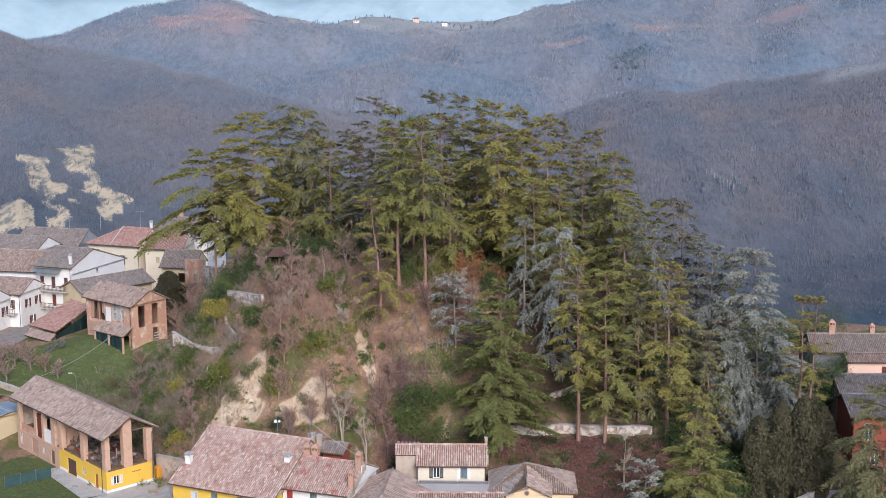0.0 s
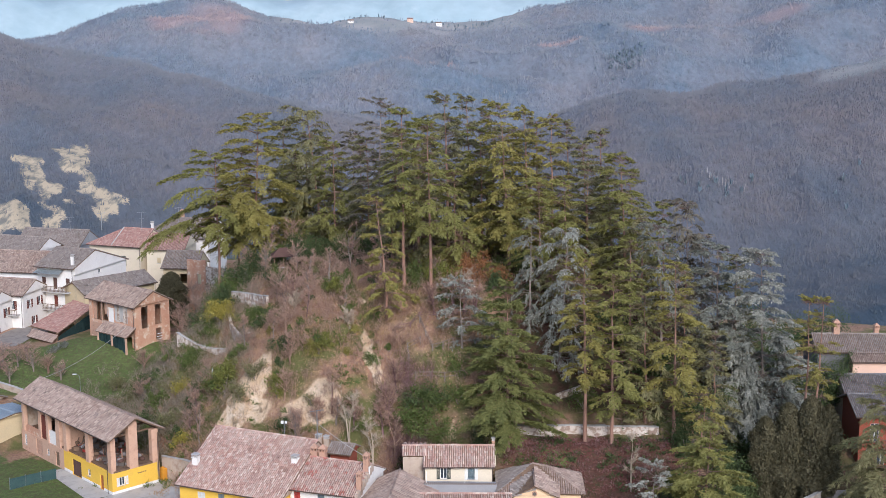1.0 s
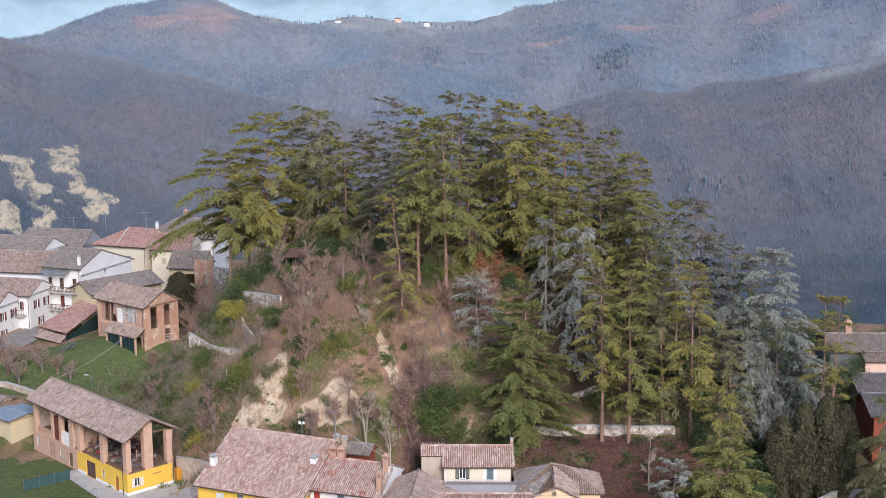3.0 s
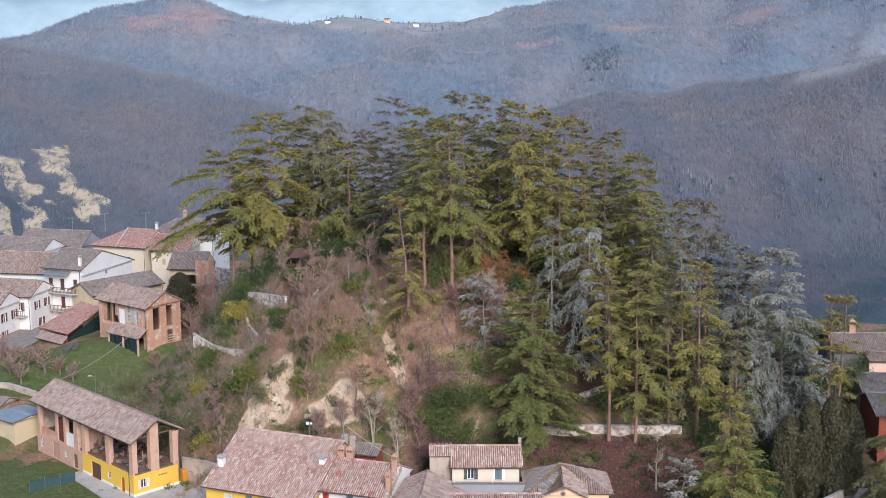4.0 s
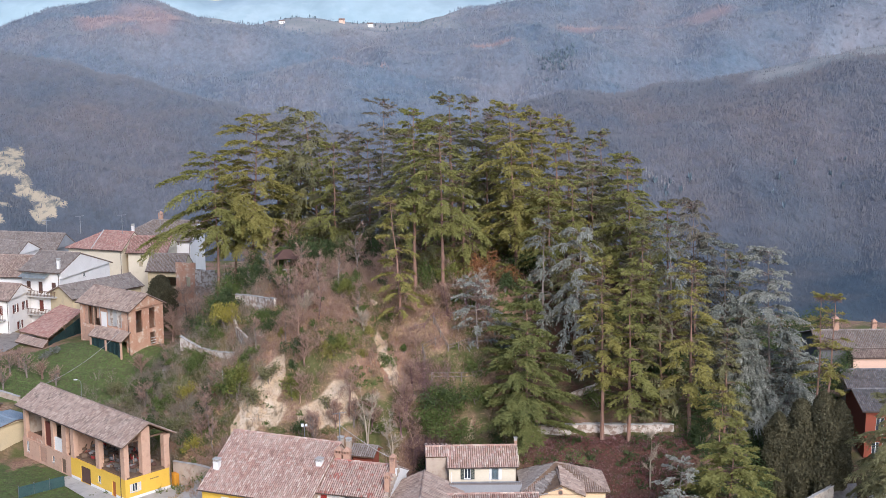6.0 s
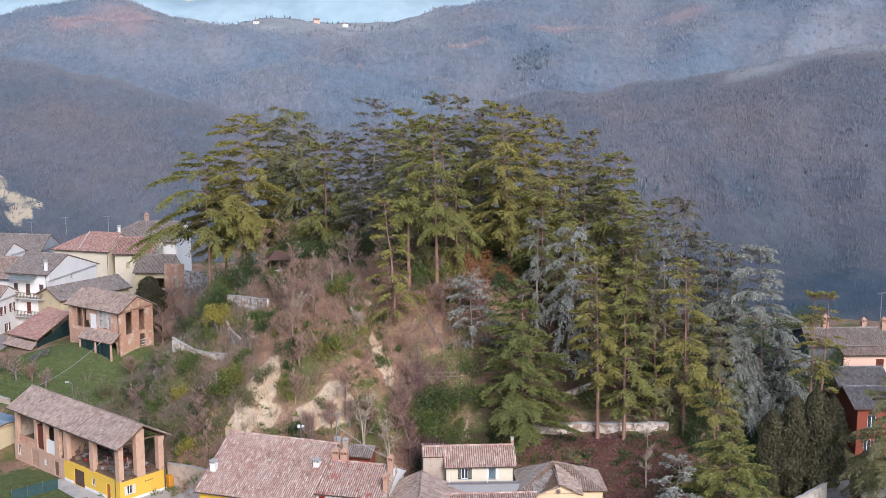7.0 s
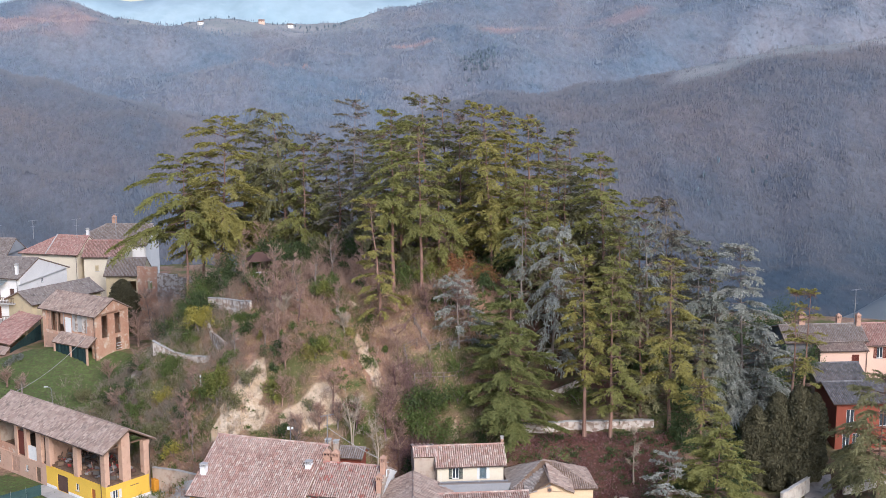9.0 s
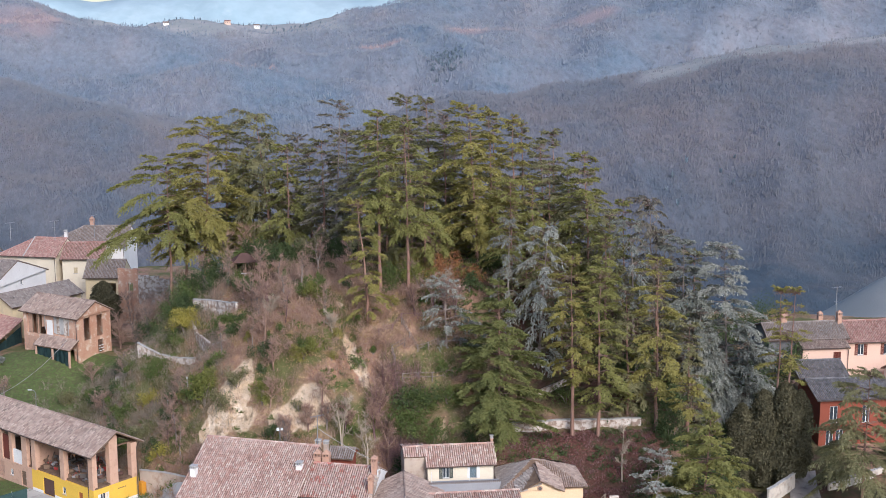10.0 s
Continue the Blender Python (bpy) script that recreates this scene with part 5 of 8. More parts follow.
# white house with balconies
wh = gable_house("white_house", (-75.0, 236.3), -18.5, 8.0, 17.0, 6.6, 15.6, 17.9, 5.5, "white", "tile_grey", "white house with wooden balconies and a grey-brown roof", seed=47, zeb=14.3,
                 front=((0.9, 1.8, 5.8, 8.0, "door", "door_brown"), (3.4, 4.3, 5.8, 8.0, "door", "door_brown"), (6.2, 7.1, 5.8, 8.0, "door", "door_brown"), (3.4, 4.3, 2.4, 4.6, "door", "shutter_brown"), (6.2, 7.1, 2.4, 4.6, "door", "shutter_brown")),
                 right=((7.4, 8.2, 7.6, 8.4, "bare", ""), (3.2, 4.1, 4.6, 6.0, "open", "shutter_brown"), (11.0, 11.9, 4.6, 6.0, "open", "shutter_brown")))
chimney(wh, 7.3, 0.9, 9.2, 12.4, 0.5, 0.5, "white")
for zf in (2.2, 5.6):
    bm = bmesh.new()
    box(bm, 0.2, -1.5, zf - 0.18, 7.9, 0.0, zf)
    part("balcony_slab", bm, M["concrete"], wh)
    for k in range(26):
        bm = bmesh.new()
        box(bm, 0.25 + k * 0.295, -1.46, zf, 0.33 + k * 0.295, -1.42, zf + 0.95)
        part("baluster", bm, M["wood"], wh)
    bm = bmesh.new()
    box(bm, 0.2, -1.5, zf + 0.95, 7.9, -1.4, zf + 1.03)
    part("handrail", bm, M["wood"], wh)
bm = bmesh.new()
a_ = [bm.verts.new(p_) for p_ in ((0.3, -0.02, 9.5), (6.0, -0.02, 9.5), (6.0, -1.9, 9.05), (0.3, -1.9, 9.05))]
bm.faces.new(a_)
bmesh.ops.solidify(bm, geom=bm.faces[:], thickness=0.05)
part("awning", bm, M["sheet_pale"], wh, "pale corrugated sheet awning over the balcony")

# long cream houses with red roofs
r1 = gable_house("red_roofed_house", (-73.9, 265.5), -17.0, 12.2, 9.5, 4.8, 14.6, 17.3, 6.0, "cream", "tile_red", "cream house with a faded red tile roof", seed=49,
                 hip=6.0,
                 front=((1.8, 2.6, 6.2, 7.2, "closed", "door_brown"), (7.6, 8.7, 4.2, 6.2, "closed", "shutter"), (3.6, 4.5, 3.0, 4.6, "closed", "shutter")))
bm = bmesh.new()
box(bm, 5.55, -0.62, 8.25, 5.75, -0.50, 8.4)
tube(bm, [(5.6, -0.55, 8.42), (5.6, 4.75, 11.42)], 0.14, 6)
part("verge_flashing", bm, M["concrete"], r1, "pale mortar line between two roof halves")
gable_house("cream_row_house", (-60.9, 261.6), -4.0, 7.8, 9.0, 4.4, 14.2, 16.5, 6.0, "cream", "tile_red", "pale cream row house with a red tile roof", seed=51,
            front=((6.4, 7.4, 4.4, 6.4, "closed", "shutter"), (2.2, 3.0, 5.0, 6.2, "closed", "ochre")))
chimney(r1, 12.0, 5.4, 10.5, 12.9, 0.5, 0.5, "white")
big = gable_house("hilltop_house", (-66.0, 274.0), -6.0, 16.0, 12.0, 6.0, 14.6, 17.7, 6.0, "white", "tile_grey", "large white house with a broad grey tile roof", seed=53, hip=6.5)
chimney(big, 8.0, 6.4, 11.0, 13.2, 0.9, 0.7, "clay", "peak")
gable_house("small_tiled_house", (-54.8, 250.5), -6.0, 6.8, 7.0, 3.6, 12.7, 15.1, 6.0, "ochre", "tile_grey", "small house with a grey tile roof and open porch", seed=55,
            front=((1.0, 2.2, 0.6, 3.0, "none", ""), (3.4, 5.8, 3.2, 5.2, "none", ""), (3.4, 5.8, 0.4, 2.6, "none", "")))
gable_house("long_grey_house", (-94.5, 280.0), -12.0, 15.0, 9.0, 4.5, 11.8, 14.5, 5.0, "grey", "tile_grey", "long house with a weathered grey tile roof", seed=57)
gable_house("white_gabled_house", (-94.0, 259.0), -15.0, 12.5, 9.0, 4.5, 14.4, 16.6, 6.0, "white", "tile_grey", "white house with grey roof and brown shutters", seed=59, front=((9.0, 9.9, 5.6, 7.0, "open", "shutter_brown"), (4.0, 4.9, 5.6, 7.0, "open", "shutter_brown")))
gable_house("sunlit_roofed_house", (-96.0, 247.5), -8.0, 19.0, 9.0, 5.0, 12.7, 15.6, 5.5, "white", "tile_old", "white house with a light brown tile roof", seed=61)
vh = gable_house("village_house", (-84.2, 230.6), -14.0, 9.2, 8.0, 4.0, 11.8, 13.7, 4.6, "white", "tile_old", "white village house with brown shutters", seed=63,
            front=((2.2, 3.1, 4.2, 5.8, "open", "shutter_brown"), (6.6, 7.5, 4.2, 5.8, "open", "shutter_brown"), (5.0, 5.9, 0.9, 2.3, "open", "shutter_brown"), (1.2, 2.1, 0.9, 2.3, "open", "shutter_brown")), right=((1.4, 2.3, 4.2, 5.7, "open", "shutter_brown"), (4.6, 5.5, 4.2, 5.7, "open", "shutter_brown"), (2.6, 3.5, 1.0, 2.4, "open", "shutter_brown")))
eh = gable_house("edge_house", (-89.5, 224.5), -14.0, 10.5, 8.0, 4.0, 10.8, 12.9, 4.0, "white", "tile_old", "white house with a balcony and brown tile roof", seed=65,
            front=((7.0, 8.2, 3.8, 5.6, "open", "shutter_brown"), (7.2, 8.0, 0.8, 2.2, "open", "shutter_brown"), (3.6, 4.6, 3.8, 5.4, "open", "shutter_brown")), right=((1.6, 2.5, 3.8, 5.4, "open", "shutter_brown"), (4.8, 5.7, 3.8, 5.4, "open", "shutter_brown"), (1.6, 2.5, 0.8, 2.2, "open", "shutter_brown")))


def balcony(house, x0, x1, z, depth=1.2, material="wood"):
    """A slab with a railing of thin balusters, on a front wall."""
    bm = bmesh.new()
    box(bm, x0, -depth, z - 0.16, x1, -0.01, z)
    slab = part("balcony_slab", bm, M["concrete"], house)
    bm = bmesh.new()
    box(bm, x0, -depth, z + 0.92, x1, -depth + 0.07, z + 1.0)
    part("handrail", bm, M[material], slab)
    n = int((x1 - x0) / 0.35)
    for k in range(n + 1):
        bm = bmesh.new()
        xx = x0 + (x1 - x0 - 0.05) * k / n
        box(bm, xx, -depth + 0.01, z, xx + 0.05, -depth + 0.05, z + 0.92)
        part("baluster", bm, M[material], slab)


balcony(vh, 4.2, 8.6, 3.4)
balcony(eh, 5.0, 10.0, 3.2)
antenna(-72.0, 268.5, 17.0, 3.4, 30)
antenna(-62.8, 266.0, 17.4, 3.6, 10)
antenna(-55.0, 266.0, 18.0, 4.0, 60)
antenna(-80.5, 274.0, 16.0, 2.6, 0)

# ruined wall by the cedars
ruin = thing("ruined_wall", -46.9, 236.8, 6.5, -14.0, "ruined brick and plaster wall with an uneven top", "wall")
rr_ = random.Random(8)
for k in range(14):
    bm = bmesh.new()
    hk = (10.4 if k < 4 else 9.2 - 0.14 * (k - 4)) + rr_.uniform(-0.35, 0.2)
    if k == 2:
        box(bm, k * 0.95, 0, 0, k * 0.95 + 0.96, 0.5, hk * 0.55, 0.03)
        box(bm, k * 0.95, 0, hk * 0.74, k * 0.95 + 0.96, 0.5, hk, 0.03)
    else:
        box(bm, k * 0.95, 0, 0, k * 0.95 + 0.96, 0.5 + rr_.uniform(-0.03, 0.03), hk, 0.03)
    part("wall_piece", bm, M["brick"] if k < 4 else M["wallstone"], ruin)

# ------------------------------------------------ houses at the other foot of the hill
gable_house("pink_house", (71.3, 190.2), 0.0, 12.0, 8.6, 3.4, 11.75, 14.0, 3.0, "pink", "tile_red", "salmon pink house with brown shutters and a red roof", seed=71, og=0.2,
            front=((1.9, 2.9, 6.2, 8.0, "open", "shutter_brown"), (6.2, 7.2, 6.2, 8.0, "open", "shutter_brown")))
gh = gable_house("grey_gabled_house", (58.6, 190.3), 0.0, 12.6, 8.4, 2.9, 12.4, 14.1, 3.0, "shaded_grey", "tile_grey", "grey rendered house with shade painted into its walls and a lichen-covered tile roof", seed=73,
                 left=((3.2, 3.9, 6.3, 7.1, "bare", ""), (3.2, 3.9, 4.0, 5.2, "bare", "")))
chimney(gh, 3.4, 3.2, 10.6, 12.9, 0.95, 0.95, "clay", "peak")
chimney(gh, 9.5, 3.3, 10.6, 12.4, 0.7, 0.7, "clay", "peak")
chimney(gh, 12.4, 2.6, 10.4, 12.6, 0.7, 0.7, "clay", "peak")
gable_house("salmon_wing", (63.2, 187.9), 0.0, 7.4, 2.3, 1.9, 11.3, 12.0, 3.0, "pink", "tile_old", "salmon wing with a brown shutter under a tiled roof", seed=75, og=0.2, oe=0.4, front=((5.0, 6.2, 5.6, 7.5, "closed", "shutter_brown"),))
gable_house("red_house", (60.6, 174.3), 0.0, 11.0, 8.6, 4.6, 7.35, 8.95, 0.2, "redwall", "slate", "rust-red house with white window frames and a dark tiled roof", seed=79, og=0.7, oe=0.6,
            front=((1.5, 2.7, 3.3, 5.9, "bare", ""), (1.1, 2.2, -0.2, 2.3, "bare", ""), (2.6, 3.7, -0.2, 2.3, "bare", ""), (6.5, 7.6, 3.3, 5.9, "bare", "")))
gable_house("slate_roofed_annex", (61.0, 183.2), 0.0, 7.6, 4.6, 3.6, 8.0, 9.6, 2.0, "plaster", "slate", "low annexe with a weathered dark tile roof", seed=83, og=0.3, oe=0.4)
gable_house("pale_annex", (77.0, 183.5), 0.0, 8.0, 5.0, 2.5, 7.6, 8.8, 1.5, "white", "tile_old", "pale annexe with a brown tile roof", seed=81)
antenna(71.0, 194.3, 13.2, 6.2, 20)


# ------------------------------------------------ walls, lane and garden things
def garden_wall(name, label, pts, height, material, thick=0.4, seed=0, cope=True, lift=0.55):
    """A rough wall that follows the ground, in short uneven lengths with a coping."""
    rnd = random.Random(seed)
    pts = [(a, b, max(c, ground1(a, b) + lift)) for a, b, c in pts]
    t = thing(name, pts[0][0], pts[0][1], pts[0][2], 0, label, "wall")
    o = Vector(pts[0])
    for p0, p1 in zip(pts, pts[1:]):
        p0, p1 = Vector(p0) - o, Vector(p1) - o
        n = max(1, int((p1 - p0).length / 1.3))
        ang = math.atan2(p1.y - p0.y, p1.x - p0.x)
        for i in range(n):
            a = p0.lerp(p1, i / n)
            ll = (p1 - p0).to_2d().length / n
            bm = bmesh.new()
            hh_ = height + rnd.uniform(-0.06, 0.06)
            zz = a.z
            rise_ = (p1.z - p0.z) / n
            box(bm, 0, -thick / 2, -height - 1.2, ll + 0.01, thick / 2, hh_ - height, 0.05)
            bmesh.ops.subdivide_edges(bm, edges=bm.edges[:], cuts=1, use_grid_fill=True)
            for v in bm.verts:
                v.co += Vector((0, rnd.uniform(-.03, .03), (rnd.uniform(-.04, .04) if v.co.z > -0.5 else 0) + rise_ * v.co.x / ll))
            bmesh.ops.transform(bm, matrix=Matrix.Translation((a.x, a.y, zz)) @ Matrix.Rotation(ang, 4, 'Z'), verts=bm.verts)
            part("wall_piece", bm, M[material], t)
            if cope:
                bm = bmesh.new()
                box(bm, -0.01, -thick / 2 - 0.06, hh_ - height, ll, thick / 2 + 0.06, hh_ - height + 0.1, 0.02)
                for v in bm.verts:
                    v.co.z += rise_ * v.co.x / ll
                bmesh.ops.transform(bm, matrix=Matrix.Translation((a.x, a.y, zz)) @ Matrix.Rotation(ang, 4, 'Z'), verts=bm.verts)
                part("coping_stone", bm, M["concrete"], t)
    return t


garden_wall("retaining_wall", "flaking whitewashed retaining wall below the cedars", [(12.8, 166.9, 7.9), (22.0, 167.0, 7.9), (31.8, 167.0, 7.8)], 1.5, "wallstone", 0.5, 1)
garden_wall("garden_wall", "pale garden wall stepping down the slope", [(-38.4, 192.0, 14.0), (-36.7, 191.0, 13.3), (-35.0, 190.0, 12.6), (-32.3, 188.2, 12.2), (-29.6, 186.5, 11.8)], 1.0, "wallstone", 0.4, 2, lift=0.35)
garden_wall("upper_garden_wall", "low whitewashed wall below the summer house", [(-30.2, 194.4, 20.0), (-26.6, 190.9, 20.4), (-23.4, 186.4, 21.0)], 1.8, "wallstone", 0.4, 3, lift=1.2)
garden_wall("path_wall", "pale parapet along the sloping path", [(18.3, 171.5, 10.9), (23.0, 173.0, 12.2)], 0.6, "wallstone", 0.35, 4, False)
garden_wall("stair_wall", "overgrown pale path wall on the slope", [(-31.0, 193.5, 15.6), (-29.4, 189.0, 15.2), (-26.9, 183.3, 14.9), (-25.0, 179.6, 15.0)], 1.0, "wallstone", 0.4, 5, False, lift=0.95)
garden_wall("lane_wall_pale", "pale rendered wall beside the lane", [(46.9, 157.9, 0.2), (52.7, 163.5, 0.2)], 2.4, "lane_wall", 0.4, 6)
garden_wall("lane_wall_white", "white rendered wall with a small red plate", [(57.0, 161.9, -0.9), (68.0, 166.6, -0.8), (80.0, 167.5, -0.8)], 2.4, "lane_wall", 0.4, 7)
garden_wall("yard_boundary_wall", "pinkish low wall behind the barn", [(-84.0, 204.0, 3.4), (-71.0, 202.2, 3.1), (-65.3, 199.2, 2.6)], 1.2, "plaster", 0.35, 8)
garden_wall("court_wall", "beige yard wall between the barn and the yellow house", [(-36.4, 172.0, 1.4), (-34.8, 171.0, 1.5), (-33.2, 170.0, 1.6), (-31.2, 168.4, 1.7), (-29.4, 167.2, 1.7)], 2.3, "plaster", 0.35, 9)
garden_wall("bank_stones", "crumbling pale stone wall on the grassy bank", [(-43.2, 201.5, 6.5), (-40.5, 200.5, 6.8)], 1.6, "wallstone", 0.4, 10, False)
plate = thing("wall_plate", 59.0, 162.5, -1.6, 23, "small red plate on the white wall", "plate")
bm = bmesh.new()
box(bm, -0.2, -0.25, 0, 0.2, -0.2, 0.5, 0.01)
part("plate_face", bm, M["red_paint"], plate)


def paving(name, label, quad, lift, material, n=14):
    """A four-cornered sheet of paving that lies just over the ground."""
    u, v = np.meshgrid(np.linspace(0, 1, n), np.linspace(0, 1, n), indexing='ij')
    q = np.array(quad, dtype=float)
    p_ = (q[0] * ((1 - u) * (1 - v))[..., None] + q[1] * (u * (1 - v))[..., None] + q[2] * (u * v)[..., None] + q[3] * ((1 - u) * v)[..., None]).reshape(-1, 2)
    z_ = ground(p_[:, 0], p_[:, 1]) + lift
    idx = np.arange(n * n).reshape(n, n)
    f_ = np.stack([idx[:-1, :-1], idx[1:, :-1], idx[1:, 1:], idx[:-1, 1:]], -1).reshape(-1, 4)
    return tagged(new(name, mesh_np(name, np.column_stack([p_, z_]), f_, M[material])), label, "paving", kind="structure")


paving("pavement_yard", "pale concrete strip along the barn", [(-53.5, 174.0), (-44.5, 163.4), (-41.6, 165.4), (-51.8, 175.4)], 0.10, "concrete")
paving("pavement_court", "pale concrete court beside the barn", [(-45.0, 162.0), (-33.0, 159.0), (-29.5, 168.0), (-36.2, 171.5)], 0.08, "concrete")
paving("pavement_lane", "pale paved lane between the walls", [(47.0, 150.0), (52.0, 149.0), (57.0, 166.5), (53.4, 166.5)], 0.10, "lane")

paving("pavement_village", "grey village yard between the white houses", [(-80.0, 218.0), (-73.0, 217.0), (-70.0, 226.0), (-76.0, 230.0)], 0.10, "lane")

# summer house on the slope
sh = thing("summer_house", -22.6, 197.0, ground1(-22.6, 197.0), 10, "small wooden summer house with a dark peaked roof", "pavilion")
for a, b in ((-1.4, -1.2), (1.4, -1.2), (1.4, 1.2), (-1.4, 1.2), (0, -1.2)):
    bm = bmesh.new()
    box(bm, a - 0.07, b - 0.07, -0.8, a + 0.07, b + 0.07, 2.2)
    part("post", bm, M["wood"], sh)
bm = bmesh.new()
vs = [bm.verts.new(p_) for p_ in ((-1.9, -1.7, 2.1), (1.9, -1.7, 2.1), (1.9, 1.7, 2.1), (-1.9, 1.7, 2.1), (-0.5, 0, 3.3), (0.5, 0, 3.3))]
for f_ in ((0, 1, 5, 4), (1, 2, 5), (2, 3, 4, 5), (3, 0, 4), (3, 2, 1, 0)):
    bm.faces.new([vs[i] for i in f_])
part("roof", bm, M["door_brown"], sh)
bm = bmesh.new()
box(bm, -1.3, -2.1, 0.5, 0.9, -2.0, 0.6)
for a in (-1.2, -0.2, 0.8):
    box(bm, a - 0.05, -2.1, -1.2, a + 0.05, -2.0, 0.5)
part("handrail", bm, M["frame_white"], sh)


def fence(name, label, pts, h_, material, group="", rails=True):
    t = thing(name, pts[0][0], pts[0][1], ground1(*pts[0]), 0, label, "fence", group)
    prev = None
    for a, b in pts:
        z_ = ground1(a, b) - ground1(*pts[0])
        p_ = Vector((a - pts[0][0], b - pts[0][1], z_))
        bm = bmesh.new()
        box(bm, p_.x - 0.07, p_.y - 0.07, p_.z - 0.4, p_.x + 0.07, p_.y + 0.07, p_.z + h_, 0.01)
        part("post", bm, M[material], t)
        if prev is not None and rails:
            for f_ in (0.5, 0.92):
                bm = bmesh.new()
                tube(bm, [prev + Vector((0, 0, h_ * f_)), p_ + Vector((0, 0, h_ * f_))], 0.05, 5)
                part("rail", bm, M[material], t)
        prev = p_
    return t


fence("post_fence", "row of slim white fence posts on the bank", [(-33.0, 178.5), (-32.0, 178.4), (-31.1, 178.2), (-30.2, 178.0)], 1.4, "frame_white", rails=False)
fence("slope_fence", "rustic wooden rail fence on the slope", [(-0.4, 174.6), (0.5, 172.9), (1.5, 171.3), (2.9, 171.1), (4.3, 171.7)], 1.0, "bark_grey")
fence("path_rail", "rustic rail fence along the upper path", [(-3.7, 174.0), (-1.7, 174.5), (-0.4, 175.2), (1.9, 175.4), (4.1, 175.4), (6.5, 175.6)], 0.8, "twig_red")
fence("wooden_stile", "leaning rustic posts and rail beside the path", [(-1.7, 170.4), (-2.0, 171.8), (-0.2, 172.2)], 1.2, "bark_grey")
fence("lower_rail", "rustic rail fence on the lower slope", [(-0.8, 169.1), (1.3, 169.2), (3.2, 168.9), (5.9, 168.9)], 1.3, "bark_grey")
fence("yard_fence", "rough wooden fence beside the leafy bank", [(21.5, 155.0), (23.0, 156.0), (24.5, 157.0)], 1.1, "twig_pale")

gn = thing("green_garden_fence", -56.4, 167.4, ground1(-56.4, 167.4), 40, "dark green mesh fence on the lawn", "fence")
for k in range(3):
    bm = bmesh.new()
    box(bm, k * 2.2, 0, -0.3, k * 2.2 + 2.15, 0.04, 1.6)
    part("mesh_panel", bm, M["tarp"], gn)
    bm = bmesh.new()
    box(bm, k * 2.2 - 0.04, 0.05, -0.5, k * 2.2 + 0.04, 0.12, 1.75)
    part("post", bm, M["metal"], gn)
tk = thing("orange_tank", -36.2, 171.3, ground1(-36.2, 171.3), -44, "orange plastic tank against the barn", "tank")
bm = bmesh.new()
box(bm, -0.6, -0.4, 0, 0.6, 0.4, 1.9, 0.12)
part("tank_body", bm, M["tank"], tk)
bm = bmesh.new()
tube(bm, [(0, 0, 1.9), (0, 0, 2.0)], 0.2, 10)
part("cap", bm, M["tank"], tk)
sd = gable_house("concrete_shed", (-68.0, 187.0), -35.0, 5.0, 5.5, 2.7, 2.6, 2.9, -1.0, "ochre", "bluetarp", "small ochre shed with a flat blue-grey roof", "shed", seed=83, gutters=False)
gable_house("garden_shed", (-77.0, 196.5), -20.0, 8.0, 4.0, 2.0, 2.0, 2.7, -0.5, "plaster", "tile_grey", "low garden shed with a dark roof", "shed", seed=85, gutters=False)

# two small farmhouses on the far ridge
for i, (fx, fy, fw, mt, rf) in enumerate(((-264.0, 2690.0, 12.0, "white", "tile_old"), (-142.0, 2690.0, 12.0, "pink", "tile_red"), (-85.0, 2730.0, 12.0, "white", "tile_old"))):
    gz_ = ground1(fx, fy)
    gable_house("far_farmhouse", (fx, fy), 5.0, fw, 8.0, 4.0, gz_ + 6.5, gz_ + 8.5, gz_ - 1, mt, rf, "distant %s farmhouse on the ridge" % ("pink" if mt == "pink" else "white"), seed=90 + i, gutters=False,
                front=((2.0, 3.2, 4.0, 5.6, "bare", ""), (5.4, 6.6, 4.0, 5.6, "bare", ""), (8.6, 9.8, 4.0, 5.6, "bare", "")))


def cable(label, p0, p1, sag):
    t = thing("overhead_cable", *p0, 0, label, "cable")
    d = Vector(p1) - Vector(p0)
    bm = bmesh.new()
    tube(bm, [tuple(d * (i / 16) - Vector((0, 0, sag * 4 * (i / 16) * (1 - i / 16)))) for i in range(17)], 0.035, 5)
    part("wire", bm, M["concrete"], t)


cable("thin pale cable from the barn to the farmhouse", (-57.6, 186.0, 8.4), (-52.2, 213.3, 9.6), 0.9)
cable("thin cable between the terraced roofs", (-12.6, 156.6, 11.5), (-5.2, 151.0, 8.6), 0.3)
gl = thing("garden_lamp", -53.2, 190.0, ground1(-53.2, 190.0), 0, "small lamp on a curved metal pole above the bank", "lamp")
zt_ = 7.9 - ground1(-53.2, 190.0)
bm = bmesh.new()
tube(bm, [(0, 0, -0.3), (0, 0, zt_ - 0.5), (-0.2, 0, zt_ - 0.1), (-0.6, 0, zt_)], 0.04, 6)
part("pole", bm, M["metal"], gl)
bm = bmesh.new()
box(bm, -1.1, -0.12, zt_ - 0.05, -0.5, 0.12, zt_ + 0.08, 0.03)
part("lamp_head", bm, M["frame_white"], gl)


# ---------------------------------------------------------------- trees and undergrowth
def unit(v):
    return v / (np.linalg.norm(v, axis=-1, keepdims=True) + 1e-9)


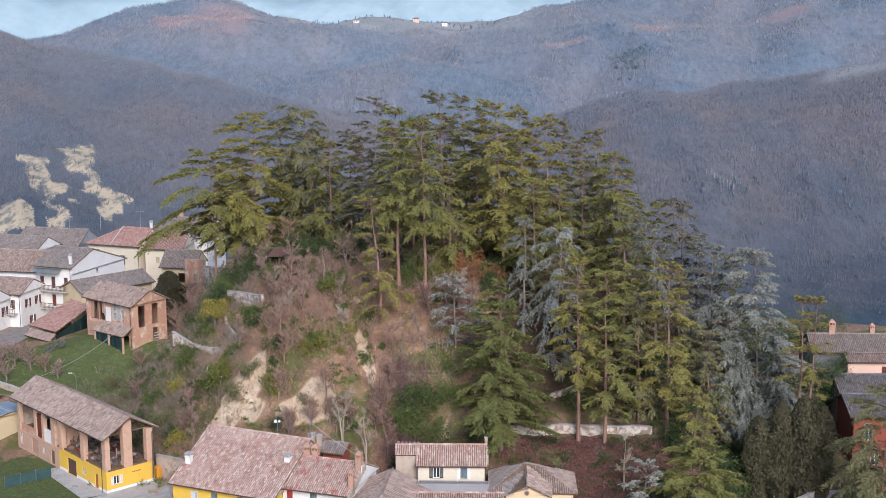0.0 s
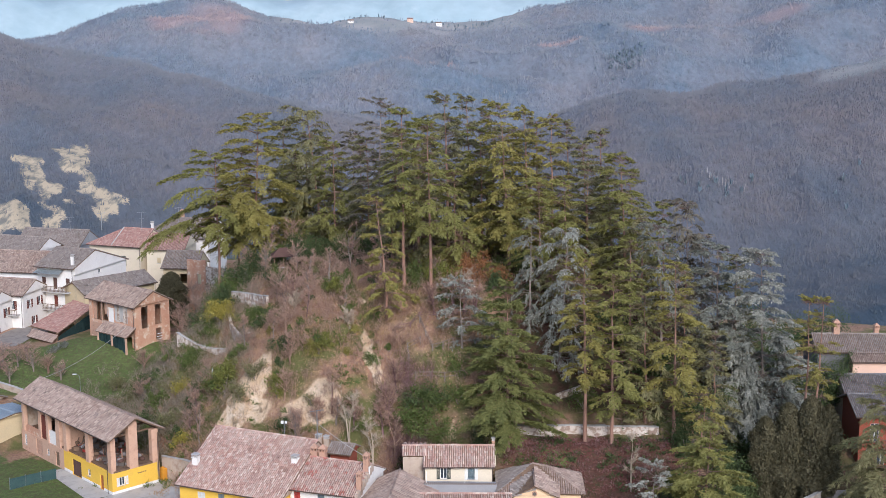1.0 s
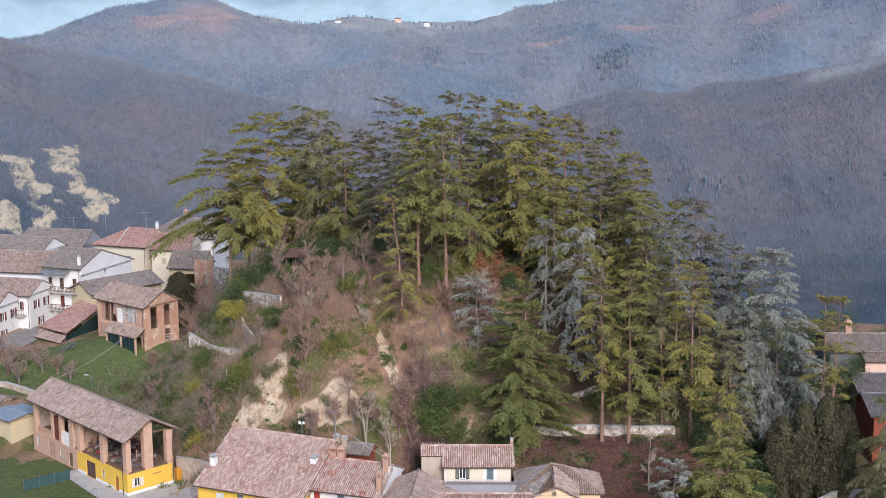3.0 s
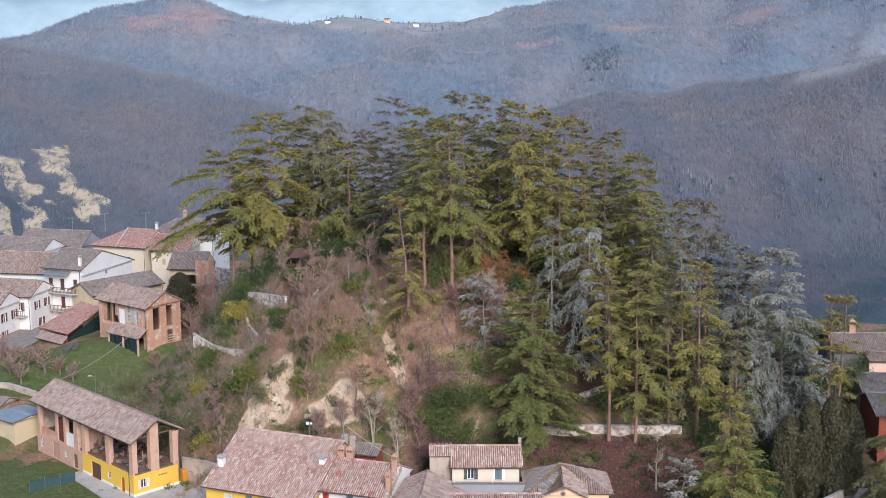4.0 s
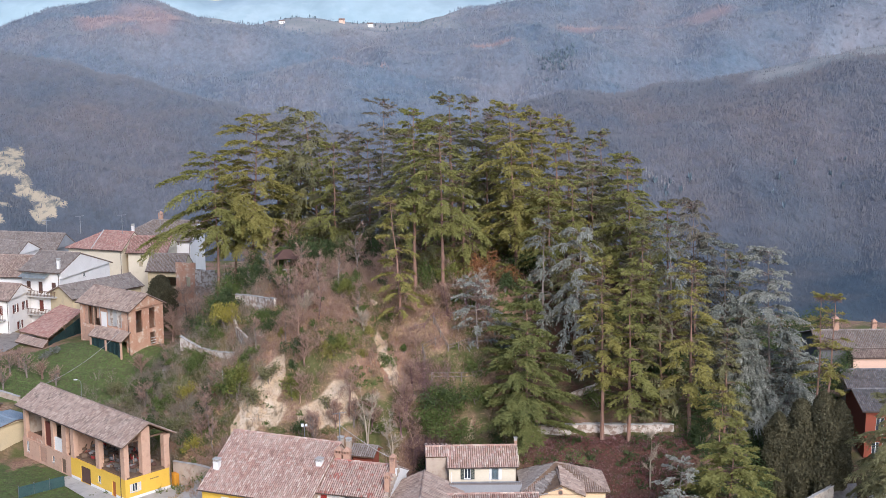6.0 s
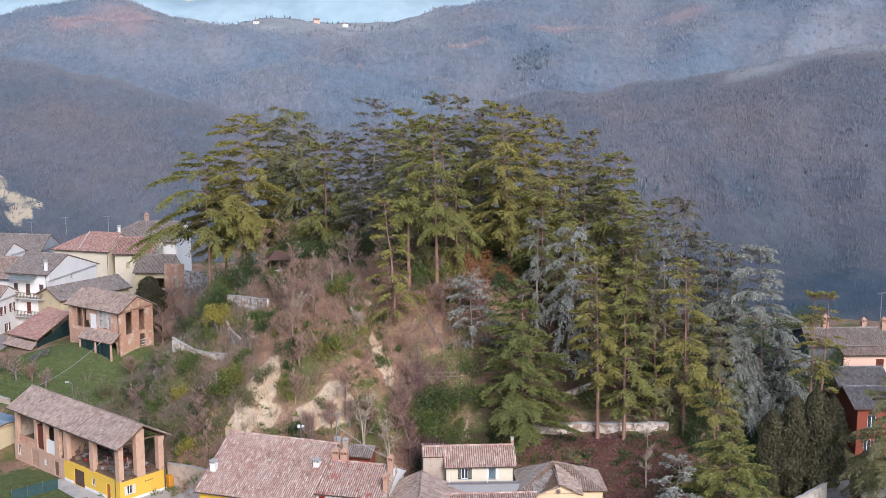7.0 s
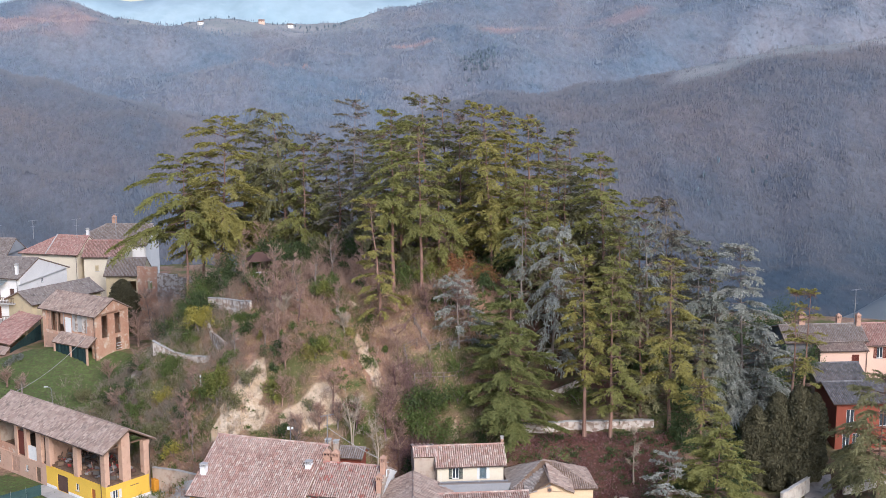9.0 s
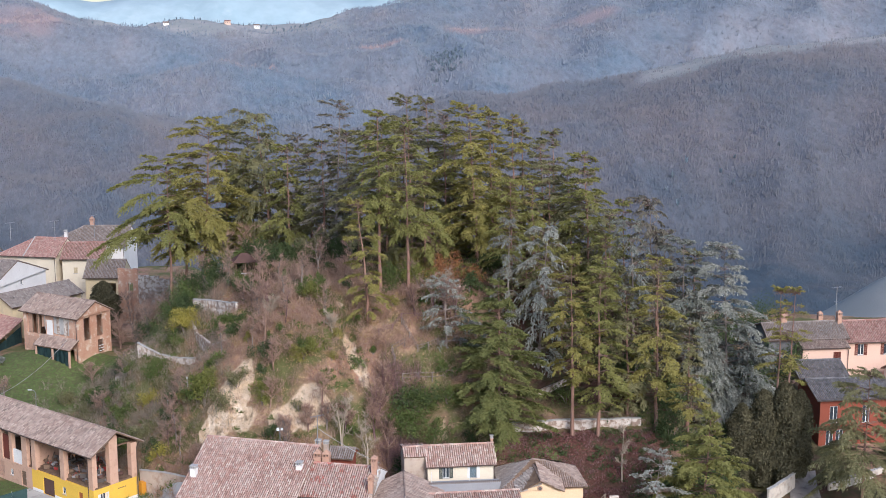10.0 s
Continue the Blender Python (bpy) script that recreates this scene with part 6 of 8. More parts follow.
def leaf_quads(c, along, up, length, width):
    """Small leaf-shaped faces at c: pointed lozenges with a slight fold, as verts and quads."""
    along = unit(along)
    side = unit(np.cross(along, up))
    nrm = np.cross(side, along)
    ln, wd = length[:, None], width[:, None]
    v = np.stack([c - along * ln * 0.5, c + side * wd * 0.5 - nrm * wd * 0.15, c + along * ln * 0.5 - nrm * ln * 0.12, c - side * wd * 0.5 - nrm * wd * 0.15], 1)
    n = len(c)
    return v.reshape(-1, 3), np.arange(n * 4).reshape(n, 4)


def needle_tris(c, along, up, length, width):
    """Pointed tufts of needles at c: one narrow face each, widest near its foot."""
    along = unit(along)
    side = unit(np.cross(along, up))
    ln, wd = length[:, None], width[:, None]
    v = np.stack([c - along * ln * 0.4 + side * wd * 0.5, c - along * ln * 0.4 - side * wd * 0.5, c + along * ln * 0.6], 1)
    return v.reshape(-1, 3), np.arange(len(c) * 3).reshape(-1, 3)


def trunk_mesh(h, lean, r0, rng, material, bend=0.25, z_low=-1.2):
    k = 9
    pts, rad = [], []
    for i in range(k):
        s = i / (k - 1)
        z = z_low + s * (h - z_low)
        pts.append((lean[0] * s ** 1.4 + rng.normal(0, bend * 0.25) * (0 < i), lean[1] * s ** 1.4 + rng.normal(0, bend * 0.25) * (0 < i), z))
        rad.append(max(0.03, r0 * (1.12 if i == 0 else 1 - 0.93 * s ** 0.9)))
    bm = bmesh.new()
    tube(bm, pts, rad, 8)
    return bm, pts


STYLES = {
    # pw, top: how the reach falls off to the top; droop, rise: the limbs' curve; gap: metres between tiers; per: limbs in a tier; hang: drooping tips; tuft: size; fill: density
    "tall": dict(pw=0.54, droop=0.46, rise=0.18, gap=1.18, per=5, hang=0.30, tuft=0.35, top=0.36, fill=1.0),
    "sparse": dict(pw=0.5, droop=0.25, rise=0.10, gap=1.5, per=4, hang=0.15, tuft=0.33, top=0.35, fill=0.8),
    "left": dict(pw=0.6, droop=0.50, rise=0.14, gap=1.35, per=6, hang=0.25, tuft=0.38, top=0.25, fill=1.0),
    "weep": dict(pw=0.34, droop=0.95, rise=0.40, gap=1.5, per=5, hang=0.80, tuft=0.34, top=0.70, fill=1.0),
    "wide": dict(pw=0.50, droop=0.42, rise=0.15, gap=1.5, per=7, hang=0.40, tuft=0.34, top=0.34, fill=1.1, spread=0.38),
    "open": dict(pw=0.42, droop=0.36, rise=0.14, gap=1.5, per=5, hang=0.22, tuft=0.35, top=0.30, fill=1.1),
    "cone": dict(pw=0.72, droop=0.24, rise=0.06, gap=1.12, per=9, hang=0.20, tuft=0.36, top=0.10, fill=1.4, spread=0.37),
    "flat": dict(pw=0.15, droop=0.45, rise=0.22, gap=2.2, per=5, hang=0.50, tuft=0.32, top=0.6, fill=0.8),
    "dead": dict(pw=0.8, droop=0.1, rise=0.2, gap=0.8, per=4, hang=0.1, tuft=0.26, top=0.3, fill=0.15),
}

CEDAR_WORDS = {
    "olive": "tall cedar with layered yellowish olive foliage on the hill",
    "green": "tall green cedar with flat tiers of foliage",
    "deep_green": "broad dark green cedar with layered drooping boughs",
    "dull": "tall dull green conifer in the dense grove",
    "blue": "blue-grey cedar with spreading drooping branches",
    "silver": "silvery weeping cedar with a drooping crown",
    "browny": "thin brownish grey conifer with sparse needles",
}


def cedar(x, y, xt, zt, zc, reach, leaf, style, seed):
    """A conifer: tapered trunk with a nodding leader, limbs in tiers, and flat sprays of side shoots set with needle tufts."""
    rng = np.random.default_rng(seed)
    st = STYLES[style]
    zg = ground1(x, y)
    h = zt - zg
    t = thing("cedar_tree", x, y, zg, 0, CEDAR_WORDS[leaf], "tree", "cedars on the wooded hill")
    bm, pts = trunk_mesh(h, (xt - x, 0.0), 0.12 + 0.0075 * h, rng, None)
    part("trunk", bm, M["bark_grey" if leaf in ("browny", "blue", "silver") else "bark"], t)
    reach = reach * (1.05 if style == "weep" else 1.15 if style == "flat" else 1.40)
    c0 = max(zc - 0.05 * (zt - zc) - zg, 0.8)
    pz = np.array([p[2] for p in pts])
    px_, py_ = np.array([p[0] for p in pts]), np.array([p[1] for p in pts])
    nti = max(6, int((h - c0) / st["gap"]))
    tier = np.repeat((np.arange(nti) + rng.uniform(0.15, 0.85, nti)) / nti, st["per"])
    keep = rng.random(len(tier)) < 0.9
    tier = tier[keep]
    tq = np.clip(np.concatenate([tier + rng.normal(0, 0.10 / nti, len(tier)), rng.uniform(0.93, 1.0, 7)]), 0, 1)
    nb = len(tq)
    az = np.arange(nb) * 2.39996 + rng.normal(0, 0.35, nb)
    lens = reach * (st["top"] * 0.5 + (1 - st["top"] * 0.5) * (1 - tq) ** st["pw"]) * rng.uniform(0.58, 1.14, nb)
    lens = np.maximum(lens, 0.7)
    if style not in ("cone", "wide", "left"):
        lens *= 0.66 + 0.34 * np.clip(tq / 0.2, 0, 1)
    # the wind has combed the tops to one side
    lens *= 1 - 0.28 * np.cos(az) * np.clip((tq - 0.45) / 0.4, 0, 1)
    if style == "left":
        lens *= 1 + 0.45 * np.clip(-np.cos(az), -0.6, 1)
    if style == "flat":
        lens *= 1 + 0.8 * np.clip(np.cos(az), -0.3, 1) * (tq < 0.5)
    hz = c0 + tq * (h - c0) - 0.1
    b0 = np.stack([np.interp(hz, pz, px_), np.interp(hz, pz, py_), hz], -1)
    dr = np.stack([np.cos(az), np.sin(az), np.zeros(nb)], -1)
    sd = np.stack([-np.sin(az), np.cos(az), np.zeros(nb)], -1)
    rise = st["rise"] + 0.45 * tq ** 3 + rng.normal(0, 0.06, nb)
    droop = st["droop"] * rng.uniform(0.7, 1.3, nb) * (1 - 0.3 * tq)
    # side shoots on both sides of every limb
    cnt = np.maximum(9, (lens * 8.0 * st["fill"]).astype(int))
    bi = np.repeat(np.arange(nb), cnt)
    m = len(bi)
    s = 0.26 + 0.74 * rng.random(m) ** 0.85
    side = rng.choice((-1.0, 1.0), m)
    shoot = (0.28 + st.get("spread", 0.44) * lens[bi] * np.clip(1.2 - s, 0.16, 0.70)) * rng.uniform(0.5, 1.15, m)
    root = b0[bi] + dr[bi] * (s * lens[bi])[:, None]
    root[:, 2] += (rise[bi] * s - droop[bi] * s ** 2.1) * lens[bi]
    slope = rise[bi] - 2.1 * droop[bi] * s ** 1.1
    ang = rng.normal(0.85, 0.28, m) * np.clip(1.2 - 0.7 * s, 0.35, 1)
    sv = dr[bi] * np.cos(ang)[:, None] + sd[bi] * (side * np.sin(ang))[:, None]
    sv[:, 2] += slope * np.cos(ang) * 0.8 - 0.16 * rng.random(m)
    hang = st["hang"] * rng.uniform(0.3, 1.4, m)
    # needle tufts along every shoot
    per = np.maximum(3, (shoot / 0.092).astype(int))
    ti = np.repeat(np.arange(m), per)
    n = len(ti)
    u = rng.uniform(0.05, 1.0, n)
    c = root[ti] + sv[ti] * (u * shoot[ti])[:, None]
    c[:, 2] -= hang[ti] * u ** 2 * shoot[ti]
    c += rng.normal(0, 0.05, (n, 3))
    c[:, 2] += rng.random(n) * 0.17
    along = sv[ti] + rng.normal(0, 0.34, (n, 3))
    along[:, 2] -= 1.5 * hang[ti] * u - 0.22
    up = rng.normal(0, 0.5, (n, 3)) + np.array([0, 0, 0.8]) + dr[bi][ti] * 0.6
    ln = st["tuft"] * rng.uniform(0.6, 1.3, n)
    v, f = needle_tris(c, along, up, ln, ln * rng.uniform(0.30, 0.50, n))
    child("crown", mesh_np("crown", v, f, M[leaf]), t)
    # limbs, and dead snags below and inside the crown
    bm = bmesh.new()
    for i in range(nb):
        q = [b0[i] + dr[i] * lens[i] * a + np.array([0, 0, (rise[i] * a - droop[i] * a ** 2.1) * lens[i]]) for a in (0, 0.4, 0.8)]
        tube(bm, q, [0.035 + 0.006 * lens[i], 0.03, 0.01], 3, cap=False)
    for i in range(int(14 if style not in ("cone", "wide") else 0)):
        zz = rng.uniform(max(1.5, c0 * 0.5), max(c0, 2.0))
        a = rng.uniform(0, 6.28)
        ll = rng.uniform(0.6, 2.4)
        p = np.array([np.interp(zz, pz, px_), np.interp(zz, pz, py_), zz])
        e = np.array([math.cos(a), math.sin(a), rng.uniform(-0.35, 0.12)])
        tube(bm, [p, p + e * ll * 0.5, p + e * ll + np.array([0, 0, -0.15])], [0.035, 0.024, 0.008], 3, cap=False)
    part("branchwork", bm, M["bark_grey" if leaf in ("silver", "blue", "browny") else "limb"], t, kind="stuff")
    k = rng.integers(0, nb, 560)
    s2 = rng.uniform(0.05, 0.75, 560)
    c = b0[k] + dr[k] * (s2 * lens[k])[:, None]
    c[:, 2] += (rise[k] * s2 - droop[k] * s2 ** 2.1) * lens[k] - 0.15
    e = dr[k] * 0.7 + sd[k] * rng.normal(0, 0.8, 560)[:, None] + np.stack([np.zeros(560), np.zeros(560), rng.normal(-0.35, 0.35, 560)], -1)
    ll = rng.uniform(0.4, 1.2, 560)
    v, f = needle_tris(c + unit(e) * (0.4 * ll)[:, None], e, rng.normal(0, 1, (560, 3)), ll, np.full(560, 0.05))
    child("dead_twigwork", mesh_np("dead_twigwork", v, f, M["deadwood"]), t, kind="stuff")
    return t


CEDARS = [
    (-29.4, 209, -27.8, 45.9, 25.1, 6.8, "olive", "tall"),
    (-34.5, 206, -34.5, 39.8, 27.2, 6.8, "green", "left"),
    (-18.6, 214, -20.8, 45.9, 25.2, 6.5, "dull", "weep"),
    (-26.2, 222, -25.9, 43.9, 22.8, 4.3, "dull", "tall"),
    (-14.4, 224, -14.0, 41.8, 22.4, 4.4, "browny", "tall"),
    (-8.5, 202, -7.4, 48.8, 29.1, 4.6, "browny", "sparse"),
    (-12.0, 216, -12.2, 40.1, 22.9, 3.8, "dull", "tall"),
    (-2.9, 181, -3.1, 49.0, 32.7, 3.9, "green", "tall"),
    (-5.5, 192, -4.1, 45.2, 29.1, 3.8, "dull", "tall"),
    (1.0, 179.4, 0.5, 47.5, 32.9, 4.3, "green", "tall"),
    (3.0, 197, 2.4, 50.0, 30.0, 4.3, "dull", "tall"),
    (6.6, 200, 5.7, 49.5, 27.7, 3.9, "dull", "tall"),
    (9.1, 202, 8.8, 46.9, 35.4, 1.9, "browny", "dead"),
    (12.2, 189, 10.7, 49.0, 28.8, 4.9, "olive", "tall"),
    (15.2, 193, 14.3, 48.2, 24.6, 4.2, "olive", "tall"),
    (19.0, 196, 18.5, 47.1, 25.8, 4.3, "olive", "tall"),
    (22.1, 205, 21.4, 45.4, 25.0, 3.6, "dull", "tall"),
    (27.5, 206, 26.8, 43.9, 23.9, 4.0, "dull", "tall"),
    (24.7, 200, 23.6, 42.3, 23.2, 3.5, "dull", "sparse"),
    (29.5, 190, 28.4, 41.9, 21.8, 4.5, "green", "tall"),
    (28.2, 196, 27.1, 38.9, 23.1, 4.3, "dull", "tall"),
    (38.7, 186, 37.5, 35.3, 21.8, 3.9, "browny", "weep"),
    (33.6, 178, 32.6, 33.3, 21.9, 3.7, "blue", "weep"),
    (31.4, 184, 30.9, 33.8, 18.9, 3.4, "dull", "tall"),
    (42.2, 181, 41.3, 30.1, 7.8, 5.2, "blue", "wide"),
    (48.6, 180, 47.2, 29.4, 4.5, 6.6, "silver", "wide"),
    (40.5, 186, 39.9, 30.4, 14.9, 4.0, "browny", "weep"),
    (33.7, 166.2, 33.3, 30.5, 12.2, 3.7, "olive", "open"),
    (18.9, 174.8, 20.1, 33.1, 15.2, 4.8, "silver", "weep"),
    (14.9, 177, 14.9, 34.0, 17.3, 2.8, "blue", "weep"),
    (21.95, 165.5, 21.35, 31.0, 14.0, 3.4, "olive", "open"),
    (25.4, 165, 25.0, 29.3, 11.1, 3.9, "green", "open"),
    (30.2, 168, 29.6, 25.8, 8.6, 3.3, "dull", "tall"),
    (11.7, 164, 11.3, 28.2, 10.0, 5.9, "deep_green", "cone"),
    (5.5, 171.5, 5.2, 26.5, 17.6, 3.5, "silver", "flat"),
    (-5.0, 175.7, -6.3, 37.5, 22.4, 2.9, "olive", "open"),
    (34.6, 148, 35.4, 14.5, 4.0, 5.4, "green", "cone"),
    (28.2, 147, 28.7, 10.0, 4.4, 3.0, "silver", "sparse"),
    (51.2, 167, 51.0, 25.5, 12.9, 2.5, "olive", "sparse"),
    (52.1, 166, 52.6, 25.7, 13.2, 2.9, "olive", "sparse"),
    (8.4, 195, 7.7, 44.9, 27.7, 3.8, "green", "tall"),
    (-1.2, 190, -1.3, 43.7, 27.8, 4.1, "dull", "tall"),
    (-15.7, 208, -15.8, 41.5, 25.3, 4.1, "green", "tall"),
    (4.3, 188, 4.2, 39.8, 28.1, 3.7, "green", "tall"),
    (-23.6, 216, -23.0, 39.2, 22.9, 4.2, "green", "tall"),
    (16.6, 184, 16.2, 38.7, 23.9, 3.6, "green", "tall"),
    (28.9, 176, 28.4, 31.9, 17.5, 3.1, "green", "tall"),
    (-32.8, 213, -31.5, 40.3, 23.5, 4.6, "olive", "tall"),
    (36.3, 160, 36.5, 15.0, 10.6, 2.4, "olive", "open"),
    (18.2, 180, 18.0, 27.2, 14.8, 3.1, "dull", "tall"),
    (10.1, 186, 10.0, 26.0, 18.4, 2.4, "green", "tall"),
    (50.6, 178, 50.6, 17.5, 4.4, 3.4, "blue", "wide"),
    (43.5, 178, 43.3, 20.8, 4.4, 3.8, "blue", "wide"),
    (59.6, 157, 59.6, 16.2, 1.8, 6.2, "dull", "wide"),
    (-19.0, 222, -19.0, 41.0, 22.0, 4.4, "dull", "tall"),
    (13.0, 206, 13.0, 44.0, 24.0, 4.2, "dull", "tall"),
    (24.0, 194, 24.0, 40.0, 22.0, 3.8, "dull", "tall"),
    (-10.0, 207, -10.2, 42.5, 24.0, 4.0, "dull", "tall"),
    (-1.0, 203, -1.0, 45.5, 26.0, 4.2, "green", "tall"),
    (31.5, 199, 31.0, 38.0, 20.0, 4.0, "dull", "tall"),
    (35.5, 192, 35.0, 34.5, 17.0, 3.8, "green", "tall"),
    (36.5, 177, 36.2, 27.0, 10.0, 3.6, "dull", "tall"),
    (22.5, 176, 22.3, 27.0, 13.0, 3.2, "dull", "tall"),
    (46.0, 189, 45.6, 27.0, 8.0, 4.2, "dull", "wide"),
    (40.0, 172, 39.8, 20.0, 5.0, 3.4, "dull", "tall"),
    (-22.5, 225, -22.5, 41.5, 21.0, 4.4, "dull", "tall"),
    (-6.0, 210, -6.2, 43.5, 22.0, 4.2, "dull", "tall"),
    (3.0, 208, 2.8, 46.0, 23.0, 4.2, "dull", "tall"),
    (10.0, 198, 9.8, 45.0, 23.0, 4.2, "dull", "tall"),
    (17.0, 203, 16.6, 45.5, 22.0, 4.2, "dull", "tall"),
    (20.5, 188, 20.2, 38.0, 20.0, 3.8, "green", "tall"),
]
for i, row in enumerate(CEDARS):
    cedar(*row, seed=100 + i)


def cypress(x, y, zt, r, seed):
    """A dense, dark column of upright sprays."""
    rng = np.random.default_rng(seed)
    zg = ground1(x, y)
    h = zt - zg
    t = thing("cypress_tree", x, y, zg, 0, "dense dark green cypress with a rounded top", "tree", "cypresses by the lane")
    bm, _ = trunk_mesh(h * 0.9, (0, 0), 0.18, rng, None)
    part("trunk", bm, M["bark"], t)
    n = 17000
    s = rng.random(n)
    az = rng.uniform(0, 6.283, n)
    lump = 1 + 0.13 * np.sin(az * 3 + s * 9 + seed) + 0.10 * np.sin(az * 5 - s * 17) + 0.10 * np.sin(az * 2 + s * 23 + 2 * seed)
    rad = 1.25 * r * lump * np.clip((1 - s) * 2.9, 0, 1) ** 0.5 * np.clip(0.66 + s * 1.3, 0, 1) * rng.uniform(0.66, 1.07, n)
    c = np.stack([rad * np.cos(az), rad * np.sin(az), 0.3 + s * (h - 0.3)], -1)
    along = np.stack([0.5 * np.cos(az), 0.5 * np.sin(az), np.full(n, 0.8)], -1) + rng.normal(0, 0.6, (n, 3))
    up = np.stack([np.cos(az), np.sin(az), np.full(n, 0.4)], -1) + rng.normal(0, 0.45, (n, 3))
    ln = rng.uniform(0.22, 0.5, n)
    v, f = needle_tris(c, along, up, ln, ln * 0.6)
    child("crown", mesh_np("crown", v, f, M["cypress"]), t)


for i, (cx, cy, ct, cr) in enumerate(((45.6, 165.5, 9.8, 1.45), (48.4, 165.0, 11.8, 1.7), (51.3, 164.6, 12.9, 1.8), (53.9, 165.6, 11.4, 1.35), (-49.0, 233.0, 15.0, 2.0))):
    cypress(cx, cy, ct, cr, 300 + i)


def shrub(x, y, h, r, leaf, label, seed, name="shrub", lift=0.0):
    """An uneven evergreen bush: short stems and several leafy lobes."""
    rng = np.random.default_rng(seed)
    zg = ground1(x, y)
    t = thing(name, x, y, zg, 0, label, "shrub")
    bm = bmesh.new()
    for k in range(5):
        a = rng.uniform(0, 6.28)
        tube(bm, [(0, 0, -0.3), (0.25 * r * math.cos(a), 0.25 * r * math.sin(a), h * 0.35), (0.6 * r * math.cos(a), 0.6 * r * math.sin(a), h * 0.7)], [0.06, 0.045, 0.02], 5)
    part("stemwork", bm, M["bark_grey"], t, kind="stuff")
    lobes = int(7 + r * 2)
    lc = np.stack([rng.normal(0, 0.45 * r, lobes), rng.normal(0, 0.45 * r, lobes), rng.uniform(0.25, 0.82, lobes) * h + lift], -1)
    lr = rng.uniform(0.3, 0.55, lobes) * min(r, h)
    n = int(min(4200, 1300 * max(0.4, r * r / 2.7)))
    k = rng.integers(0, lobes, n)
    d = unit(rng.normal(0, 1, (n, 3)))
    c = lc[k] + d * (lr[k] * (0.35 + 0.95 * rng.random(n) ** 0.7))[:, None] * np.array([1.0, 1.0, 1.15])
    c += 0.22 * r * np.sin(c[:, [1, 2, 0]] * 2.7 + seed)
    c[:, 2] = np.maximum(c[:, 2], -0.45)
    ln = rng.uniform(0.13, 0.30, n)
    v, f = needle_tris(c, d + rng.normal(0, 0.7, (n, 3)), rng.normal(0, 0.6, (n, 3)) + np.array([0, 0, 1.0]), ln, ln * 0.75)
    child("foliage", mesh_np("foliage", v, f, M[leaf]), t)
    return t


# kept clear of undergrowth so that the camera sees the fences and walls: x from, to, y from, to
CLEAR = ((-2.6, 6.6, 166.6, 175.8), (-29.5, -22.6, 182.5, 192.0), (-38.5, -29.8, 181.5, 190.0), (-30.0, -25.6, 176.5, 187.0))


def overgrown(x, y):
    return all(not (a < x < b and c < y < d) for a, b, c, d in CLEAR)


def bare_tree(x, y, h, spread, bark, label, seed, name="bare_tree", stems=1, twigs=230):
    """A leafless tree: trunk, forking limbs and fine twigs."""
    rng = np.random.default_rng(seed)
    zg = ground1(x, y)
    t = thing(name, x, y, zg, 0, label, "tree")
    bm = bmesh.new()
    tips = []
    for q in range(stems):
        lx, ly = rng.normal(0, 0.12 * h, 2) * (0.5 if stems == 1 else 1.0)
        pts = [np.array([lx * s * s + rng.normal(0, 0.08), ly * s * s + rng.normal(0, 0.08), -0.4 + s * (h * rng.uniform(0.85, 1) + 0.4)]) for s in (0, 0.25, 0.5, 0.75, 1.0)]
        tube(bm, pts, [0.05 + 0.012 * h, 0.04 + 0.009 * h, 0.03 + 0.006 * h, 0.03, 0.012], 6)
        if q == 0:
            part("trunk", bm, M[bark], t)
            bm = bmesh.new()
        for k in range(9):
            s = rng.uniform(0.3, 0.95)
            p = pts[int(s * 4)] * (1 - (s * 4) % 1) + pts[min(4, int(s * 4) + 1)] * ((s * 4) % 1)
            a = rng.uniform(0, 6.28)
            e = np.array([math.cos(a), math.sin(a), rng.uniform(0.5, 1.2)])
            ll = spread * rng.uniform(0.5, 1.0) * (1.15 - 0.6 * s)
            mid = p + e * ll * 0.5
            end = p + e * ll + np.array([0, 0, ll * 0.15])
            tube(bm, [p, mid, end], [0.035, 0.022, 0.008], 4, cap=False)
            tips += [(p + e * ll * u_, e) for u_ in (0.35, 0.6, 0.8, 1.0)]
        tips.append((pts[4], np.array([0, 0, 1.0])))
    part("branchwork", bm, M[bark], t, kind="stuff")
    n = twigs * 2
    k = rng.integers(0, len(tips), n)
    b = np.array([tips[i][0] for i in k])
    e = np.array([tips[i][1] for i in k]) * 0.6 + rng.normal(0, 0.62, (n, 3)) + np.array([0, 0, 0.3])
    ln = rng.uniform(0.3, 0.95, n) * (0.6 + 0.06 * h)
    v, f = needle_tris(b + unit(e) * ln[:, None] * 0.4, e, rng.normal(0, 1, (n, 3)), ln, np.full(n, 0.045))
    child("twigwork", mesh_np("twigwork", v, f, M["twig" if bark != "twig_pale" else "twig_pale"]), t, kind="stuff")
    return t


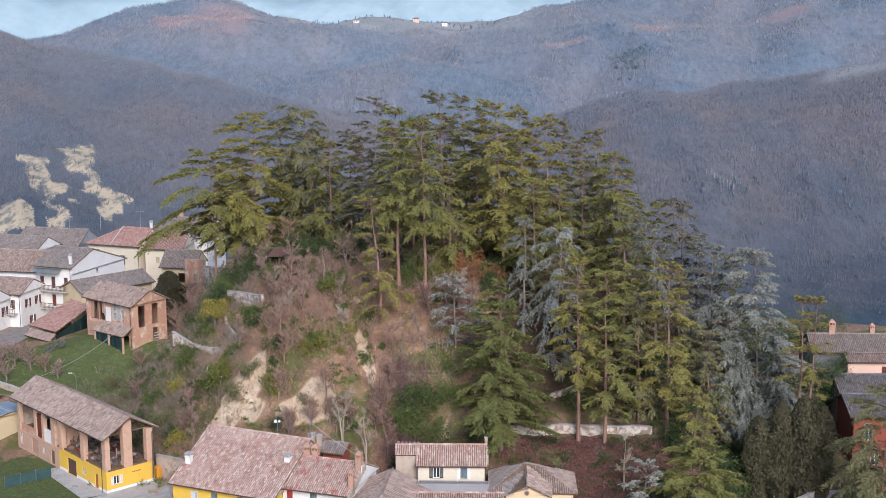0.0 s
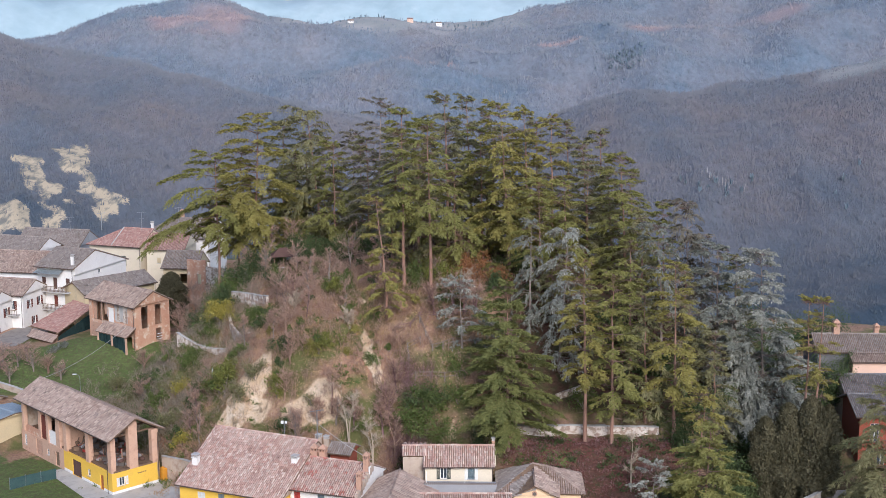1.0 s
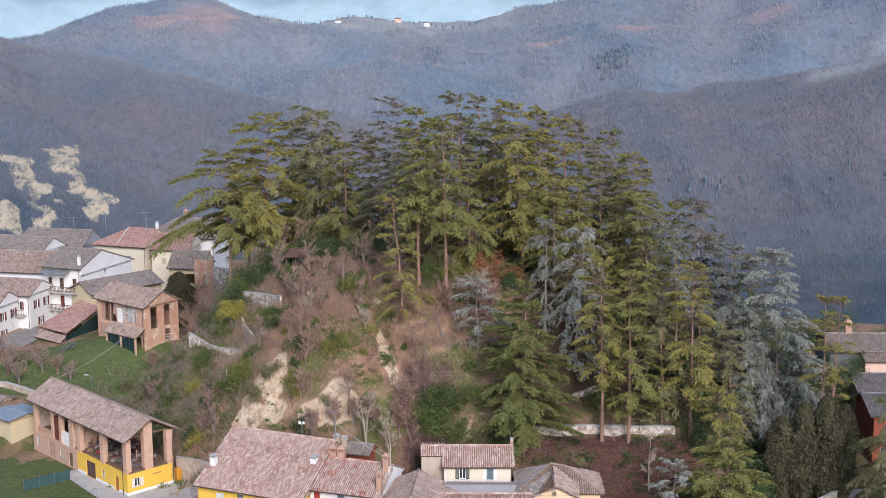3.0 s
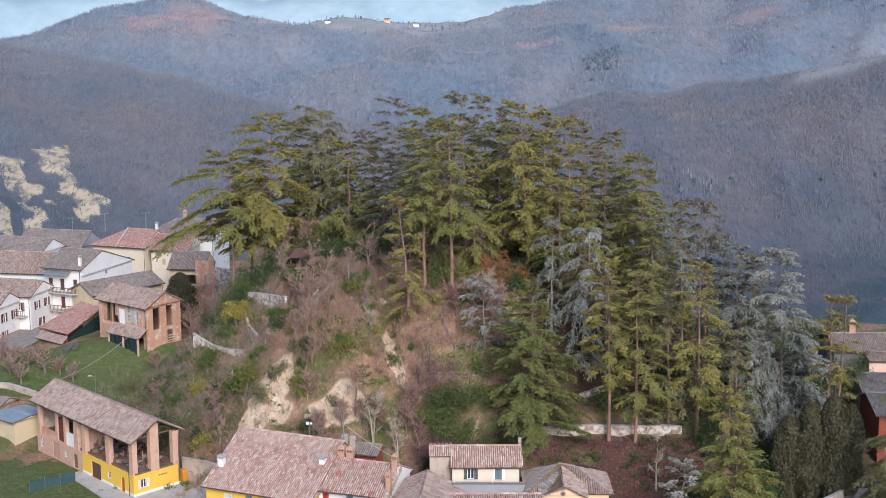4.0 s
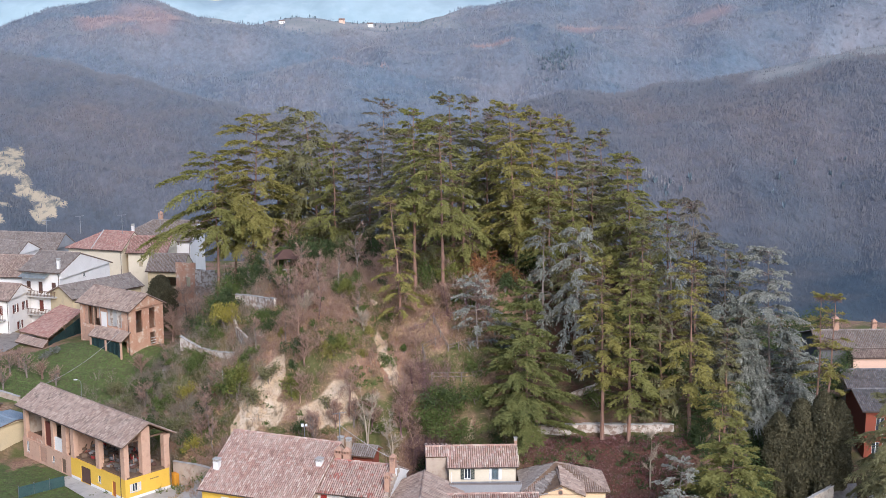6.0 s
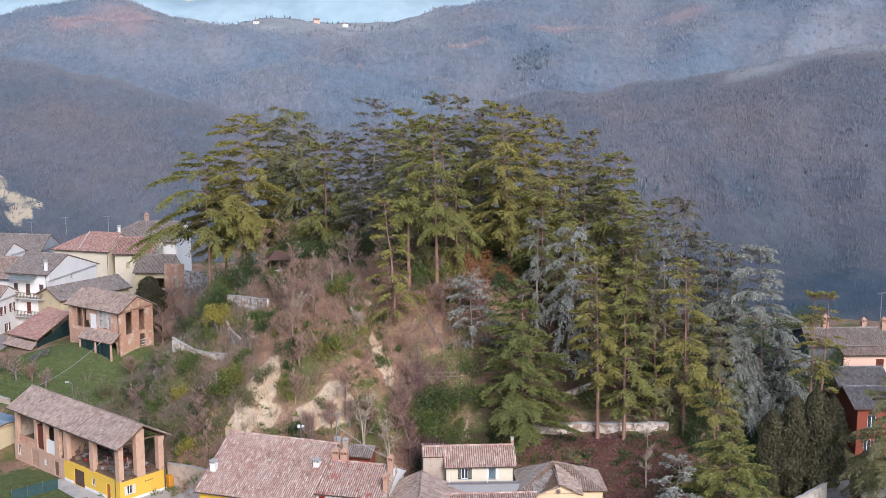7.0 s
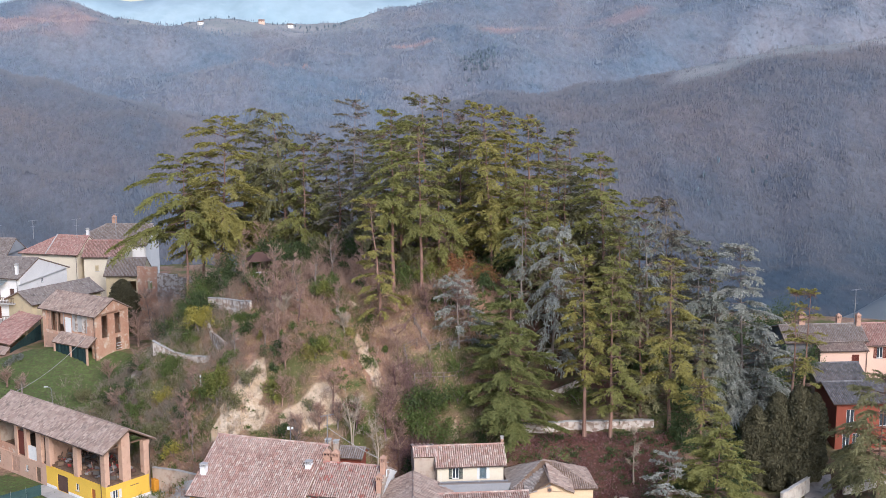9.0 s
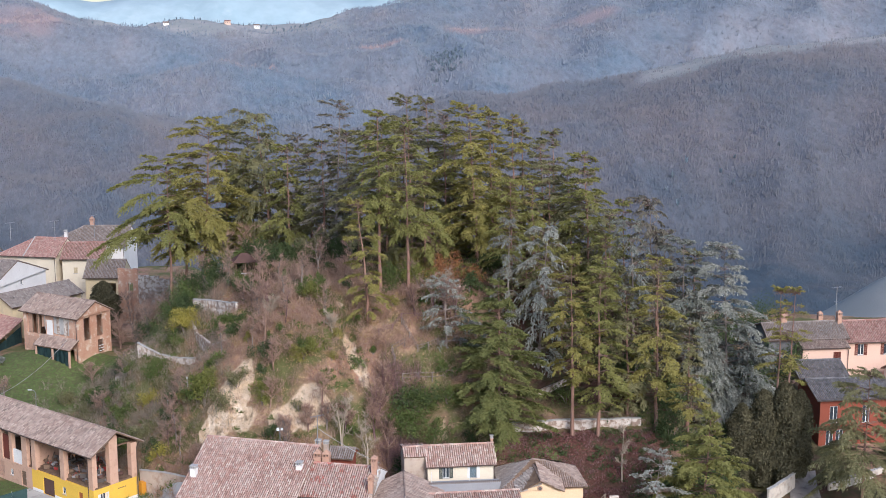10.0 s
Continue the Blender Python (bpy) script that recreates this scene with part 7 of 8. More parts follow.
def brush(name, label, pts, hts, material, seed, blades=12, width=0.05, flare=0.55):
    """Thickets of thin arching stems with side twigs, too many to count."""
    rng = np.random.default_rng(seed)
    pts = np.asarray(pts)
    n = len(pts)
    m = n * blades
    b = np.repeat(np.stack([pts[:, 0], pts[:, 1], ground(pts[:, 0], pts[:, 1]) - 0.1], -1), blades, 0)
    b[:, :2] += rng.normal(0, 0.28, (m, 2))
    hh = np.repeat(np.asarray(hts), blades) * rng.uniform(0.4, 1.1, m)
    e = np.concatenate([rng.normal(0, flare * 0.8, (m, 2)), np.ones((m, 1))], 1)
    v, f = needle_tris(b + unit(e) * hh[:, None] * 0.4, e, rng.normal(0, 1, (m, 3)), hh, np.full(m, width))
    vs, fs = [v], [f]
    for lo, hi, k in ((0.25, 0.6, 0.5), (0.45, 0.8, 0.45), (0.6, 0.95, 0.4)):
        b2 = b + unit(e) * (hh * rng.uniform(lo, hi, m))[:, None]
        e2 = unit(e) * 0.5 + rng.normal(0, 0.7, (m, 3)) + np.array([0, 0, 0.15])
        h2 = hh * k * rng.uniform(0.6, 1.2, m)
        v, f = needle_tris(b2 + unit(e2) * h2[:, None] * 0.4, e2, rng.normal(0, 1, (m, 3)), h2, np.full(m, width * 0.75))
        vs.append(v)
        fs.append(f + sum(len(q) for q in vs[:-1]))
    return tagged(new(name, mesh_np(name, np.concatenate(vs), np.concatenate(fs), material)), label, "undergrowth", kind="stuff")


def scatter(n, seed, box_, accept):
    rng = np.random.default_rng(seed)
    x = rng.uniform(box_[0], box_[1], n * 4)
    y = rng.uniform(box_[2], box_[3], n * 4)
    keep = rng.random(n * 4) < accept(x, y)
    return np.stack([x, y], -1)[keep][:n]


def sand_at(x, y):
    return ground_zones(x, y, x * 0)[1]


def slope_ok(x, y):
    r = knoll_r(x, y)
    g, s, _, _ = ground_zones(x, y, x * 0)
    chute = gauss(x, y, -7.0, 169.5, 1.7, 5.0)
    return (1 - 0.95 * np.clip(chute * 1.4, 0, 1)) * (r < 1.08) * (r > 0.25) * (1 - 0.75 * s) * (1 - 0.6 * g) * (0.25 + 0.75 * (fbm(x, y, 0.16, 3, 61) > -0.15))


p = scatter(2000, 61, (-34, 12, 160, 196), slope_ok)
brush("brown_brushwood", "brown leafless brushwood on the steep slope", p, np.random.default_rng(1).uniform(0.7, 2.2, len(p)), M["twig"], 62)
p = scatter(260, 63, (-4.0, 1.5, 158, 170), slope_ok)
brush("reddish_brushwood", "reddish bare saplings at the foot of the slope", p, np.random.default_rng(2).uniform(1.0, 3.4, len(p)), M["twig_red"], 64, 14, 0.05, 0.5)
p = scatter(2100, 65, (-56, -24, 166, 206), lambda x, y: np.clip(1.2 - ground_zones(x, y, x * 0)[0] * 1.1 - sand_at(x, y), 0, 1) * ((y > 174) | (x > -29)) * ((knoll_r(x, y) < 1.05) | (y > 186 + 0.9 * (x + 56) * -1)))
brush("grey_brushwood", "grey leafless thicket beside the grassy bank", p, np.random.default_rng(3).uniform(0.8, 2.2, len(p)), M["twig_grey"], 66)
p = scatter(800, 67, (11, 33, 158, 168), lambda x, y: 0.5 + 0 * x)
brush("litter_brushwood", "low dry stalks among the cedars", p, np.random.default_rng(4).uniform(0.2, 0.7, len(p)), M["twig_red"], 68, 10, 0.05, 0.8)
p = scatter(500, 69, (-40, 45, 178, 225), lambda x, y: (knoll_r(x, y) < 0.9) * 0.8)
brush("hilltop_brushwood", "bare undergrowth below the cedars on the hilltop", p, np.random.default_rng(5).uniform(1.0, 3.6, len(p)), M["twig"], 70, 10)

SHRUBS = [  # x, y, height, radius, leaf, label
    (-31.3, 190.2, 4.4, 2.2, "shrub_yellow", "round shrub covered in yellow leaves above the garden wall"),
    (-25.5, 184.6, 2.0, 1.8, "shrub", "dark green evergreen bush on the slope"),
    (-27.6, 173.0, 5.2, 2.2, "shrub_lime", "tall light green bush beside the sandy cliff"),
    (-31.5, 195.5, 3.6, 2.6, "ivy", "dark green evergreen bush near the hilltop path"),
    (-27.5, 197.0, 3.2, 2.2, "ivy", "dark green evergreen bush near the hilltop path"),
    (-23.0, 193.5, 1.6, 1.6, "shrub", "low green bush by the summer house"),
    (-12.2, 183.0, 1.7, 1.5, "shrub", "low bright green bush on the slope"),
    (-18.4, 166.5, 2.4, 1.1, "ivy", "dark ivy clump on the sandy cliff"),
    (-26.5, 161.5, 2.0, 1.6, "shrub", "green bush behind the tiled roof"),
    (-38.5, 178.5, 2.2, 1.6, "shrub", "yellowish green bush on the bank"),
    (-33.8, 173.0, 1.8, 1.3, "shrub_yellow", "yellowish bush on the bank"),
    (-35.0, 187.5, 2.2, 1.9, "shrub", "green bush below the garden wall"),
    (-41.5, 184.0, 1.9, 1.6, "ivy", "dark bush on the grassy bank"),
    (-46.5, 187.0, 1.7, 1.5, "ivy", "dark bush on the grassy bank"),
    (-0.5, 162.0, 3.2, 2.4, "ivy", "dark evergreen hedge behind the cream house"),
    (3.0, 162.5, 3.4, 2.2, "ivy", "dark evergreen hedge behind the cream house"),
    (7.5, 162.5, 2.6, 1.8, "ivy", "dark ivy below the green cedar"),
    (2.8, 182.0, 3.4, 2.2, "shrub_lime", "yellowish green bush between the cedar trunks"),
    (-1.0, 182.5, 3.6, 2.0, "shrub", "green bush between the cedar trunks"),
    (7.0, 184.0, 3.8, 2.2, "russet", "bush with withered russet leaves between the cedar trunks"),
    (5.0, 183.0, 2.8, 1.7, "russet", "bush with withered russet leaves between the cedar trunks"),
    (10.4, 182.6, 2.8, 1.7, "russet", "bush with withered russet leaves between the cedar trunks"),
    (10.0, 181.0, 2.6, 1.8, "ivy", "dark green bush between the cedar trunks"),
    (-8.0, 196.0, 3.0, 2.4, "ivy", "dark green bush under the grove"),
    (-16.0, 199.0, 2.6, 2.2, "ivy", "dark green bush under the grove"),
    (-21.0, 205.0, 3.0, 2.4, "ivy", "dark green bush under the grove"),
    (14.0, 188.0, 3.4, 2.4, "ivy", "dark green bush under the grove"),
    (40.0, 160.0, 3.6, 3.0, "ivy", "dark evergreen bush near the lane"),
    (44.0, 170.0, 7.0, 3.6, "ivy", "tall dark evergreen bush behind the cypresses"),
    (37.0, 170.0, 6.0, 3.6, "ivy", "tall dark evergreen bush under the blue cedars"),
    # undergrowth added to stand in for the deep shade between the trees
    (33.0, 175.0, 4.0, 3.0, "ivy", "dark evergreen undergrowth added to fill the shade below the cedars"),
    (29.0, 178.0, 4.0, 3.0, "ivy", "dark evergreen undergrowth added to fill the shade below the cedars"),
    (24.0, 179.0, 3.6, 2.8, "ivy", "dark evergreen undergrowth added to fill the shade below the cedars"),
    (41.0, 179.0, 6.0, 3.6, "ivy", "dark evergreen undergrowth added to fill the shade below the cedars"),
    (47.5, 174.5, 6.0, 3.4, "ivy", "dark evergreen undergrowth added to fill the shade behind the cypresses"),
    (52.0, 176.5, 6.0, 3.2, "ivy", "dark evergreen undergrowth added to fill the shade behind the cypresses"),
    (38.5, 165.0, 4.6, 2.8, "ivy", "dark evergreen bush near the lane"),
    (41.5, 164.5, 5.0, 2.6, "ivy", "dark evergreen bush near the lane"),
    (35.0, 164.0, 3.4, 2.4, "ivy", "dark evergreen bush by the retaining wall"),
    (31.5, 155.5, 2.6, 2.6, "ivy", "dark evergreen bush below the front cedar"),
    (38.0, 154.5, 3.4, 2.6, "ivy", "dark evergreen bush below the front cedar"),
    (53.0, 199.0, 6.0, 3.6, "ivy", "dark evergreen thicket behind the hill"),
    (58.0, 186.6, 10.2, 2.7, "ivy", "tall dark evergreen bush against the grey house"),
    (61.4, 187.2, 10.8, 2.6, "ivy", "tall dark evergreen bush against the grey house"),
    (54.8, 185.6, 8.6, 2.6, "ivy", "tall dark evergreen bush beside the grey house"),
    (-14.8, 167.6, 1.6, 1.0, "dull", "grey-green bush growing out of the clay"),
    (56.0, 207.0, 6.5, 3.8, "ivy", "dark evergreen thicket behind the houses"),
    (49.5, 205.0, 6.5, 3.8, "ivy", "dark evergreen thicket behind the hill"),
    (61.0, 214.0, 6.0, 3.8, "ivy", "dark evergreen thicket behind the houses"),
    (67.0, 216.0, 6.0, 3.6, "ivy", "dark evergreen thicket behind the houses"),
    (46.5, 199.0, 6.0, 3.4, "ivy", "dark evergreen thicket behind the hill"),
    (54.5, 217.0, 6.5, 4.0, "ivy", "dark evergreen thicket behind the hill"),
    (55.4, 171.5, 7.0, 2.2, "ivy", "dark evergreen bush between the cypresses and the houses"),
    (55.8, 177.0, 6.5, 2.0, "ivy", "dark evergreen bush between the cypresses and the houses"),
    (55.0, 184.0, 6.0, 2.4, "ivy", "dark evergreen bush beside the grey house"),
    (35.0, 158.0, 4.0, 2.6, "ivy", "dark evergreen bush at the end of the leafy bank"),
    (32.5, 159.5, 3.4, 2.2, "ivy", "dark evergreen bush at the end of the leafy bank"),
    (56.0, 189.0, 5.0, 2.6, "ivy", "dark evergreen bush beside the grey house"),
    (-64.5, 212.5, 1.0, 0.9, "blue", "low blue-grey clipped bush by the shed"),
    (-63.0, 213.6, 1.0, 0.9, "blue", "low blue-grey clipped bush by the shed"),
    (25.0, 150.5, 2.4, 2.4, "ivy", "dark evergreen bush beside the wood pile"),
    (39.5, 149.0, 3.2, 2.2, "green", "green garden bush below the cedar"),
    (-31.0, 199.0, 4.4, 2.5, "shrub", "green evergreen bush near the hilltop path"),
    (-27.5, 201.5, 4.4, 2.5, "ivy", "dark green evergreen bush near the hilltop path"),
    (-34.5, 203.0, 4.2, 2.4, "shrub", "green evergreen bush near the hilltop path"),
    (-24.2, 200.0, 3.4, 2.0, "shrub", "green evergreen bush behind the summer house"),
    (-36.0, 198.5, 3.2, 2.1, "ivy", "dark green evergreen bush above the garden wall"),
    (-37.5, 206.0, 3.4, 2.2, "ivy", "dark green evergreen bush near the hilltop path"),
    (-20.5, 202.0, 3.2, 2.0, "ivy", "dark green evergreen bush under the grove"),
    (0.3, 164.6, 5.2, 2.2, "shrub", "glossy green laurel bush at the foot of the slope"),
    (2.6, 164.2, 5.0, 2.1, "shrub", "glossy green laurel bush at the foot of the slope"),
    (-1.6, 165.2, 4.6, 1.9, "shrub", "glossy green laurel bush at the foot of the slope"),
    (-13.1, 180.6, 2.0, 1.8, "shrub_lime", "fresh green bush high on the slope"),
    (-13.0, 171.2, 2.0, 1.5, "shrub_lime", "fresh green bush above the sandy bluff"),
    (-19.7, 169.6, 3.4, 1.5, "shrub_lime", "green bush between the sandy faces"),
]
for i, (sx, sy, sh, sr, leaf, lab) in enumerate(SHRUBS):
    shrub(sx, sy, sh, sr, leaf, lab, 400 + i)

SLOPE_WORDS = {'ivy': 'dark green evergreen bush on the overgrown slope', 'shrub': 'fresh green leafy bush on the overgrown slope', 'dull': 'grey-green bush on the overgrown slope', 'olive': 'olive yellow-green bush on the wooded slope', 'shrub_yellow': 'yellowish green bush on the overgrown slope'}
SLOPE_BUSHES = [  # x, y, height, radius, leaf
    (-22.0, 192.0, 1.5, 1.7, 'ivy'),
    (-33.0, 191.0, 2.0, 1.8, 'shrub'),
    (-24.0, 183.0, 2.2, 2.0, 'shrub'),
    (-23.0, 183.5, 1.6, 1.5, 'ivy'),
    (-28.6, 174.5, 3.6, 2.0, 'shrub'),
    (-36.0, 184.0, 2.0, 1.5, 'shrub_yellow'),
    (-12.0, 181.0, 2.0, 1.6, 'shrub'),
    (-14.0, 182.0, 1.6, 1.3, 'shrub'),
    (-19.0, 174.0, 2.6, 1.7, 'ivy'),
    (-14.0, 171.0, 1.6, 1.6, 'olive'),
    (-23.0, 172.0, 2.4, 1.6, 'dull'),
    (-1.0, 190.0, 3.2, 1.9, 'olive'),
    (3.0, 187.0, 3.0, 1.9, 'olive'),
    (5.0, 191.0, 3.0, 1.8, 'olive'),
    (5.0, 169.0, 2.4, 1.6, 'shrub'),
    (9.0, 172.0, 2.6, 1.8, 'ivy'),
    (22.0, 170.0, 2.0, 2.0, 'shrub'),
    (-18.0, 198.0, 3.0, 2.2, 'ivy'),
    (-14.0, 200.0, 2.6, 2.0, 'dull'),
    (-40.0, 194.0, 2.0, 1.6, 'dull'),
    (-42.0, 202.0, 1.8, 1.5, 'ivy'),
    (-34.0, 185.0, 1.6, 1.4, 'dull'),
    (-25.0, 171.0, 2.2, 1.5, 'dull'),
    (-42.0, 195.0, 1.8, 1.5, 'dull'),
    (-30.57, 203, 3.6, 2.8, 'ivy'),
    (-32.72, 200, 2.6, 2.0, 'shrub'),
    (-33.76, 196, 2.4, 1.8, 'dull'),
    (-0.0, 167.0, 3.0, 2.4, 'shrub'),
    (2.0, 167.0, 3.0, 2.4, 'ivy'),
    (1.0, 167.0, 2.6, 2.2, 'shrub'),
    (-1.0, 167.0, 2.4, 2.0, 'ivy'),
    (5.0, 167.0, 2.2, 1.8, 'shrub'),
    (-47.0, 195.0, 2.0, 1.8, 'dull'),
    (-45.0, 198.0, 2.0, 1.7, 'ivy'),
    (-40.0, 185.0, 2.4, 1.7, 'shrub'),
    (-51.0, 201.0, 1.8, 1.6, 'dull'),
    (-36.0, 177.0, 2.4, 1.8, 'dull'),
]
for i, (sx, sy, sh, sr, leaf) in enumerate(SLOPE_BUSHES):
    shrub(sx, sy, sh, sr, leaf, SLOPE_WORDS[leaf], 800 + i)

BARE = [  # x, y, height, spread, bark, stems
    (-9.2, 163.5, 9.0, 1.4, "twig_pale", 2, "slim pale leafless tree below the slope"),
    (-6.0, 162.0, 9.5, 1.6, "twig_pale", 2, "slim pale leafless tree below the slope"),
    (-3.2, 163.0, 7.5, 1.6, "twig", 2, "thin leafless tree below the slope"),
    (-11.8, 166.5, 7.0, 1.5, "twig", 2, "thin leafless tree below the slope"),
    (-4.5, 166.0, 7.5, 1.8, "twig_red", 3, "reddish leafless tree on the slope"),
    (-1.5, 168.0, 7.0, 1.8, "twig_red", 3, "reddish leafless tree on the slope"),
    (-14.0, 184.0, 6.0, 1.4, "bark_grey", 2, "leafless tree with bare grey stems"),
    (-16.5, 180.0, 5.0, 1.6, "bark_grey", 3, "leafless tree with bare grey stems"),
    (-20.5, 183.0, 5.0, 1.8, "bark_grey", 3, "spreading leafless tree on the slope"),
    (-11.0, 177.0, 4.5, 1.5, "bark_grey", 2, "small leafless tree on the slope"),
    (-21.0, 176.0, 5.0, 1.2, "bark_grey", 1, "small leafless tree on the slope"),
    (-39.5, 216.0, 6.5, 2.4, "bark_grey", 3, "leafless tree beside the ruined wall"),
    (-36.5, 209.0, 6.5, 2.2, "bark_grey", 3, "leafless tree beside the ruined wall"),
    (-29.0, 201.0, 6.5, 1.8, "bark_grey", 2, "leafless tree below the cedars"),
    (-25.5, 203.5, 7.0, 1.8, "bark_grey", 2, "leafless tree below the cedars"),
    (-41.0, 197.0, 4.5, 1.9, "bark_grey", 3, "leafless bush tree above the grass"),
    (-11.5, 190.0, 6.5, 2.0, "bark_grey", 2, "leafless tree below the cedars"),
    (-6.5, 186.0, 6.0, 1.8, "bark_grey", 2, "leafless tree below the cedars"),
    (6.0, 188.0, 6.0, 1.8, "twig_red", 2, "reddish leafless tree below the cedars"),
    (27.5, 160.0, 8.0, 1.6, "twig_pale", 1, "slim leafless tree by the leafy bank"),
    (-76.0, 208.5, 3.4, 2.2, "twig_red", 4, "reddish leafless garden bush below the white houses"),
    (-72.0, 206.5, 3.2, 2.0, "twig_red", 4, "reddish leafless garden bush below the white houses"),
    (-68.5, 210.5, 3.0, 1.8, "bark_grey", 4, "leafless garden bush beside the shed"),
    (-69.0, 203.0, 4.5, 1.8, "bark_grey", 3, "leafless garden tree on the grass"),
    (-75.0, 212.0, 4.5, 2.0, "twig_red", 3, "reddish leafless garden tree"),
    (-69.6, 208.6, 3.4, 2.0, "bark_grey", 4, "grey leafless garden bush on the grass"),
    (-66.4, 207.0, 3.6, 2.1, "bark_grey", 4, "grey leafless garden bush on the grass"),
    (-63.6, 206.0, 3.0, 1.8, "twig", 4, "brown leafless garden bush on the grass"),
    (-72.5, 210.0, 3.2, 1.9, "bark_grey", 4, "grey leafless garden bush below the white houses"),
    (-60.8, 204.0, 2.6, 1.7, "bark_grey", 4, "grey leafless garden bush on the grass"),
    (-16.8, 166.2, 3.0, 1.3, "bark_grey", 3, "leafless thicket tree at the foot of the clay"),
    (-13.6, 165.8, 3.4, 1.4, "twig", 3, "leafless thicket tree at the foot of the clay"),
    (-11.2, 165.6, 3.8, 1.5, "bark_grey", 3, "leafless thicket tree at the foot of the clay"),
    (-8.8, 164.8, 4.2, 1.5, "twig_red", 3, "reddish leafless thicket tree at the foot of the clay"),
    (-4.4, 166.2, 5.2, 1.6, "twig_red", 4, "reddish leafless thicket tree on the slope"),
    (-3.4, 168.4, 5.0, 1.6, "twig_red", 4, "reddish leafless thicket tree on the slope"),
    (-42.5, 227.0, 5.5, 2.6, "bark_grey", 4, "leafless thicket tree in front of the ruined wall"),
    (-38.5, 222.5, 5.5, 2.4, "twig", 4, "leafless thicket tree in front of the ruined wall"),
    (-44.5, 219.0, 4.5, 2.2, "twig", 4, "leafless thicket tree on the bank"),
    (-41.0, 211.0, 4.0, 2.2, "bark_grey", 4, "leafless thicket tree on the bank"),
    (-47.5, 206.0, 3.5, 2.0, "twig", 4, "leafless thicket tree on the bank"),
    (-44.0, 192.0, 3.5, 2.0, "bark_grey", 4, "leafless thicket tree on the bank"),
    (-38.0, 186.0, 3.5, 2.0, "twig", 4, "leafless thicket tree on the bank"),
    (-44.0, 231.0, 8.0, 2.6, "bark_grey", 4, "leafless thicket tree in front of the ruined wall"),
    (-41.0, 230.0, 8.5, 2.6, "bark_grey", 4, "leafless thicket tree in front of the ruined wall"),
    (-38.0, 229.0, 8.0, 2.6, "bark_grey", 4, "leafless thicket tree in front of the ruined wall"),
    (-36.0, 218.0, 7.5, 2.4, "twig", 4, "leafless thicket tree below the cedars"),
    (-45.5, 225.0, 5.5, 2.4, "twig", 4, "leafless thicket tree in front of the ruined wall"),
    (-40.0, 220.0, 6.5, 2.4, "bark_grey", 4, "leafless thicket tree below the cedars"),
    (-33.0, 209.0, 6.5, 2.2, "twig", 3, "leafless thicket tree below the cedars"),
    (-22.5, 207.0, 6.5, 2.2, "twig", 3, "leafless thicket tree below the cedars"),
    (-47.0, 176.0, 4.0, 1.7, "bark_grey", 3, "leafless bush tree behind the barn"),
    (-52.0, 183.0, 4.0, 1.7, "bark_grey", 3, "leafless bush tree behind the barn"),
]
for q in range(22):   # a reddish thicket right of the chute
    rq = random.Random(1700 + q)
    BARE.append((rq.uniform(-5.0, 7.5), rq.uniform(163.5, 178.0), rq.uniform(2.6, 5.5), rq.uniform(1.0, 1.8), rq.choice(("twig_red", "twig_red", "bark_grey", "twig")), rq.choice((2, 3, 4)), "reddish leafless thicket tree on the slope"))
for q in range(46):   # more of them all over the slope, where the clay is not bare
    rq = random.Random(1500 + q)
    bx, by = rq.uniform(-33, 9), rq.uniform(164, 197)
    if 0.32 < float(knoll_r(np.array(bx), np.array(by))) < 1.02 and float(sand_at(np.array([bx]), np.array([by]))[0]) < 0.2 and float(gauss(bx, by, -7.0, 168.5, 2.4, 6.0)) < 0.3:
        BARE.append((bx, by, rq.uniform(2.6, 6.0), rq.uniform(1.1, 1.9), rq.choice(("bark_grey", "bark_grey", "twig", "twig_red", "twig_pale")), rq.choice((1, 2, 3, 3)), "small leafless tree on the overgrown slope"))
for i, (bx, by, bh, bs, bark, stems, lab) in enumerate(BARE):
    if not overgrown(bx, by):
        continue
    bare_tree(bx, by, bh, bs, bark, lab, 500 + i, stems=stems, twigs=560 if "thicket" in lab else 380)


def far_woods(name, label, n, seed, rmin, rmax, amin, amax, h, w, accept=None, blades=3):
    """Leafless woodland on the far hills: slim upright stems with a few spreading boughs, too many to count."""
    rng = np.random.default_rng(seed)
    a = np.radians(rng.uniform(amin, amax, n))
    d = np.sqrt(rng.uniform(rmin ** 2, rmax ** 2, n))
    x, y = d * np.sin(a), d * np.cos(a)
    if accept is not None:
        k = rng.random(n) < accept(x, y, d, np.degrees(a))
        x, y = x[k], y[k]
    n = len(x)
    base = np.repeat(np.stack([x, y, ground(x, y) - 1.0], -1), blades, 0)
    m = n * blades
    hh = np.repeat(h * rng.uniform(0.55, 1.3, n), blades) * rng.uniform(0.7, 1.05, m)
    base[:, :2] += rng.normal(0, h * 0.22, (m, 2))
    e = np.concatenate([rng.normal(0, 0.16, (m, 2)), np.ones((m, 1))], 1)
    # faces turned towards the camera and the sun so that they shade evenly
    up = rng.normal(0, 0.22, (m, 3)) + np.array([0, -1.0, 0.6])
    v, f = needle_tris(base + unit(e) * hh[:, None] * 0.4, e, up, hh, w * rng.uniform(0.6, 1.4, m))
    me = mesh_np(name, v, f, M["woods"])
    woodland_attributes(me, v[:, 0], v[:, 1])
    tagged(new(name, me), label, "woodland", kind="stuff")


def not_open(x, y, d, a):
    _, s, _, m = ground_zones(x, y, x * 0)
    return (1 - 0.95 * s) * (1 - 0.96 * m) * (1 - 0.6 * russet_at(x, y)) * (0.7 + 0.3 * (fbm(x, y, 1 / 60, 3, 71) > -0.1))


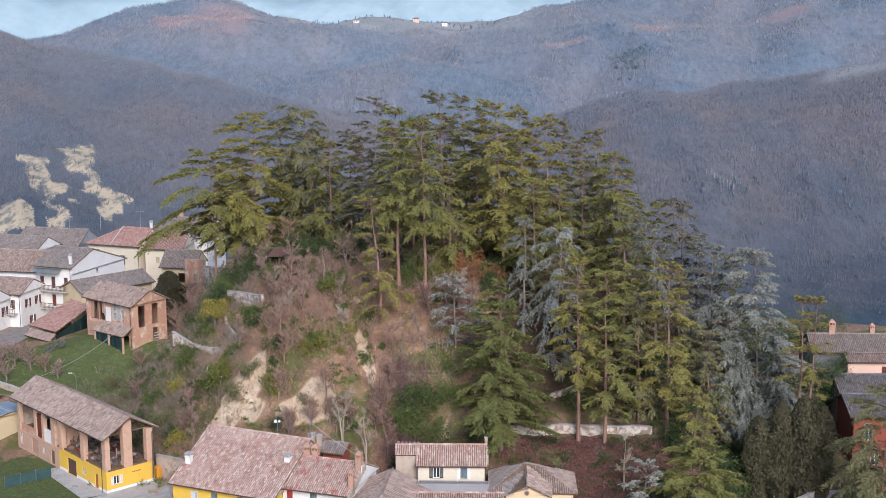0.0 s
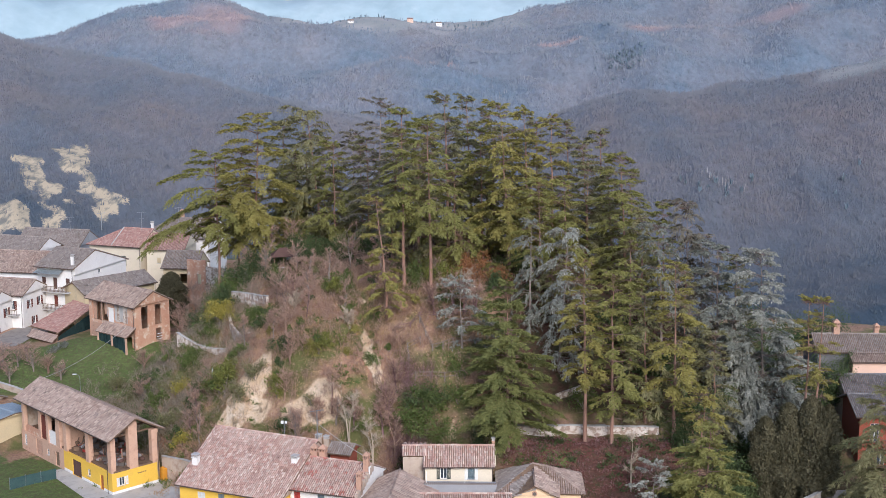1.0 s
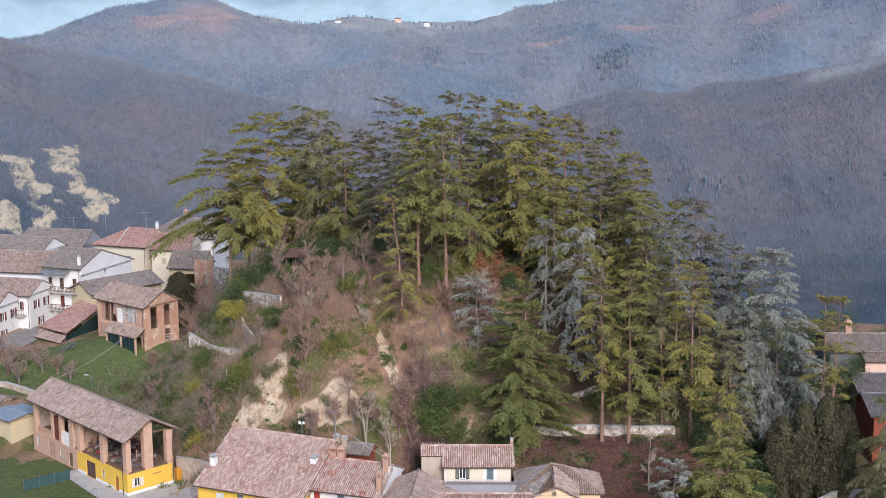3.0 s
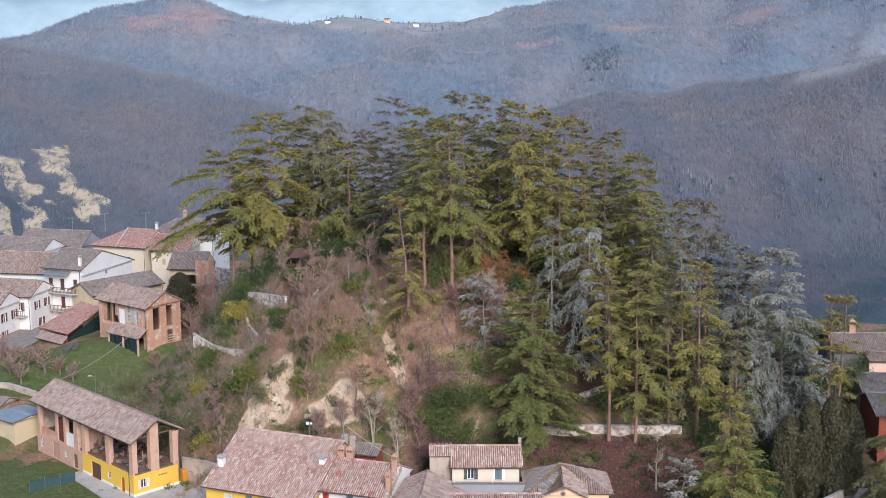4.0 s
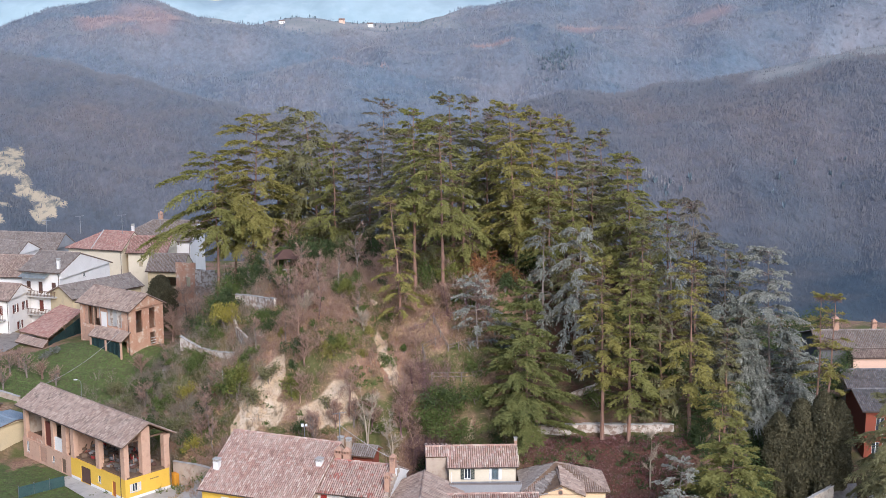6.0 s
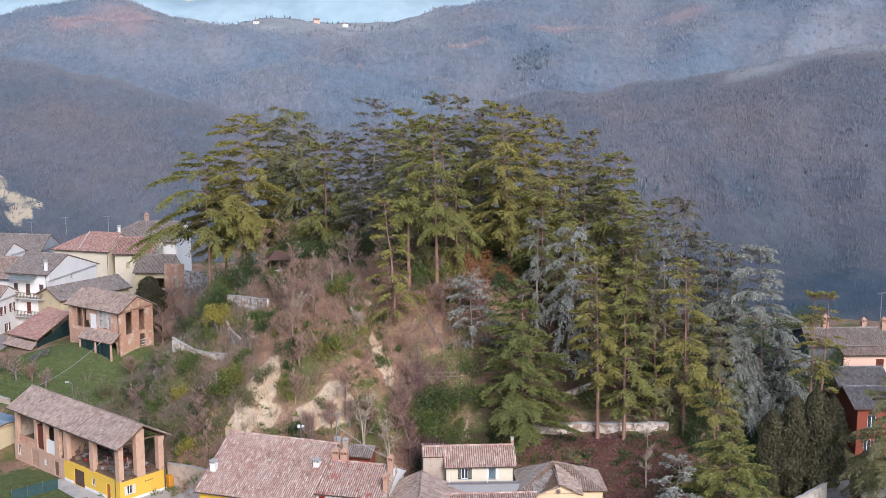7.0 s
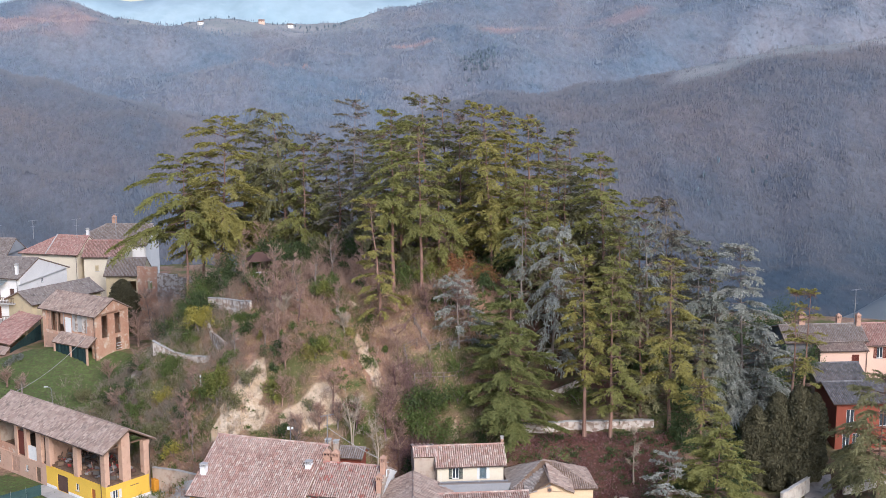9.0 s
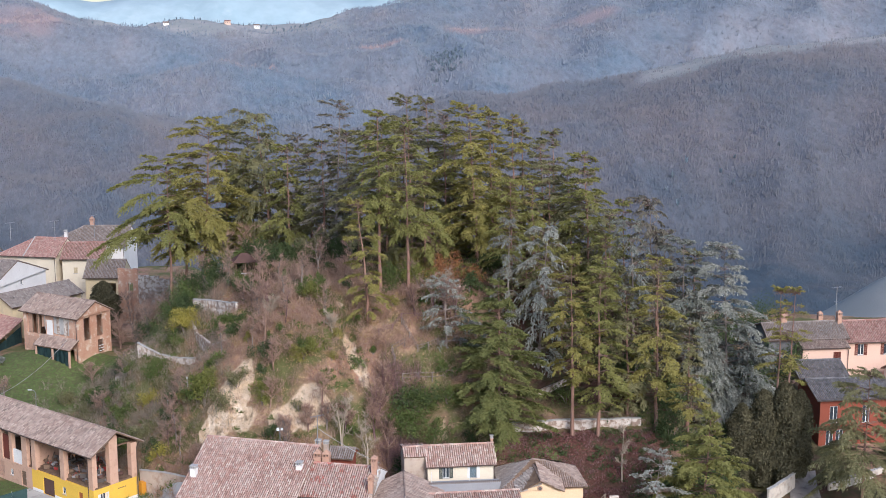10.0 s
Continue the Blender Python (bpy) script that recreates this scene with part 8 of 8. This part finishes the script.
far_woods("deep_valley_woods", "bluish winter woods low in the valley, shade painted into their colour", 46000, 76, 640, 1150, -23, 28, 3.2, 0.42, lambda x, y, d, a: not_open(x, y, d, a) * valley_shade_at(x, y), 3)
far_woods("near_valley_woods", "bare winter woodland on the valley slopes", 90000, 72, 850, 1640, -23, 28, 5.0, 0.7, lambda x, y, d, a: not_open(x, y, d, a) * (1 - valley_shade_at(x, y)), 3)
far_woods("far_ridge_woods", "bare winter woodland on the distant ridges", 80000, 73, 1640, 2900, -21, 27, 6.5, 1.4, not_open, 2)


def far_stand(name, label, spots, h, w, material, seed, blades, flare):
    """Stands of one kind of tree in the far woods. spots: x, y, spread along x, along y, how many."""
    rng = np.random.default_rng(seed)
    xy = np.concatenate([np.stack([rng.normal(cx, sx, k), rng.normal(cy, sy, k)], -1) for cx, cy, sx, sy, k in spots])
    n = len(xy)
    base = np.repeat(np.column_stack([xy, ground(xy[:, 0], xy[:, 1]) - 1.0]), blades, 0)
    m = n * blades
    hh = np.repeat(h * rng.uniform(0.6, 1.2, n), blades) * rng.uniform(0.75, 1.0, m)
    e = np.concatenate([rng.normal(0, flare, (m, 2)), np.ones((m, 1))], 1)
    v, f = leaf_quads(base + unit(e) * hh[:, None] * 0.5, e, rng.normal(0, 1, (m, 3)), hh, w * rng.uniform(0.6, 1.2, m))
    tagged(new(name, mesh_np(name, v, f, material)), label, "woodland", kind="stuff")


far_stand("pale_poplars", "pale leafless poplars in a valley fold", [(92, 2400, 9, 25, 26), (110, 2392, 7, 20, 16), (83, 2150, 6, 25, 18), (309, 2317, 18, 30, 26), (200, 1040, 7, 12, 22),
                                                                     (40, 2060, 14, 30, 16)], 10.0, 0.4, M["wood_pale"], 74, 3, 0.10)
far_stand("valley_conifers", "conifers among the bare woods, paled to blue as by haze", [(232, 2125, 16, 40, 90), (262, 2180, 12, 30, 40), (205, 1030, 22, 14, 14), (320, 1010, 30, 30, 8), (-420, 2730, 20, 20, 8), (-60, 2745, 60, 12, 40), (-250, 2745, 40, 12, 10)],
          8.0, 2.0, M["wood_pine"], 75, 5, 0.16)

p = scatter(1000, 95, (-36, 10, 162, 196), lambda x, y: slope_ok(x, y) * (fbm(x, y, 0.12, 3, 96) > -0.1))
brush("dry_grass_tufts", "tan dry grass tufts on the slope", p, np.random.default_rng(8).uniform(0.35, 0.95, len(p)), M["dry_grass"], 97, 14, 0.07, 0.9)
# brambles and ground ivy
p = scatter(900, 81, (-50, 14, 159, 202), lambda x, y: (fbm(x, y, 0.13, 3, 82) > 0.12) * (1 - 0.65 * sand_at(x, y)) * (knoll_r(x, y) < 1.1) * 0.9)
brush("bramble_cover", "low green brambles and ivy on the slope", p, np.random.default_rng(6).uniform(0.3, 0.9, len(p)), M["shrub"], 83, 16, 0.16, 1.3)
p = scatter(500, 84, (8, 46, 158, 184), lambda x, y: (fbm(x, y, 0.15, 3, 85) > 0.05) * 0.9)
brush("ivy_cover", "dark ground ivy among the cedars", p, np.random.default_rng(7).uniform(0.3, 0.9, len(p)), M["ivy"], 86, 16, 0.16, 1.3)
p = scatter(380, 87, (-57, -29, 168, 204), lambda x, y: (fbm(x, y, 0.14, 3, 89) > -0.1) * (1 - ground_zones(x, y, x * 0)[0]) * (1 - 0.9 * sand_at(x, y)))
brush("bank_ivy", "dark green ivy and bramble on the bank above the barn", p, np.random.default_rng(10).uniform(0.4, 1.3, len(p)), M["shrub"], 90, 16, 0.13, 1.2)
rb = np.random.default_rng(88)
for i in range(26):
    sx, sy = rb.uniform(-47, -23), rb.uniform(172, 203)
    if knoll_r(np.array(sx), np.array(sy)) < 0.62 or not overgrown(sx, sy):
        continue
    kind = ("ivy", "shrub", "shrub", "ivy", "dull")[i % 5]
    shrub(sx, sy, rb.uniform(1.0, 2.4), rb.uniform(0.9, 1.7), kind, {"ivy": "dark green bush on the overgrown bank", "shrub": "mid green bush on the overgrown bank", "dull": "grey-green bush on the overgrown bank"}[kind], 700 + i)

for i in range(70):
    sx, sy = rb.uniform(-33, 9), rb.uniform(164, 195)
    r_ = float(knoll_r(np.array(sx), np.array(sy)))
    if r_ < 0.3 or r_ > 1.0 or not overgrown(sx, sy):
        continue
    kind = ("dull", "olive", "shrub", "ivy", "dull", "shrub")[i % 6]
    shrub(sx, sy, rb.uniform(0.6, 1.6), rb.uniform(0.5, 1.15), kind, {"ivy": "small dark green bush on the sandy slope", "shrub": "small fresh green bush on the sandy slope", "dull": "small grey-green bush on the sandy slope", "olive": "small olive bush on the sandy slope"}[kind], 900 + i)


def leaf_litter(name, label, n, seed, box_, accept, material, size):
    """Fallen leaves and bits lying on the ground, too many to count."""
    rng = np.random.default_rng(seed)
    p_ = scatter(n, seed, box_, accept)
    k = len(p_)
    e = 0.3
    z_ = ground(p_[:, 0], p_[:, 1])
    gx = (ground(p_[:, 0] + e, p_[:, 1]) - z_) / e
    gy = (ground(p_[:, 0], p_[:, 1] + e) - z_) / e
    up = unit(np.stack([-gx, -gy, np.ones(k)], -1)) + rng.normal(0, 0.25, (k, 3))
    ln = size * rng.uniform(0.5, 1.4, k)
    v, f = leaf_quads(np.column_stack([p_, z_ + 0.06]), np.concatenate([rng.normal(0, 1, (k, 2)), rng.normal(0, 0.2, (k, 1))], 1), up, ln, ln * 0.6)
    tagged(new(name, mesh_np(name, v, f, material)), label, "leaf litter", kind="stuff")


leaf_litter("leaf_litter", "reddish brown fallen leaves on the bank", 17000, 91, (11, 34, 157.5, 167), lambda x, y: np.clip(0.75 + fbm(x, y, 0.3, 3, 92), 0, 1), M["litter_leaf"], 0.28)
leaf_litter("slope_litter", "dry leaves caught on the slope", 9000, 93, (-30, 12, 160, 195), lambda x, y: np.clip(0.3 + 1.2 * fbm(x, y, 0.2, 3, 94), 0, 1) * (1 - 0.8 * sand_at(x, y)), M["dry_grass"], 0.24)

p = scatter(800, 98, (-80, -44, 160, 214), lambda x, y: ground_zones(x, y, x * 0)[0] * 0.9)
brush("lawn_grass", "tufts of fresh green grass on the lawn", p, np.random.default_rng(9).uniform(0.12, 0.35, len(p)), M["lawn"], 99, 12, 0.07, 1.2)
